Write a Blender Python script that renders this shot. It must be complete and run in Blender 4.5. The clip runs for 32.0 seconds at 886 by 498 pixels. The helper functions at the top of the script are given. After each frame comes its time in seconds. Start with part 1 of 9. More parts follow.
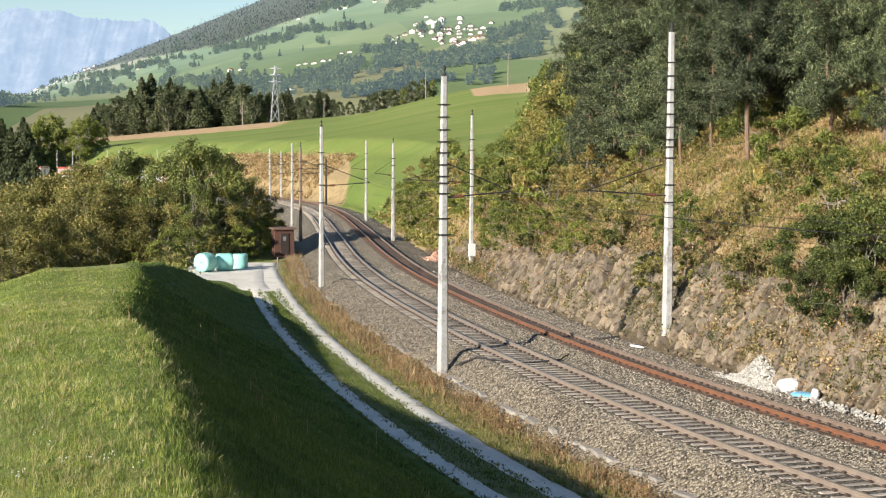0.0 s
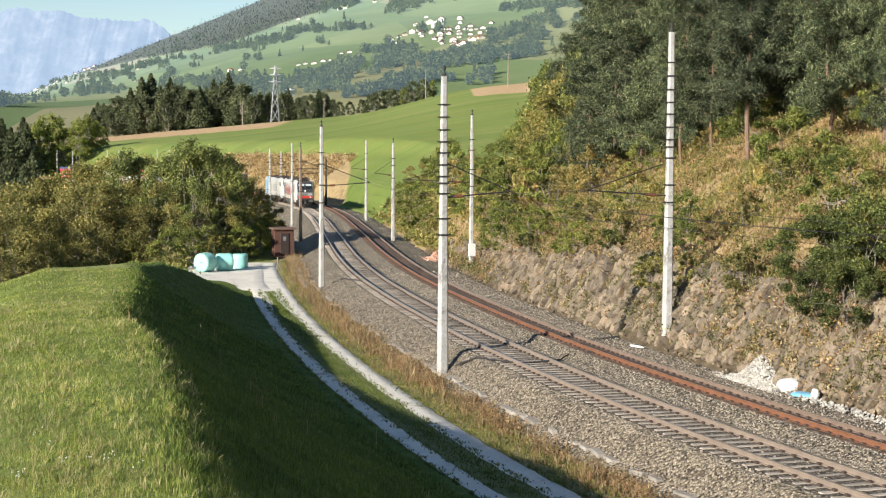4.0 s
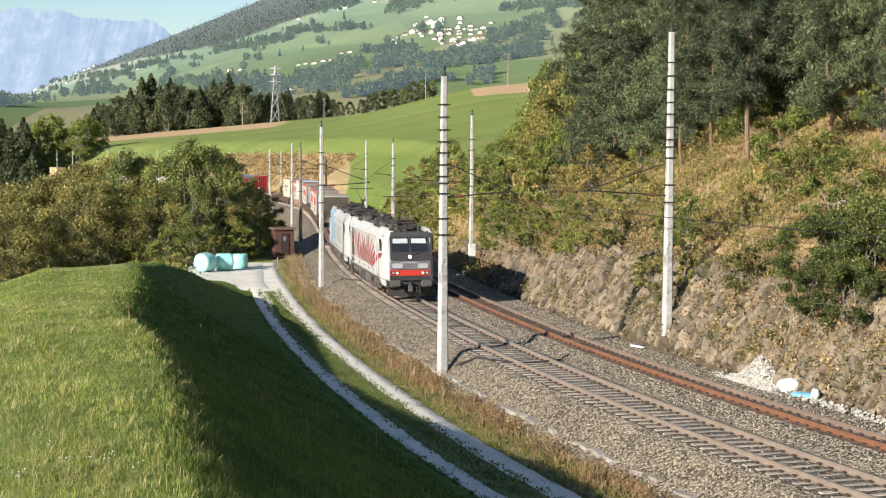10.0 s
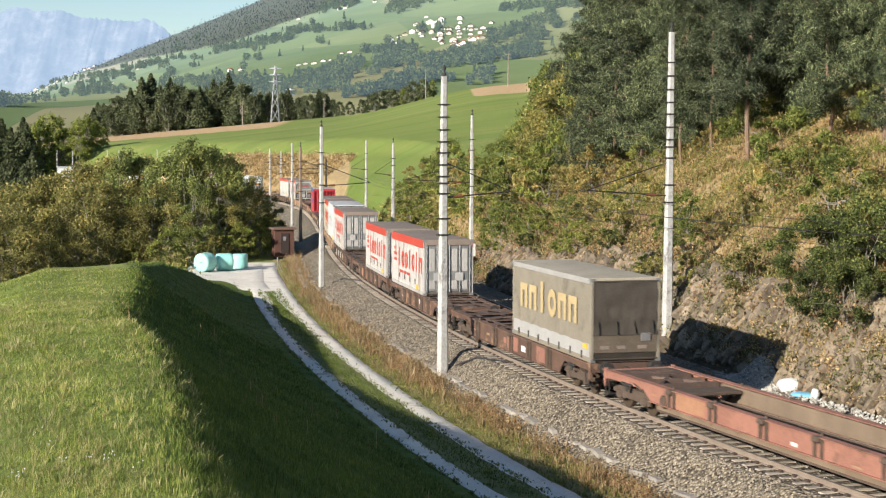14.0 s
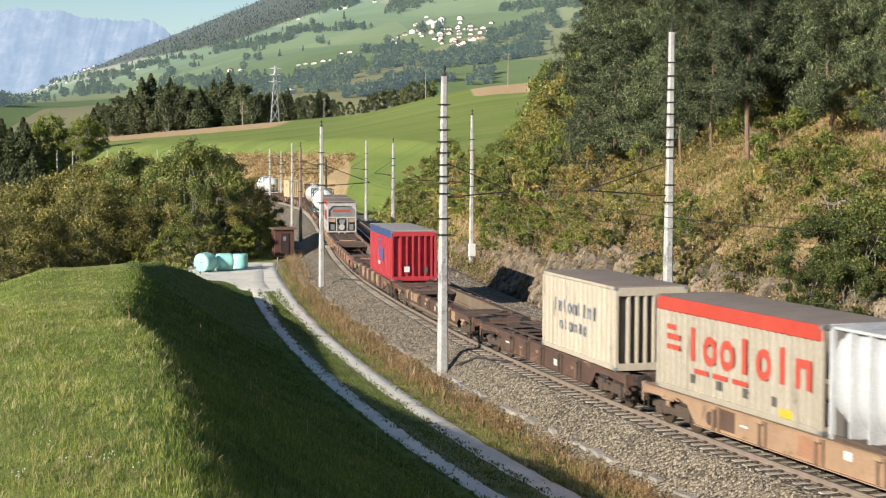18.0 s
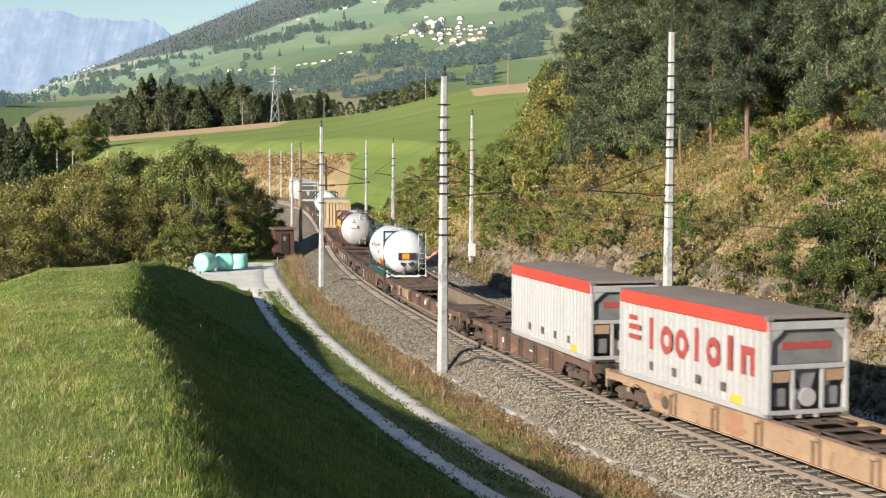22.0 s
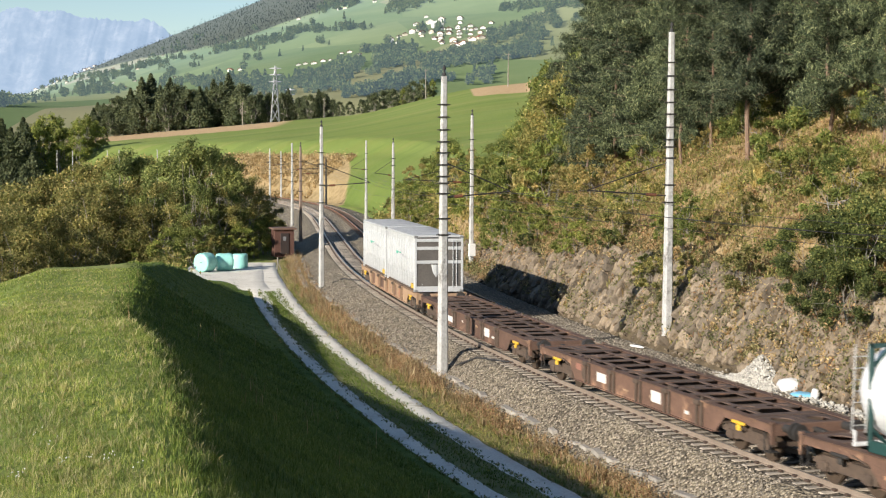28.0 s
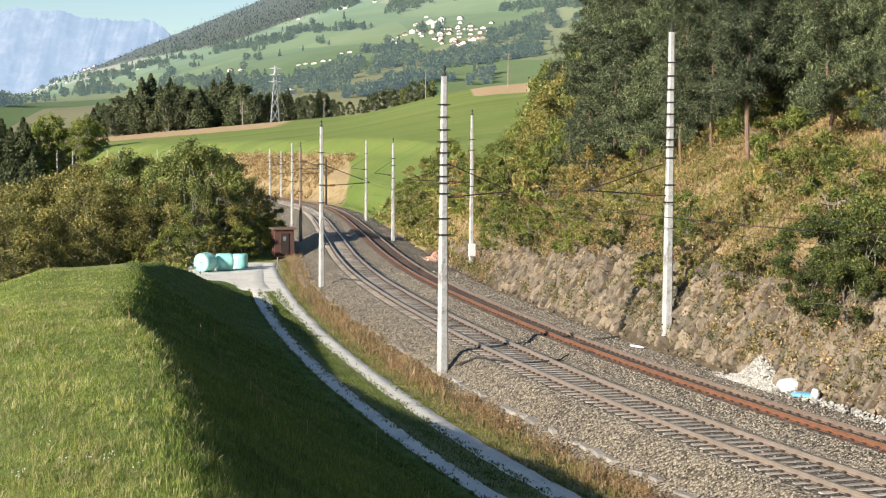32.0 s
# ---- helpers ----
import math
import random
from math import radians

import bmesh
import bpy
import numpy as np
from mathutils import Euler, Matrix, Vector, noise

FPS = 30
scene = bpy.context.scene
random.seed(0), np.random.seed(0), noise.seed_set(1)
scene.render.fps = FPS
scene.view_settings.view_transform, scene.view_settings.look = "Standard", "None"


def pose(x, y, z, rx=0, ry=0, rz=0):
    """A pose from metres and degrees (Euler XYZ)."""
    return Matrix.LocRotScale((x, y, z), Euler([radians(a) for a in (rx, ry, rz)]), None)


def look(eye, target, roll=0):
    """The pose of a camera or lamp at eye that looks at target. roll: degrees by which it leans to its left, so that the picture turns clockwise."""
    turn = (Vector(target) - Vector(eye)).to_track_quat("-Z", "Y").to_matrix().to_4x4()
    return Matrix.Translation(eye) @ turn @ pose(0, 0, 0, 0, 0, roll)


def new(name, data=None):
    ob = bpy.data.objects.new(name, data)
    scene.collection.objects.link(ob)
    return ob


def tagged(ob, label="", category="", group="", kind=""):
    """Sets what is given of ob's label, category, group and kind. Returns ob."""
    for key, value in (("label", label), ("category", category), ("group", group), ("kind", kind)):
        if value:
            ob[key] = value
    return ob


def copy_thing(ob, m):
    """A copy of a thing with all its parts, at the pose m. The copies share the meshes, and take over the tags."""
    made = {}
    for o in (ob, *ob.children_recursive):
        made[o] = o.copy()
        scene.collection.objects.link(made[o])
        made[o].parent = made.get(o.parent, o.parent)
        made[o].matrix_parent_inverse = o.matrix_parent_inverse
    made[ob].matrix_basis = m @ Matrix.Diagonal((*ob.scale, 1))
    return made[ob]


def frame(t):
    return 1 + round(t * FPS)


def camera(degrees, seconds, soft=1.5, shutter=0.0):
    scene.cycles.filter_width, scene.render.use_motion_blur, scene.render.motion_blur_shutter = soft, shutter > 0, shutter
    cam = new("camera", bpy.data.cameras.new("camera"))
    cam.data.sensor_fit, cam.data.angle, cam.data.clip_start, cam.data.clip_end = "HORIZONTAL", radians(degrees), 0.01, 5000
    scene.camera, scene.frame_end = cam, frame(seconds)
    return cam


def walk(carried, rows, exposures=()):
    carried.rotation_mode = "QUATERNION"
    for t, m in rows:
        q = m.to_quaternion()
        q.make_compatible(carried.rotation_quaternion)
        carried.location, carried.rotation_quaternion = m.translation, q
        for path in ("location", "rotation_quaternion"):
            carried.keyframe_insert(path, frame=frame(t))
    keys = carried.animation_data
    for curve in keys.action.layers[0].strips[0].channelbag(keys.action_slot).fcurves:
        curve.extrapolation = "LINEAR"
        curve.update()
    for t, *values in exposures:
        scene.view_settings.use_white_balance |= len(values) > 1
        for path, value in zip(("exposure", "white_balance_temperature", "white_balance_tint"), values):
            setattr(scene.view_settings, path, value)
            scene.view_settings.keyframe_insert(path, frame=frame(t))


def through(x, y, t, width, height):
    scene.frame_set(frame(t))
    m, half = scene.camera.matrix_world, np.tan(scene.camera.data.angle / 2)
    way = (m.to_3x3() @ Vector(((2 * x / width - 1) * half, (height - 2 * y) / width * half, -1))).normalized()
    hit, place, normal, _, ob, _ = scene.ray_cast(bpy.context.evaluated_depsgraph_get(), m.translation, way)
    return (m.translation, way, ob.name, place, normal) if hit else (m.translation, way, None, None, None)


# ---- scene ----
# ---- camera ----
cam = camera(31.23, 32.0, soft=1.15, shutter=0.2)
EYE = Vector((0, 0, 8.926))
PITCH = radians(4.377)
view = look(EYE, EYE + Vector((0, math.cos(PITCH), -math.sin(PITCH))), 0.313)
# the clip's camera closes a little while the pale wagons are in view
walk(cam, [(0.0, view), (32.0, view)], [(0.0, 0.75), (11.5, 0.75), (13.5, 0.72), (17.0, 0.58), (18.5, 0.58), (21.0, 0.68), (23.0, 0.66), (24.0, 0.58),
                                        (28.0, 0.62), (29.0, 0.68), (30.0, 0.62), (31.0, 0.7), (32.0, 0.75)])

# ---- light: low autumn sun from behind the camera's left shoulder ----
SUN_DIR = Vector((0.66, 0.67, -0.352)).normalized()
sun_data = bpy.data.lights.new("sun", "SUN")
sun_data.energy, sun_data.angle, sun_data.color = 5.0, radians(0.55), (1.0, 0.92, 0.81)
sun = new("sun", sun_data)
sun.matrix_world = look((0, -50, 100), Vector((0, -50, 100)) + SUN_DIR)
world = bpy.data.worlds.new("sky")
scene.world = world
world.use_nodes = True
wn, wl = world.node_tree.nodes, world.node_tree.links
wn.clear()
sky = wn.new("ShaderNodeTexSky")
sky.sky_type, sky.sun_disc = "NISHITA", False
sky.sun_elevation = math.asin(-SUN_DIR.z)
sky.sun_rotation = math.atan2(-SUN_DIR.x, -SUN_DIR.y)
sky.air_density, sky.dust_density, sky.ozone_density, sky.altitude = 1.0, 0.15, 2.2, 900
bg = wn.new("ShaderNodeBackground")
bg.inputs["Strength"].default_value = 0.078
wo = wn.new("ShaderNodeOutputWorld")
wl.new(sky.outputs[0], bg.inputs["Color"])
wl.new(bg.outputs[0], wo.inputs["Surface"])


# ---- materials ----
def nodes_of(name):
    m = bpy.data.materials.new(name)
    m.use_nodes = True
    nt = m.node_tree
    return m, nt.nodes, nt.links, nt.nodes["Principled BSDF"]


def ramp(N, L, fac, stops):
    r = N.new("ShaderNodeValToRGB")
    el = r.color_ramp.elements
    while len(el) < len(stops):
        el.new(0.5)
    for e, (p, c) in zip(el, stops):
        e.position, e.color = p, (*c, 1)
    L.new(fac, r.inputs[0])
    return r.outputs[0]


def noise_of(N, L, coord, scale, detail=4.0, rough=0.6, dist=0.0):
    n = N.new("ShaderNodeTexNoise")
    n.inputs["Scale"].default_value, n.inputs["Detail"].default_value = scale, detail
    n.inputs["Roughness"].default_value, n.inputs["Distortion"].default_value = rough, dist
    L.new(coord, n.inputs["Vector"])
    return n.outputs["Fac"]


def mixed(N, L, fac, a, b, kind="MIX"):
    x = N.new("ShaderNodeMix")
    x.data_type, x.blend_type = "RGBA", kind
    for i, v in ((0, fac), (6, a), (7, b)):
        if isinstance(v, (int, float)):
            x.inputs[i].default_value = v
        elif isinstance(v, tuple):
            x.inputs[i].default_value = (*v, 1)
        else:
            L.new(v, x.inputs[i])
    return x.outputs[2]


def coords(N, L, space):
    if space == "world":
        return N.new("ShaderNodeNewGeometry").outputs["Position"]
    return N.new("ShaderNodeTexCoord").outputs["Object"]


def surface(name, lo, hi, scale=6.0, fine=60.0, rough=0.7, metal=0.0, bump=0.2, space="object", wear=None, wear_at=0.62,
            vary=0.0, island=0.0, streak=1.0):
    """Two-scale mottled surface; wear: a colour that breaks through in blotches; vary: spread per object; island: spread per loose piece."""
    m, N, L, p = nodes_of(name)
    co = coords(N, L, space)
    if streak != 1.0:
        mp = N.new("ShaderNodeMapping")
        mp.inputs["Scale"].default_value = (1, 1, streak)
        L.new(co, mp.inputs["Vector"])
        co = mp.outputs[0]
    big = noise_of(N, L, co, scale, 5, 0.62)
    small = noise_of(N, L, co, fine, 3, 0.7)
    c = ramp(N, L, big, [(0.3, lo), (0.7, hi)])
    c = mixed(N, L, 0.45, c, ramp(N, L, small, [(0.25, tuple(v * 0.6 for v in lo)), (0.75, tuple(min(1, v * 1.25) for v in hi))]))
    if wear:
        w = noise_of(N, L, co, scale * 0.7, 8, 0.7, 0.4)
        f = N.new("ShaderNodeMapRange")
        f.inputs[1].default_value, f.inputs[2].default_value = wear_at, wear_at + 0.1
        L.new(w, f.inputs[0])
        c = mixed(N, L, f.outputs[0], c, wear)
    if vary or island:
        src = N.new("ShaderNodeObjectInfo").outputs["Random"] if vary else N.new("ShaderNodeNewGeometry").outputs["Random Per Island"]
        k = vary or island
        c = mixed(N, L, 1.0, c, ramp(N, L, src, [(0.0, (1 - k,) * 3), (1.0, (1 + k * 0.35, 1 + k * 0.3, 1 + k * 0.2))]), "MULTIPLY")
    L.new(c, p.inputs["Base Color"])
    p.inputs["Metallic"].default_value = metal
    L.new(ramp(N, L, small, [(0, (max(0, rough - 0.12),) * 3), (1, (min(1, rough + 0.1),) * 3)]), p.inputs["Roughness"])
    if bump:
        b = N.new("ShaderNodeBump")
        b.inputs["Strength"].default_value, b.inputs["Distance"].default_value = bump, 0.02
        L.new(small, b.inputs["Height"])
        L.new(b.outputs[0], p.inputs["Normal"])
    return m


def leafy(name, stops, clump=0.6, through=0.35, air=0.0, vary=0.0):
    """Leaves: colour by loose piece and by patches, light passes through. air: bluish glow put in for distance haze,
    for backdrops alone.
    """
    m, N, L, p = nodes_of(name)
    gm = N.new("ShaderNodeNewGeometry")
    c = ramp(N, L, gm.outputs["Random Per Island"], stops)
    big = noise_of(N, L, gm.outputs["Position"], clump, 3)
    c = mixed(N, L, 1.0, c, ramp(N, L, big, [(0.3, (0.62, 0.66, 0.62)), (0.7, (1.3, 1.25, 1.1))]), "MULTIPLY")
    if vary:
        c = mixed(N, L, 1.0, c, ramp(N, L, N.new("ShaderNodeObjectInfo").outputs["Random"], [(0.0, (1 - vary, 1 - vary, 1 - vary * 0.8)), (1.0, (1 + vary, 1 + vary * 0.85, 1 + vary * 0.5))]), "MULTIPLY")
    L.new(c, p.inputs["Base Color"])
    p.inputs["Roughness"].default_value = 0.6
    p.inputs["Specular IOR Level"].default_value = 0.25
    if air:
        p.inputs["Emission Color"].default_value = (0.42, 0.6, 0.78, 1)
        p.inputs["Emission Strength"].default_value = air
    t = N.new("ShaderNodeBsdfTranslucent")
    L.new(c, t.inputs["Color"])
    mx = N.new("ShaderNodeMixShader")
    mx.inputs[0].default_value = through
    L.new(p.outputs[0], mx.inputs[1])
    L.new(t.outputs[0], mx.inputs[2])
    L.new(mx.outputs[0], N["Material Output"].inputs["Surface"])
    return m


def stony(name, cells, lo, mid, hi, deep=0.05):
    """Crushed stone: every cell a stone of its own shade, with dark gaps."""
    m, N, L, p = nodes_of(name)
    pos = N.new("ShaderNodeNewGeometry").outputs["Position"]
    v = N.new("ShaderNodeTexVoronoi")
    v.inputs["Scale"].default_value = cells
    L.new(pos, v.inputs["Vector"])
    sep = N.new("ShaderNodeSeparateColor")
    L.new(v.outputs["Color"], sep.inputs[0])
    c = ramp(N, L, sep.outputs[0], [(0.0, lo), (0.5, mid), (1.0, hi)])
    n1 = noise_of(N, L, pos, 0.35, 4, 0.6)
    c = mixed(N, L, 1.0, c, ramp(N, L, n1, [(0.3, (0.72, 0.7, 0.68)), (0.7, (1.15, 1.12, 1.05))]), "MULTIPLY")
    c = mixed(N, L, 1.0, c, ramp(N, L, v.outputs["Distance"], [(0.25, (1, 1, 1)), (0.62, (0.5, 0.48, 0.45))]), "MULTIPLY")
    L.new(c, p.inputs["Base Color"])
    p.inputs["Roughness"].default_value = 0.92
    b = N.new("ShaderNodeBump")
    b.invert = True
    b.inputs["Strength"].default_value, b.inputs["Distance"].default_value = 1.0, deep
    L.new(v.outputs["Distance"], b.inputs["Height"])
    L.new(b.outputs[0], p.inputs["Normal"])
    return m


def plain(name, col, rough=0.5, metal=0.0, **kw):
    return surface(name, tuple(v * 0.85 for v in col), tuple(min(1, v * 1.1) for v in col), rough=rough, metal=metal, **kw)


MAT = {
    "ballast": stony("ballast", 10.0, (0.098, 0.082, 0.059), (0.3, 0.26, 0.195), (0.54, 0.48, 0.375), 0.08),
    "ballast_crib": stony("ballast_crib", 11.0, (0.06, 0.05, 0.037), (0.17, 0.145, 0.11), (0.33, 0.285, 0.225), 0.06),
    "ballast_rust": surface("ballast_rust", (0.07, 0.045, 0.031), (0.16, 0.105, 0.07), 0.8, 22, 0.9, bump=0.5, space="world"),
    "stone_bits": surface("stone_bits", (0.24, 0.205, 0.165), (0.46, 0.41, 0.34), 2, 40, 0.9, bump=0.4, space="world", island=0.6),
    "rail": surface("rail", (0.215, 0.168, 0.132), (0.35, 0.285, 0.228), 3, 60, 0.55, 0.2, bump=0.1),
    "rail_rust": surface("rail_rust", (0.13, 0.055, 0.027), (0.235, 0.1, 0.05), 2, 50, 0.8, bump=0.2),
    "rail_brown": surface("rail_brown", (0.13, 0.09, 0.068), (0.24, 0.175, 0.13), 2, 50, 0.8, bump=0.2),
    "rail_top": plain("rail_top", (0.5, 0.46, 0.42), 0.35, 0.7, bump=0),
    "sleeper": surface("sleeper", (0.3, 0.25, 0.2), (0.52, 0.46, 0.385), 2, 30, 0.9, bump=0.4, space="world", vary=0.25),
    "sleeper_dark": surface("sleeper_dark", (0.09, 0.065, 0.05), (0.2, 0.13, 0.09), 2, 30, 0.9, bump=0.4, space="world", vary=0.3),
    "concrete": surface("concrete", (0.36, 0.355, 0.335), (0.56, 0.55, 0.53), 1.8, 14, 0.85, bump=0.5, wear=(0.19, 0.18, 0.165), wear_at=0.52, streak=0.7),
    "fastening": surface("fastening", (0.045, 0.03, 0.024), (0.09, 0.06, 0.045), 3, 40, 0.8, bump=0.2),
    "kerb": surface("kerb", (0.22, 0.2, 0.17), (0.45, 0.42, 0.37), 2, 25, 0.9, bump=0.4, vary=0.3),
    "steel_dark": plain("steel_dark", (0.06, 0.055, 0.05), 0.6, 0.4, bump=0.1),
    "galvanised": plain("galvanised", (0.35, 0.36, 0.37), 0.45, 0.6, bump=0.1),
    "wire": plain("wire", (0.05, 0.045, 0.04), 0.5, 0.5, bump=0),
    "insulator": plain("insulator", (0.16, 0.07, 0.04), 0.25, bump=0),
    "porcelain": plain("porcelain", (0.05, 0.046, 0.042), 0.3, bump=0),
    "gravel": surface("gravel", (0.7, 0.62, 0.5), (0.95, 0.88, 0.75), 0.7, 13, 0.95, bump=0.8, space="world", wear=(0.46, 0.4, 0.29), wear_at=0.57),
    "rock": surface("rock", (0.068, 0.055, 0.041), (0.375, 0.3, 0.215), 1.1, 8, 0.9, bump=0.9, space="world", vary=0.5),
    "rock_bits": surface("rock_bits", (0.068, 0.055, 0.041), (0.375, 0.3, 0.215), 1.1, 8, 0.9, bump=0.8, space="world", island=0.5),
    "rubble": surface("rubble", (0.38, 0.36, 0.32), (0.6, 0.58, 0.53), 1.5, 20, 0.9, bump=0.4, space="world", island=0.4),
    "bark_pine": surface("bark_pine", (0.12, 0.085, 0.062), (0.29, 0.19, 0.13), 4, 30, 0.9, bump=0.7, streak=0.25),
    "bark_grey": surface("bark_grey", (0.16, 0.14, 0.11), (0.34, 0.31, 0.26), 4, 30, 0.9, bump=0.6, streak=0.25),
    "pine": leafy("pine", [(0, (0.018, 0.032, 0.02)), (0.5, (0.07, 0.096, 0.056)), (0.85, (0.18, 0.21, 0.12)), (1, (0.32, 0.35, 0.21))], 0.5, 0.08, vary=0.3),
    # green raised a little in place of the haze beyond the field
    "spruce": leafy("spruce", [(0, (0.06, 0.08, 0.047)), (1, (0.17, 0.19, 0.1))], 0.2, 0.25),
    "leaf_olive": leafy("leaf_olive", [(0, (0.13, 0.145, 0.045)), (0.5, (0.26, 0.255, 0.09)), (0.85, (0.4, 0.355, 0.14)), (1, (0.55, 0.43, 0.19))], 0.5, 0.38, vary=0.22),
    "leaf_fresh": leafy("leaf_fresh", [(0, (0.1, 0.135, 0.045)), (0.5, (0.21, 0.25, 0.085)), (0.85, (0.34, 0.37, 0.135)), (1, (0.5, 0.49, 0.21))], 0.45, 0.36, vary=0.15),
    "leaf_green": leafy("leaf_green", [(0, (0.11, 0.155, 0.04)), (0.7, (0.26, 0.3, 0.085)), (1, (0.46, 0.44, 0.15))], 0.6, 0.35, vary=0.22),
    "leaf_dark": leafy("leaf_dark", [(0, (0.038, 0.06, 0.022)), (0.6, (0.11, 0.14, 0.046)), (1, (0.27, 0.28, 0.1))], 0.6, 0.3, vary=0.22),
    "scrub_grey": leafy("scrub_grey", [(0, (0.08, 0.09, 0.04)), (0.6, (0.175, 0.175, 0.08)), (1, (0.31, 0.28, 0.14))], 0.6, 0.3),
    "leaf_gold": leafy("leaf_gold", [(0, (0.22, 0.21, 0.075)), (0.6, (0.43, 0.36, 0.145)), (1, (0.6, 0.46, 0.21))], 0.6, vary=0.22),
    "dry": leafy("dry", [(0, (0.26, 0.175, 0.085)), (0.6, (0.47, 0.345, 0.185)), (1, (0.64, 0.5, 0.3))], 0.8, 0.3),
    "weed": leafy("weed", [(0, (0.19, 0.11, 0.06)), (0.45, (0.37, 0.22, 0.125)), (0.75, (0.5, 0.36, 0.23)), (1, (0.2, 0.2, 0.07))], 0.8, 0.25),
    "grass": leafy("grass", [(0, (0.19, 0.26, 0.05)), (0.5, (0.33, 0.4, 0.095)), (0.85, (0.47, 0.48, 0.17)), (1, (0.62, 0.56, 0.3))], 0.7, 0.45),
    # dark copy of the grass green: the ridge's shade put into the colour
    "grass_dark": leafy("grass_dark", [(0, (0.09, 0.145, 0.025)), (0.6, (0.17, 0.24, 0.05)), (1, (0.3, 0.34, 0.11))], 0.7, 0.3),
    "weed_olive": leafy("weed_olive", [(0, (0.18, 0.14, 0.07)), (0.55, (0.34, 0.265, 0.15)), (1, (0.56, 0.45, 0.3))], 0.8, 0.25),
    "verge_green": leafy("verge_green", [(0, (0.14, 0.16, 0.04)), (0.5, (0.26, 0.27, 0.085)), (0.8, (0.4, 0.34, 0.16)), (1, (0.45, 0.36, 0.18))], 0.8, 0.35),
    "grass_dry": leafy("grass_dry", [(0, (0.33, 0.31, 0.11)), (0.6, (0.5, 0.46, 0.22)), (1, (0.66, 0.59, 0.36))], 0.7, 0.4),
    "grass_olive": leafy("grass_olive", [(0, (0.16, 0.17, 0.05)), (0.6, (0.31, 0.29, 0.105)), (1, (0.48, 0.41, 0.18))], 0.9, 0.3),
    # these two woods glow bluish, haze painted in by emission
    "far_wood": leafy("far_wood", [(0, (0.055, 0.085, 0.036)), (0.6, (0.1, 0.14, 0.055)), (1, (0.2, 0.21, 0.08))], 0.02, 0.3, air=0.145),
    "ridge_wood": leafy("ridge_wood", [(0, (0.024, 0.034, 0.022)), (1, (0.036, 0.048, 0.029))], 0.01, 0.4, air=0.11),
    "mint": plain("mint", (0.36, 0.78, 0.68), 0.3, bump=0.15, scale=2),
    # dark reddish brick, lowered further in colour for the trees' shade
    "brick_hut": surface("brick_hut", (0.07, 0.035, 0.026), (0.13, 0.06, 0.043), 3, 30, 0.85, bump=0.5),
    "dark_paint": plain("dark_paint", (0.04, 0.028, 0.025), 0.6),
    "white_paint": surface("white_paint", (0.72, 0.71, 0.68), (0.85, 0.84, 0.82), 1.5, 40, 0.42, bump=0.05, wear=(0.6, 0.57, 0.52), wear_at=0.62),
    "render_wall": plain("render_wall", (0.82, 0.79, 0.73), 0.9),
    "render_cream": plain("render_cream", (0.72, 0.66, 0.56), 0.9),
    "roof_red": plain("roof_red", (0.3, 0.12, 0.08), 0.9),
    "roof_brown": plain("roof_brown", (0.16, 0.1, 0.075), 0.9),
    "pane_dark": plain("pane_dark", (0.035, 0.04, 0.045), 0.12, bump=0),
}


# ---- building helpers ----
def mesh_from(name, verts, faces, mats=(), face_mats=None, smooth=False):
    me = bpy.data.meshes.new(name)
    me.from_pydata([tuple(v) for v in verts], [], [tuple(f) for f in faces])
    for m in mats:
        me.materials.append(MAT[m] if isinstance(m, str) else m)
    if face_mats is not None:
        me.polygons.foreach_set("material_index", list(face_mats))
    if smooth:
        me.polygons.foreach_set("use_smooth", [True] * len(me.polygons))
    me.update()
    return me


def part(name, bm, material, parent=None, label="", smooth=False, at=None):
    """Links a bmesh or mesh as one mesh object under a thing or part."""
    if isinstance(bm, bmesh.types.BMesh):
        me = bpy.data.meshes.new(name)
        bm.to_mesh(me)
        bm.free()
        me.materials.append(MAT[material] if isinstance(material, str) else material)
        if smooth:
            me.polygons.foreach_set("use_smooth", [True] * len(me.polygons))
    else:
        me = bm
    ob = new(name, me)
    if parent is not None:
        ob.parent = parent
    if at is not None:
        ob.matrix_basis = at
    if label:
        ob["label"] = label
    return ob


def add_box(bm, lo, hi, bevel=0.0, m=None):
    lo, hi = Vector(lo), Vector(hi)
    g = bmesh.ops.create_cube(bm, size=1.0, matrix=Matrix.Translation((lo + hi) / 2) @ Matrix.Diagonal((*(hi - lo), 1)))
    vs = g["verts"]
    if m is not None:
        bmesh.ops.transform(bm, matrix=m, verts=vs)
    if bevel:
        es = list({e for v in vs for e in v.link_edges})
        bmesh.ops.bevel(bm, geom=es, offset=bevel, segments=1, affect="EDGES", clamp_overlap=True)
    return vs


def box(lo, hi, bevel=0.0):
    bm = bmesh.new()
    add_box(bm, lo, hi, bevel)
    return bm


def add_cyl(bm, a, b, r0, r1=None, n=12):
    a, b = Vector(a), Vector(b)
    d = b - a
    q = d.to_track_quat("Z", "Y").to_matrix().to_4x4()
    bmesh.ops.create_cone(bm, cap_ends=True, segments=n, radius1=r0, radius2=r0 if r1 is None else r1, depth=d.length,
                          matrix=Matrix.Translation((a + b) / 2) @ q)


def cyl(a, b, r0, r1=None, n=12):
    bm = bmesh.new()
    add_cyl(bm, a, b, r0, r1, n)
    return bm


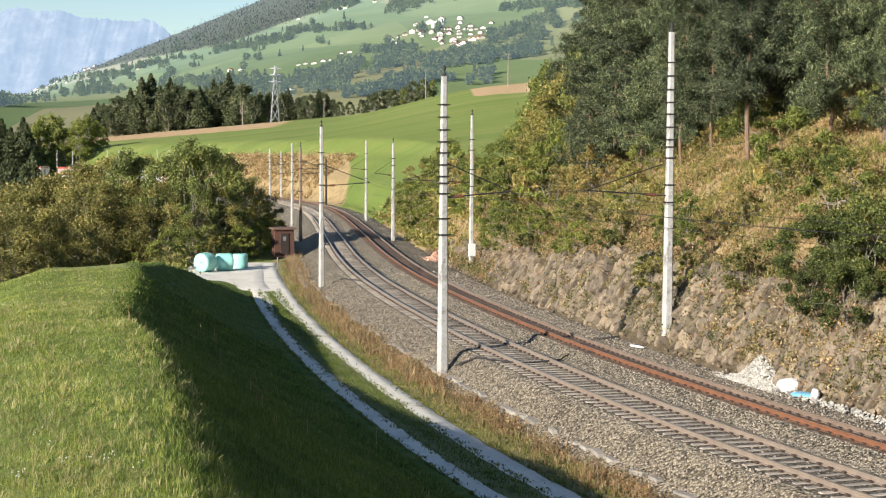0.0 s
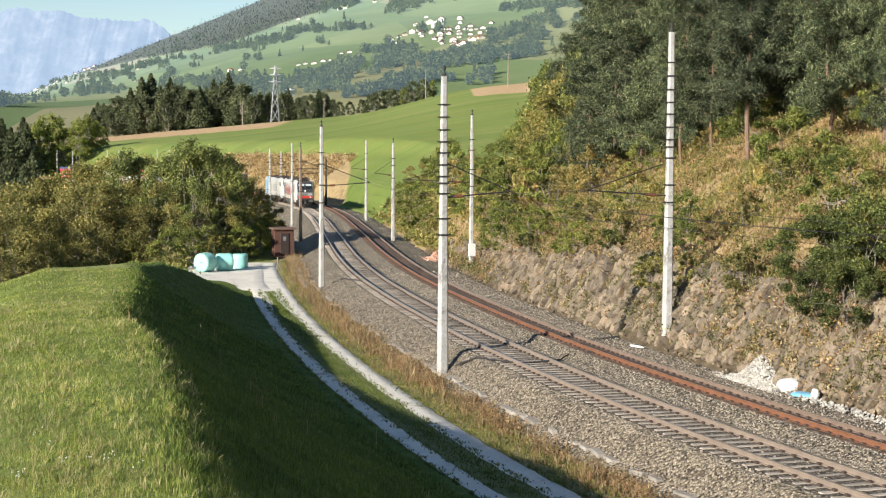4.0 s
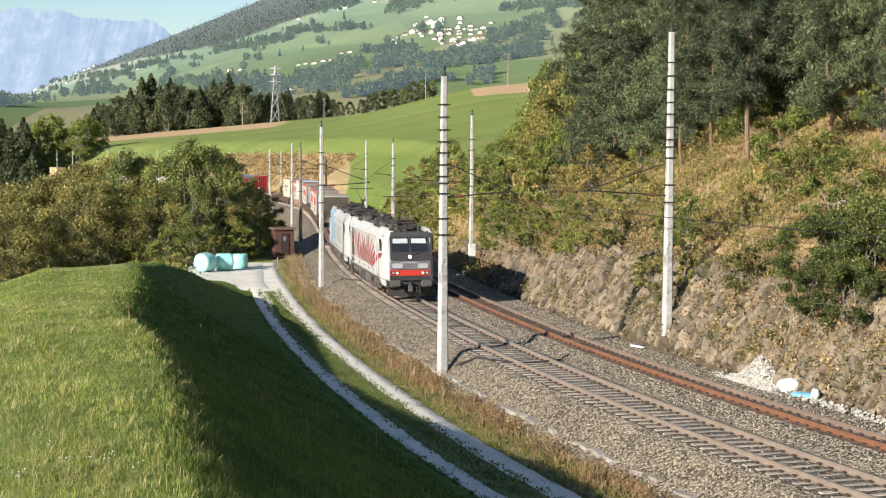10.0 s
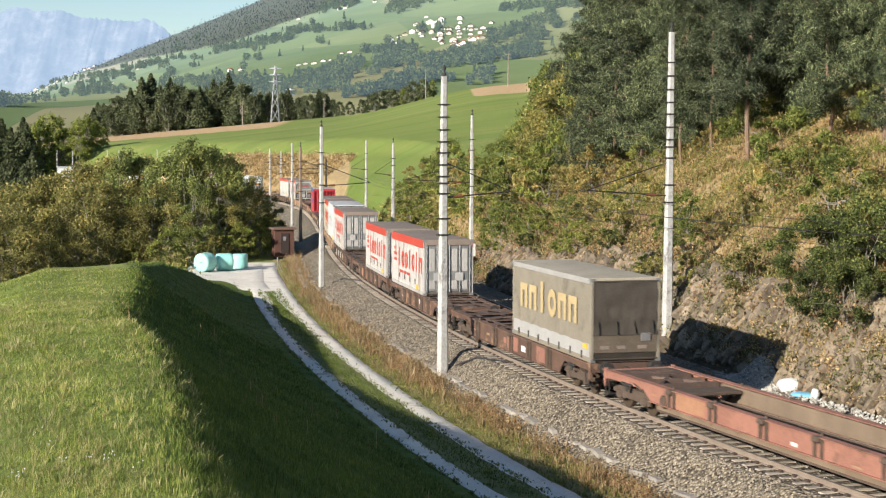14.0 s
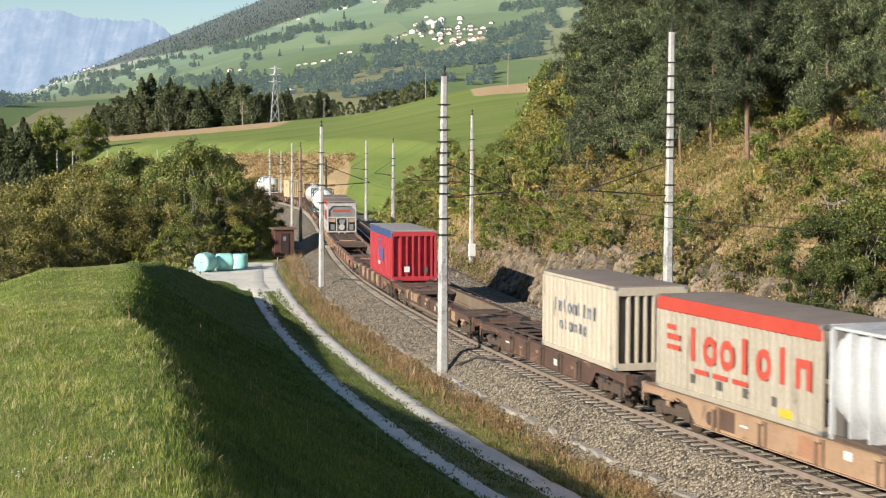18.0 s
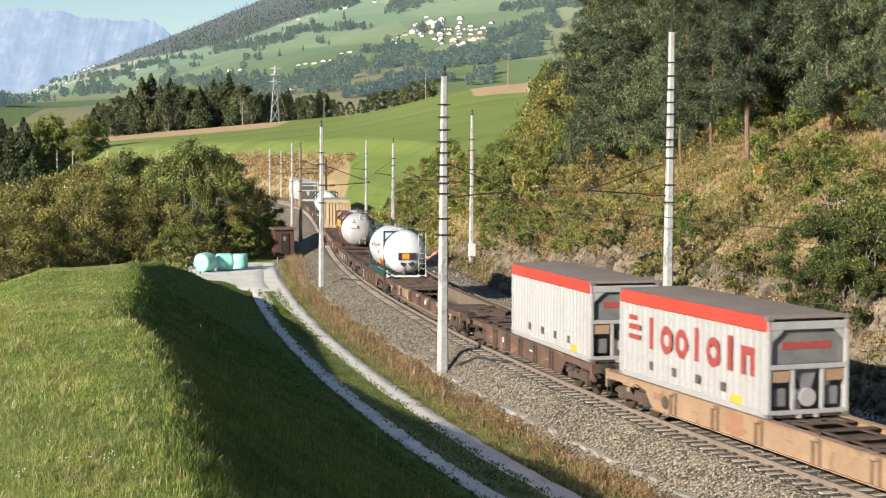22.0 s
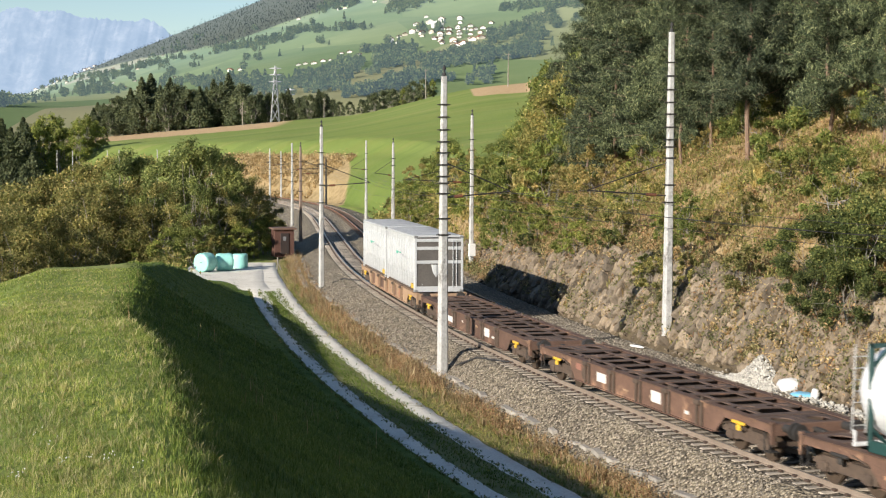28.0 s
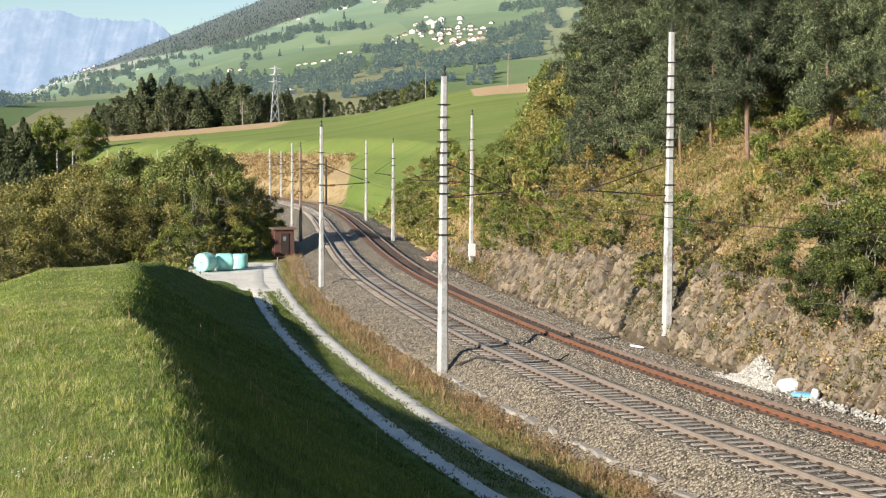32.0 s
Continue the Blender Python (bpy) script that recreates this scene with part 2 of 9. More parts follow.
def loft(rings, closed=True, caps=True):
    """Skin a list of rings, each a list of points of equal count."""
    bm = bmesh.new()
    rows = [[bm.verts.new(p) for p in ring] for ring in rings]
    n = len(rows[0])
    for a, b in zip(rows, rows[1:]):
        for i in range(n if closed else n - 1):
            j = (i + 1) % n
            bm.faces.new((a[i], a[j], b[j], b[i]))
    if caps and closed:
        bm.faces.new(list(reversed(rows[0])))
        bm.faces.new(rows[-1])
    bmesh.ops.recalc_face_normals(bm, faces=bm.faces)
    return bm


# ---- the line: curvature by distance, in degrees a metre ----
GRADE = -0.0148
KNOT_S = [-480, -75, -55, -30, 0, 20, 40, 60, 80, 100, 140, 180, 230, 280, 330, 400, 470, 800]
KNOT_K = [0, 0, -0.2, -0.275, -0.2306, -0.1771, -0.0857, -0.1395, -0.077, -0.0012, 0.0115, 0.1184, 0.2632, 0.0, 0.06, 0.06, 0.0, 0.0]
LINE_S = np.arange(-540.0, 860.0, 1.0)
_k = np.interp(LINE_S, KNOT_S, KNOT_K)
_zero = int(np.argmin(abs(LINE_S)))
_th = np.concatenate([[0], np.cumsum((_k[1:] + _k[:-1]) / 2)])
LINE_TH = np.radians(_th - _th[_zero] + 18.008)
_dx, _dy = -np.sin(LINE_TH), np.cos(LINE_TH)
LINE_X = np.concatenate([[0], np.cumsum((_dx[1:] + _dx[:-1]) / 2)])
LINE_Y = np.concatenate([[0], np.cumsum((_dy[1:] + _dy[:-1]) / 2)])
LINE_X += 8.879 - LINE_X[_zero]
LINE_Y += 44.581 - LINE_Y[_zero]
TRACK2, CANT2, LIFT2 = 3.73, 0.155, 0.07


def on_line(s, lat=0.0, z=0.0):
    th = float(np.interp(s, LINE_S, LINE_TH))
    return Vector((float(np.interp(s, LINE_S, LINE_X)) + lat * math.cos(th), float(np.interp(s, LINE_S, LINE_Y)) + lat * math.sin(th), GRADE * s + z))


def heading(s):
    return float(np.interp(s, LINE_S, LINE_TH))


def line_coords(x, y):
    """Distance along the line and offset to its right, for arrays of places."""
    x, y = np.asarray(x, float).ravel(), np.asarray(y, float).ravel()
    s, lat = np.empty_like(x), np.empty_like(x)
    idx = np.arange(0, len(LINE_S), 3)
    for i in range(0, len(x), 4000):
        a, b = x[i:i + 4000, None], y[i:i + 4000, None]
        j = idx[np.argmin((a - LINE_X[idx]) ** 2 + (b - LINE_Y[idx]) ** 2, axis=1)]
        a, b = a[:, 0] - LINE_X[j], b[:, 0] - LINE_Y[j]
        th = LINE_TH[j]
        along, across = -a * np.sin(th) + b * np.cos(th), a * np.cos(th) + b * np.sin(th)
        along = np.clip(along / np.maximum(0.3, 1 + _k[j] * math.pi / 180 * across), -40, 40)
        s[i:i + 4000] = LINE_S[j] + along
        lat[i:i + 4000] = across
    return s, lat


def sstep(a, b, x):
    t = np.clip((x - a) / (b - a), 0, 1)
    return t * t * (3 - 2 * t)


def waves(x, y, size, seed=0.0):
    """Cheap smooth unevenness from a few crossing waves, about -1 to 1."""
    v = 0
    for k, (a, b, c) in enumerate(((1, 0.31, 0.0), (-0.42, 0.93, 1.7), (0.77, -0.71, 3.1), (0.2, 1.6, 5.0), (1.9, 0.8, 2.2))):
        v = v + np.sin((a * x + b * y) * 2 * math.pi / size + c + seed * (k + 1)) / (1 + 0.5 * k)
    return v / 2.6


def cut_lat(s):
    """Offset of the cutting's foot from the line; it steps back past the stone facing."""
    return 7.5 + 2.0 * sstep(58, 70, s)


def far_row(px):
    return 190 - 0.4 * px


def ground_z(x, y):
    """Height of the land."""
    x, y = np.asarray(x, float), np.asarray(y, float)
    shape = x.shape
    x, y = x.ravel(), y.ravel()
    s, lat = line_coords(x, y)
    zt = GRADE * np.clip(s, -480, 500)
    # left of the line: kerb, verge, road, grass ridge, drop to the valley
    ridge_on = 1 - sstep(33, 77, s + 0.25 * waves(x, y, 17) * 6)
    top = 2.78 - 0.46 * sstep(4, 30, s) + 1.65 * (1 - sstep(30, 60, y)) + 0.12 * waves(x, y, 9) + 2.7 * (1 - sstep(1, 11, np.hypot(x, y)))
    road = zt - 1.22
    crest = 17.6 + 3.6 * (1 - sstep(-30, 0, s)) - 2.5 * sstep(0, 34, s) - 4.2 * sstep(36, 66, s)
    up = road + np.clip((-lat - 8.3) / (crest - 8.3), 0, 1) ** 1.22 * (top - road)
    up = np.where(-lat > crest, top - 0.012 * np.clip(-lat - crest, 0, 3) ** 2 - 0.33 * np.clip(-lat - crest - 3.0 - 1.2 * sstep(10, 30, s), 0, 60), up)
    low = road - 0.42 * np.clip(-lat - 13.5, 0, 28) - 0.12 * np.clip(-lat - 41.5, 0, 300)
    left = low + (np.maximum(up, low) - low) * ridge_on
    shoulder = np.where(lat > -4.3, zt - 1.3, road)
    left = np.where(lat > -8.3, shoulder, left)
    # right of the line: stone-faced cutting, brushy hillside, open field further off
    field = -3.3 + 0.117 * x + 0.0385 * y + 5.0 * sstep(-32, 14, x) * sstep(250, 455, y)
    hill = np.clip(x - 0.05 * y - 1.0, 0, 400) * 0.5
    hill = np.where(hill > 60, 60 + (hill - 60) * 0.2, hill)
    cap = field + hill
    d = np.clip(lat - cut_lat(s), 0, None)
    cut = zt - 0.35 + np.minimum(d * 1.7, 2.3 + d * 0.55) + 0.25 * waves(x, y, 7.3, 2.0) * sstep(0.5, 3, d)
    right = np.minimum(cut, np.maximum(cap, zt - 0.4))
    z = np.where(lat < 1.5, left, right)
    z = np.where((lat > -1.9) & (lat < 7.25), zt - 1.0, z)
    # beyond the field the land dips, then rises as the far side of the valley
    edge = 590 - (x + 127) * 0.95
    edge = np.clip(edge, 380, 720)
    over = np.clip(y - edge, 0, 400)
    z = z - 0.0009 * over ** 2 * (x < 260)
    a = x / np.maximum(y, 1)
    px = 784 + 2805 * a
    t = np.clip((y - 950) / 1900, 0, 1)
    low_row = 190 + 10 * np.sin(px / 130)
    row = low_row + (far_row(px) - low_row) * (t ** 0.9)
    zf = 8.9 + y * (226 - row) / 2805 + 6 * waves(x, y, 420, 1.0) * t * (1 - t) * 4
    zf = zf - 0.25 * np.clip(y - 2900, 0, 900)
    w = sstep(700, 980, y)
    z = z * (1 - w) + zf * w
    z = z + 0.5 * np.exp(-(x * x + y * y) / 8.0)
    return z.reshape(shape)


def gz(x, y):
    return float(ground_z(np.array([x]), np.array([y]))[0])


def spread(lo, mid_lo, mid_hi, hi, step, growth):
    """Grid lines: even in the middle, growing outwards."""
    mid = list(np.arange(mid_lo, mid_hi, step))
    out, s, v = [], step, mid[-1]
    while v < hi:
        s *= growth
        v += s
        out.append(min(v, hi))
    back, s, v = [], step, mid[0]
    while v > lo:
        s *= growth
        v -= s
        back.append(max(v, lo))
    return np.array(back[::-1] + mid + out)


gx = spread(-3400, -34, 40, 3400, 0.5, 1.035)
gy = spread(-420, 18, 130, 4300, 0.5, 1.022)
GX, GY = np.meshgrid(gx, gy)
GZ = ground_z(GX, GY)
nx, ny = len(gx), len(gy)
ii = (np.arange(ny - 1)[:, None] * nx + np.arange(nx - 1)[None, :]).ravel()
me = bpy.data.meshes.new("ground")
me.vertices.add(nx * ny)
me.vertices.foreach_set("co", np.stack([GX, GY, GZ], -1).ravel())
quads = np.stack([ii, ii + 1, ii + nx + 1, ii + nx], -1)
me.loops.add(quads.size)
me.loops.foreach_set("vertex_index", quads.ravel())
me.polygons.add(len(quads))
me.polygons.foreach_set("loop_start", np.arange(0, quads.size, 4))
me.polygons.foreach_set("use_smooth", np.ones(len(quads), bool))
me.update(calc_edges=True)
gs, glat = line_coords(GX, GY)
gs, glat = gs.reshape(GX.shape), glat.reshape(GX.shape)
gpx = 784 + 2805 * GX / np.maximum(GY, 1)
grow_ = 226 - 2805 * (GZ - 8.9) / np.maximum(GY, 1)
# what the land is covered with: dry grass, stone, woodland floor / stubble, far land
m_dry = sstep(6.0, 7.5, glat) * np.maximum(1 - sstep(95, 120, gs), (1 - sstep(9, 16, glat)) * (gs < 150)) * (GY < 420)
bank = sstep(6.5, 8, glat) * sstep(0, 9, gs - 203 - 3.4 * (glat - 8)) * (1 - sstep(300, 330, gs)) * (1 - sstep(18, 21, glat))
m_dry = np.maximum(np.maximum(m_dry, bank), sstep(-8.6, -5, glat) * (glat < 2) * 0.55)
m_rock = sstep(6.3, 6.9, glat) * (1 - sstep(9.5, 10.7, glat)) * (1 - sstep(85, 105, gs)) * (gs > -100)
edge_line = np.clip(590 - (GX + 127) * 0.95, 380, 720)
m_stub = sstep(-60, -50, GY - edge_line) * (1 - sstep(8, 16, GY - edge_line)) * (1 - sstep(-60, -40, GX))
m_stub = np.maximum(m_stub, sstep(-70, -60, GY - edge_line) * (1 - sstep(-8, 4, GY - edge_line)) * sstep(6, 9, GX) * (GY > 300))
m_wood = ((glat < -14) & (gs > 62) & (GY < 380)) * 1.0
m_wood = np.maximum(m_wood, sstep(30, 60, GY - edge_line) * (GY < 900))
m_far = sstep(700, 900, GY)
# shaded side of the ridge, marked for the darker green
m_dark_green = sstep(7.7, 8.0, -glat) * (1 - sstep(-1.0, 0.6, -glat - (17.6 + 3.6 * (1 - sstep(-30, 0, gs)) - 2.5 * sstep(0, 34, gs) - 4.2 * sstep(36, 66, gs)))) * (gs < 84)
# half of it also tones down the far bank, which faces the sun
m_dark_green = np.maximum(m_dark_green, 0.5 * sstep(6.5, 9, glat) * (1 - sstep(18, 26, glat)) * sstep(110, 130, gs) * (1 - sstep(230, 260, gs)))
high = sstep(1500, 1700, GY) * sstep(-4, 4, np.interp(gpx, [0, 100, 250, 400, 500, 620, 720], [166, 146, 108, 82, 45, 5, -40]) - grow_)
m_wood = np.maximum(m_wood, high)
m_far = m_far * (1 - high)
# cover_b's third channel is no cover: strength of the painted haze, by distance
for nm, arrs in (("cover_a", (m_dry, m_rock, m_stub)), ("cover_b", (m_wood, m_far, sstep(900, 3600, GY) * (1 - 0.4 * high))), ("cover_c", (m_dark_green, 0 * m_far, 0 * m_far))):
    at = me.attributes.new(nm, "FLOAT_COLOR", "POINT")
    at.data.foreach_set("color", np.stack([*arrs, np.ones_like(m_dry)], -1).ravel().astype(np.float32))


def ground_material():
    m, N, L, p = nodes_of("ground")
    pos = N.new("ShaderNodeNewGeometry").outputs["Position"]

    def cover(nm):
        a = N.new("ShaderNodeAttribute")
        a.attribute_name = nm
        sp = N.new("ShaderNodeSeparateColor")
        L.new(a.outputs["Color"], sp.inputs[0])
        return sp.outputs

    A, B, E = cover("cover_a"), cover("cover_b"), cover("cover_c")
    n1, n2, n3 = noise_of(N, L, pos, 0.05, 4), noise_of(N, L, pos, 0.9, 5, 0.7), noise_of(N, L, pos, 9, 4, 0.75)
    meadow = mixed(N, L, 0.5, ramp(N, L, n1, [(0.35, (0.16, 0.23, 0.055)), (0.5, (0.235, 0.28, 0.085)), (0.65, (0.32, 0.325, 0.13))]),
                   ramp(N, L, n2, [(0.25, (0.1, 0.16, 0.02)), (0.6, (0.22, 0.28, 0.045)), (0.8, (0.34, 0.31, 0.1))]))
    sm = N.new("ShaderNodeMapping")
    sm.inputs["Scale"].default_value = (0.006, 0.075, 0)
    sm.inputs["Rotation"].default_value = (0, 0, -0.22)
    L.new(pos, sm.inputs["Vector"])
    n4 = noise_of(N, L, sm.outputs[0], 1.0, 3, 0.55)
    meadow = mixed(N, L, 0.5, meadow, ramp(N, L, n4, [(0.36, (0.11, 0.18, 0.055)), (0.47, (0.22, 0.29, 0.085)), (0.55, (0.2, 0.235, 0.07)), (0.64, (0.34, 0.33, 0.14))]))
    meadow = mixed(N, L, 0.3, meadow, ramp(N, L, n3, [(0.25, (0.05, 0.09, 0.01)), (0.75, (0.3, 0.34, 0.08))]))
    dry = ramp(N, L, n2, [(0.25, (0.15, 0.115, 0.05)), (0.45, (0.31, 0.235, 0.115)), (0.6, (0.46, 0.35, 0.185)), (0.75, (0.25, 0.23, 0.075))])
    dry = mixed(N, L, 0.35, dry, ramp(N, L, n3, [(0.3, (0.12, 0.08, 0.04)), (0.7, (0.58, 0.42, 0.23))]))
    rock = ramp(N, L, n2, [(0.3, (0.055, 0.043, 0.028)), (0.5, (0.12, 0.094, 0.06)), (0.7, (0.21, 0.165, 0.11))])
    stub = ramp(N, L, n2, [(0.3, (0.42, 0.28, 0.15)), (0.7, (0.55, 0.4, 0.23))])
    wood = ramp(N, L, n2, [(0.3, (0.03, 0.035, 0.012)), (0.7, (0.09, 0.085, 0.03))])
    v = N.new("ShaderNodeTexVoronoi")
    v.inputs["Scale"].default_value = 0.006
    mp = N.new("ShaderNodeMapping")
    mp.inputs["Scale"].default_value = (1, 0.35, 0)
    L.new(pos, mp.inputs["Vector"])
    L.new(mp.outputs[0], v.inputs["Vector"])
    sep = N.new("ShaderNodeSeparateColor")
    L.new(v.outputs["Color"], sep.inputs[0])
    far = ramp(N, L, sep.outputs[0], [(0.0, (0.09, 0.16, 0.055)), (0.35, (0.165, 0.25, 0.085)), (0.7, (0.27, 0.3, 0.135)), (1.0, (0.33, 0.28, 0.17))])
    fn = noise_of(N, L, pos, 0.012, 6, 0.65)
    far = mixed(N, L, 0.35, far, ramp(N, L, fn, [(0.3, (0.12, 0.155, 0.075)), (0.7, (0.28, 0.285, 0.155))]))
    c = meadow

    def blend(fac, col, lo=0.35, hi=0.65, jag=0.5):
        r = N.new("ShaderNodeMath")
        r.operation = "MULTIPLY_ADD"
        L.new(n2, r.inputs[0])
        r.inputs[1].default_value = jag
        L.new(fac, r.inputs[2])
        f = N.new("ShaderNodeMapRange")
        f.inputs[1].default_value, f.inputs[2].default_value = lo + jag / 2, hi + jag / 2
        L.new(r.outputs[0], f.inputs[0])
        return mixed(N, L, f.outputs[0], c, col)

    # ground green with the shade of the ridge slope painted in
    dark_green = ramp(N, L, n2, [(0.3, (0.06, 0.1, 0.018)), (0.55, (0.11, 0.165, 0.035)), (0.75, (0.19, 0.23, 0.07))])
    c = blend(E[0], dark_green)
    c = blend(A[0], dry)
    c = blend(A[1], rock)
    c = blend(A[2], stub, jag=0.1)
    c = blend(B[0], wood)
    c = blend(B[1], far, jag=0.1)
    L.new(c, p.inputs["Base Color"])
    # bluish emission growing with distance, put in for the valley's haze
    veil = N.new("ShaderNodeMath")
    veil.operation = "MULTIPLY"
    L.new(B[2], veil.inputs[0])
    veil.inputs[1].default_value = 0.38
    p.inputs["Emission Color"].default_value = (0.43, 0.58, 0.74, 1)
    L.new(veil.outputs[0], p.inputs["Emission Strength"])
    p.inputs["Roughness"].default_value = 0.95
    p.inputs["Specular IOR Level"].default_value = 0.15
    b = N.new("ShaderNodeBump")
    b.inputs["Strength"].default_value, b.inputs["Distance"].default_value = 0.9, 0.12
    L.new(mixed(N, L, 0.5, n2, n3), b.inputs["Height"])
    L.new(b.outputs[0], p.inputs["Normal"])
    return m


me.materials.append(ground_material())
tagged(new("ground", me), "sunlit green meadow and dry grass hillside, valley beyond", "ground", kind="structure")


# ---- ballast bed, road, kerb ----
def sweep(name, profile, s0, s1, step, mats, face_mats=None, z_noise=0.0, lat_of=None):
    """Sweep a cross-section (lateral, height over the rail) along the line."""
    ss = np.arange(s0, s1 + step / 2, step)
    verts = []
    for s in ss:
        for i, (l, z) in enumerate(profile):
            w = on_line(s, l + (lat_of(s, l) if lat_of else 0), z)
            if z_noise:
                w.z += z_noise * noise.noise((w.x * 1.3, w.y * 1.3, i))
            verts.append(w)
    n = len(profile)
    faces = [(k * n + i, k * n + i + 1, (k + 1) * n + i + 1, (k + 1) * n + i) for k in range(len(ss) - 1) for i in range(n - 1)]
    fm = [face_mats[i] for k in range(len(ss) - 1) for i in range(n - 1)] if face_mats else None
    return mesh_from(name, verts, faces, mats, fm, smooth=True)


def bed2(l):
    return LIFT2 - (l - TRACK2) * CANT2 - 0.2


def kerb_lat(s):
    return -2.62 - 0.75 * float(sstep(10, 75, s))


BED = [(-3.6, -1.5), (-2.75, -1.12), (-2.5, -1.05), (-1.75, -0.27), (-1.4, -0.2), (-0.8, -0.196), (0, -0.198), (0.8, -0.196), (1.3, -0.2), (1.9, -0.22), (2.3, bed2(2.35)), (2.9, bed2(2.9) - 0.02), (3.02, bed2(3.02) + 0.004), (3.73, bed2(3.73) + 0.004), (4.42, bed2(4.42) + 0.004), (4.54, bed2(4.54) - 0.02),
       (5.1, bed2(5.1)), (5.6, bed2(5.5) - 0.05), (6.5, -0.48), (7.3, -0.5), (8.0, -0.9)]


def bed_lat(s, l):
    return (kerb_lat(s) + 2.62) * float(np.clip((-l - 1.75) / 0.75, 0, 1))


me = sweep("ballast_bed", BED, -500, 800, 1.0, ["ballast", "ballast_rust", "ballast_crib"], [1 if 2.85 < b_[0] < 4.5 else 2 if -1.45 < b_[0] < 1.2 else 0 for b_ in BED[:-1]], z_noise=0.022, lat_of=bed_lat)
tagged(new("ballast_bed", me), "grey-brown crushed stone ballast bed under two tracks", "track bed", kind="structure")


def road_mesh():
    ss = np.arange(-60, 92, 0.6)
    lats = [(-7.95, -1.34), (-7.8, -1.2), (-7.5, -1.2), (-7.2, -1.19), (-6.05, -1.18), (-5.6, -1.2), (-5.2, -1.19), (-5.05, -1.34)]
    verts, n = [], len(lats)
    for s in ss:
        for i, (l, z) in enumerate(lats):
            wob = 0.07 * noise.noise((s * 0.25, i * 3.1, 0.0)) + 0.1 * noise.noise((s * 0.9, i * 1.7, 4.0))
            sway = -0.1 * float(sstep(20, 0, s)) - 0.5 * float(sstep(60, 88, s))
            l += (0.5 if i == 3 else -0.5 if i == 4 else 0) * float(sstep(44, 64, s))
            verts.append(on_line(s, l + wob + sway, z + 0.02 * noise.noise((s * 0.8, i, 9.0))))
    faces, fm = [], []
    for k in range(len(ss) - 1):
        for i in range(n - 1):
            faces.append((k * n + i, k * n + i + 1, (k + 1) * n + i + 1, (k + 1) * n + i))
            fm.append(1 if i == 3 and ss[k] < 64 else 0)
    return mesh_from("dirt_road", verts, faces, ["gravel", "verge"], fm, smooth=True)


MAT["verge"] = surface("verge", (0.1, 0.13, 0.03), (0.24, 0.23, 0.08), 1.2, 14, 0.95, bump=0.9, space="world")
tagged(new("dirt_road", road_mesh()), "pale gravel farm track with grassy middle strip", "road", kind="structure")
# gravel turning place in front of the bales
verts, faces = [], []
ys = [(s, l) for s in np.arange(64, 92.1, 2) for l in np.arange(-13.2, -5.5, 0.8)]
cols = len(np.arange(-13.2, -5.5, 0.8))
for s, l in ys:
    out = min(s - 64, 92 - s) / 6
    w = on_line(s, max(l, -13.2 + max(0, 79 - s) * 0.36) + 0.5 * noise.noise((s * 0.4, l, 0)), 0)
    w.z = GRADE * s - 1.15 + 0.05 * noise.noise((w.x, w.y, 0)) - (0.35 if l < -13 or l > -6 or s > 91 or s < 65 else 0)
    verts.append(w)
for r in range(len(ys) // cols - 1):
    for c_ in range(cols - 1):
        k = r * cols + c_
        faces.append((k, k + 1, k + cols + 1, k + cols))
tagged(new("gravel_yard", mesh_from("gravel_yard", verts, faces, ["gravel"], smooth=True)), "pale sunlit gravel turning place", "gravel", kind="structure")


# ---- rails and sleepers ----
RAIL_PROFILE = [(-0.08, -0.18), (-0.08, -0.165), (-0.03, -0.145), (-0.028, -0.05), (-0.04, -0.038), (-0.04, -0.004), (0.04, -0.004), (0.04, -0.038),
                (0.028, -0.05), (0.03, -0.145), (0.08, -0.165), (0.08, -0.18)]


def rail_mesh(name, lat, lift, cant, off, mats):
    ss = np.concatenate([np.arange(-500, -40, 6.0), np.arange(-40, 340, 1.0), np.arange(340, 800, 6.0)])
    verts, n = [], len(RAIL_PROFILE)
    for s in ss:
        for a, b in RAIL_PROFILE:
            l = lat + a
            verts.append(on_line(s, off + l + b * cant, lift + b - l * cant))
    faces, fm = [], []
    for k in range(len(ss) - 1):
        for i in range(n - 1):
            faces.append((k * n + i, k * n + i + 1, (k + 1) * n + i + 1, (k + 1) * n + i))
            fm.append(1 if i == 5 else 0)
    return mesh_from(name, verts, faces, mats, fm)


track_1 = tagged(new("track_one"), "running track with tan rails on concrete sleepers", "railway track", "railway tracks", "structure")
track_2 = tagged(new("track_two"), "canted running track with red-rusted rails", "railway track", "railway tracks", "structure")
for trk, off, lift, cant, mt in ((track_1, 0, 0, 0.009, "rail"), (track_2, TRACK2, LIFT2, CANT2, "rail_rust")):
    for lat in (-0.7525, 0.7525):
        part("rail", rail_mesh("rail", lat, lift, cant, off, ["rail_brown" if mt == "rail_rust" and lat > 0 else mt, "rail_top"]), None, trk)


def sleeper_mesh(mt):
    bm = bmesh.new()
    add_box(bm, (-1.3, -0.11, -0.42), (1.3, 0.11, -0.182), 0.025)
    for x in (-0.7525, 0.7525):
        for dx in (-0.13, 0.13):
            before = set(bm.faces)
            add_box(bm, (x + dx - 0.045, -0.07, -0.178), (x + dx + 0.045, 0.07, -0.115))
            for f in bm.faces:
                if f not in before:
                    f.material_index = 1
    me_ = bpy.data.meshes.new("sleeper")
    bm.to_mesh(me_)
    bm.free()
    me_.materials.append(MAT[mt])
    me_.materials.append(MAT["fastening"])
    return me_


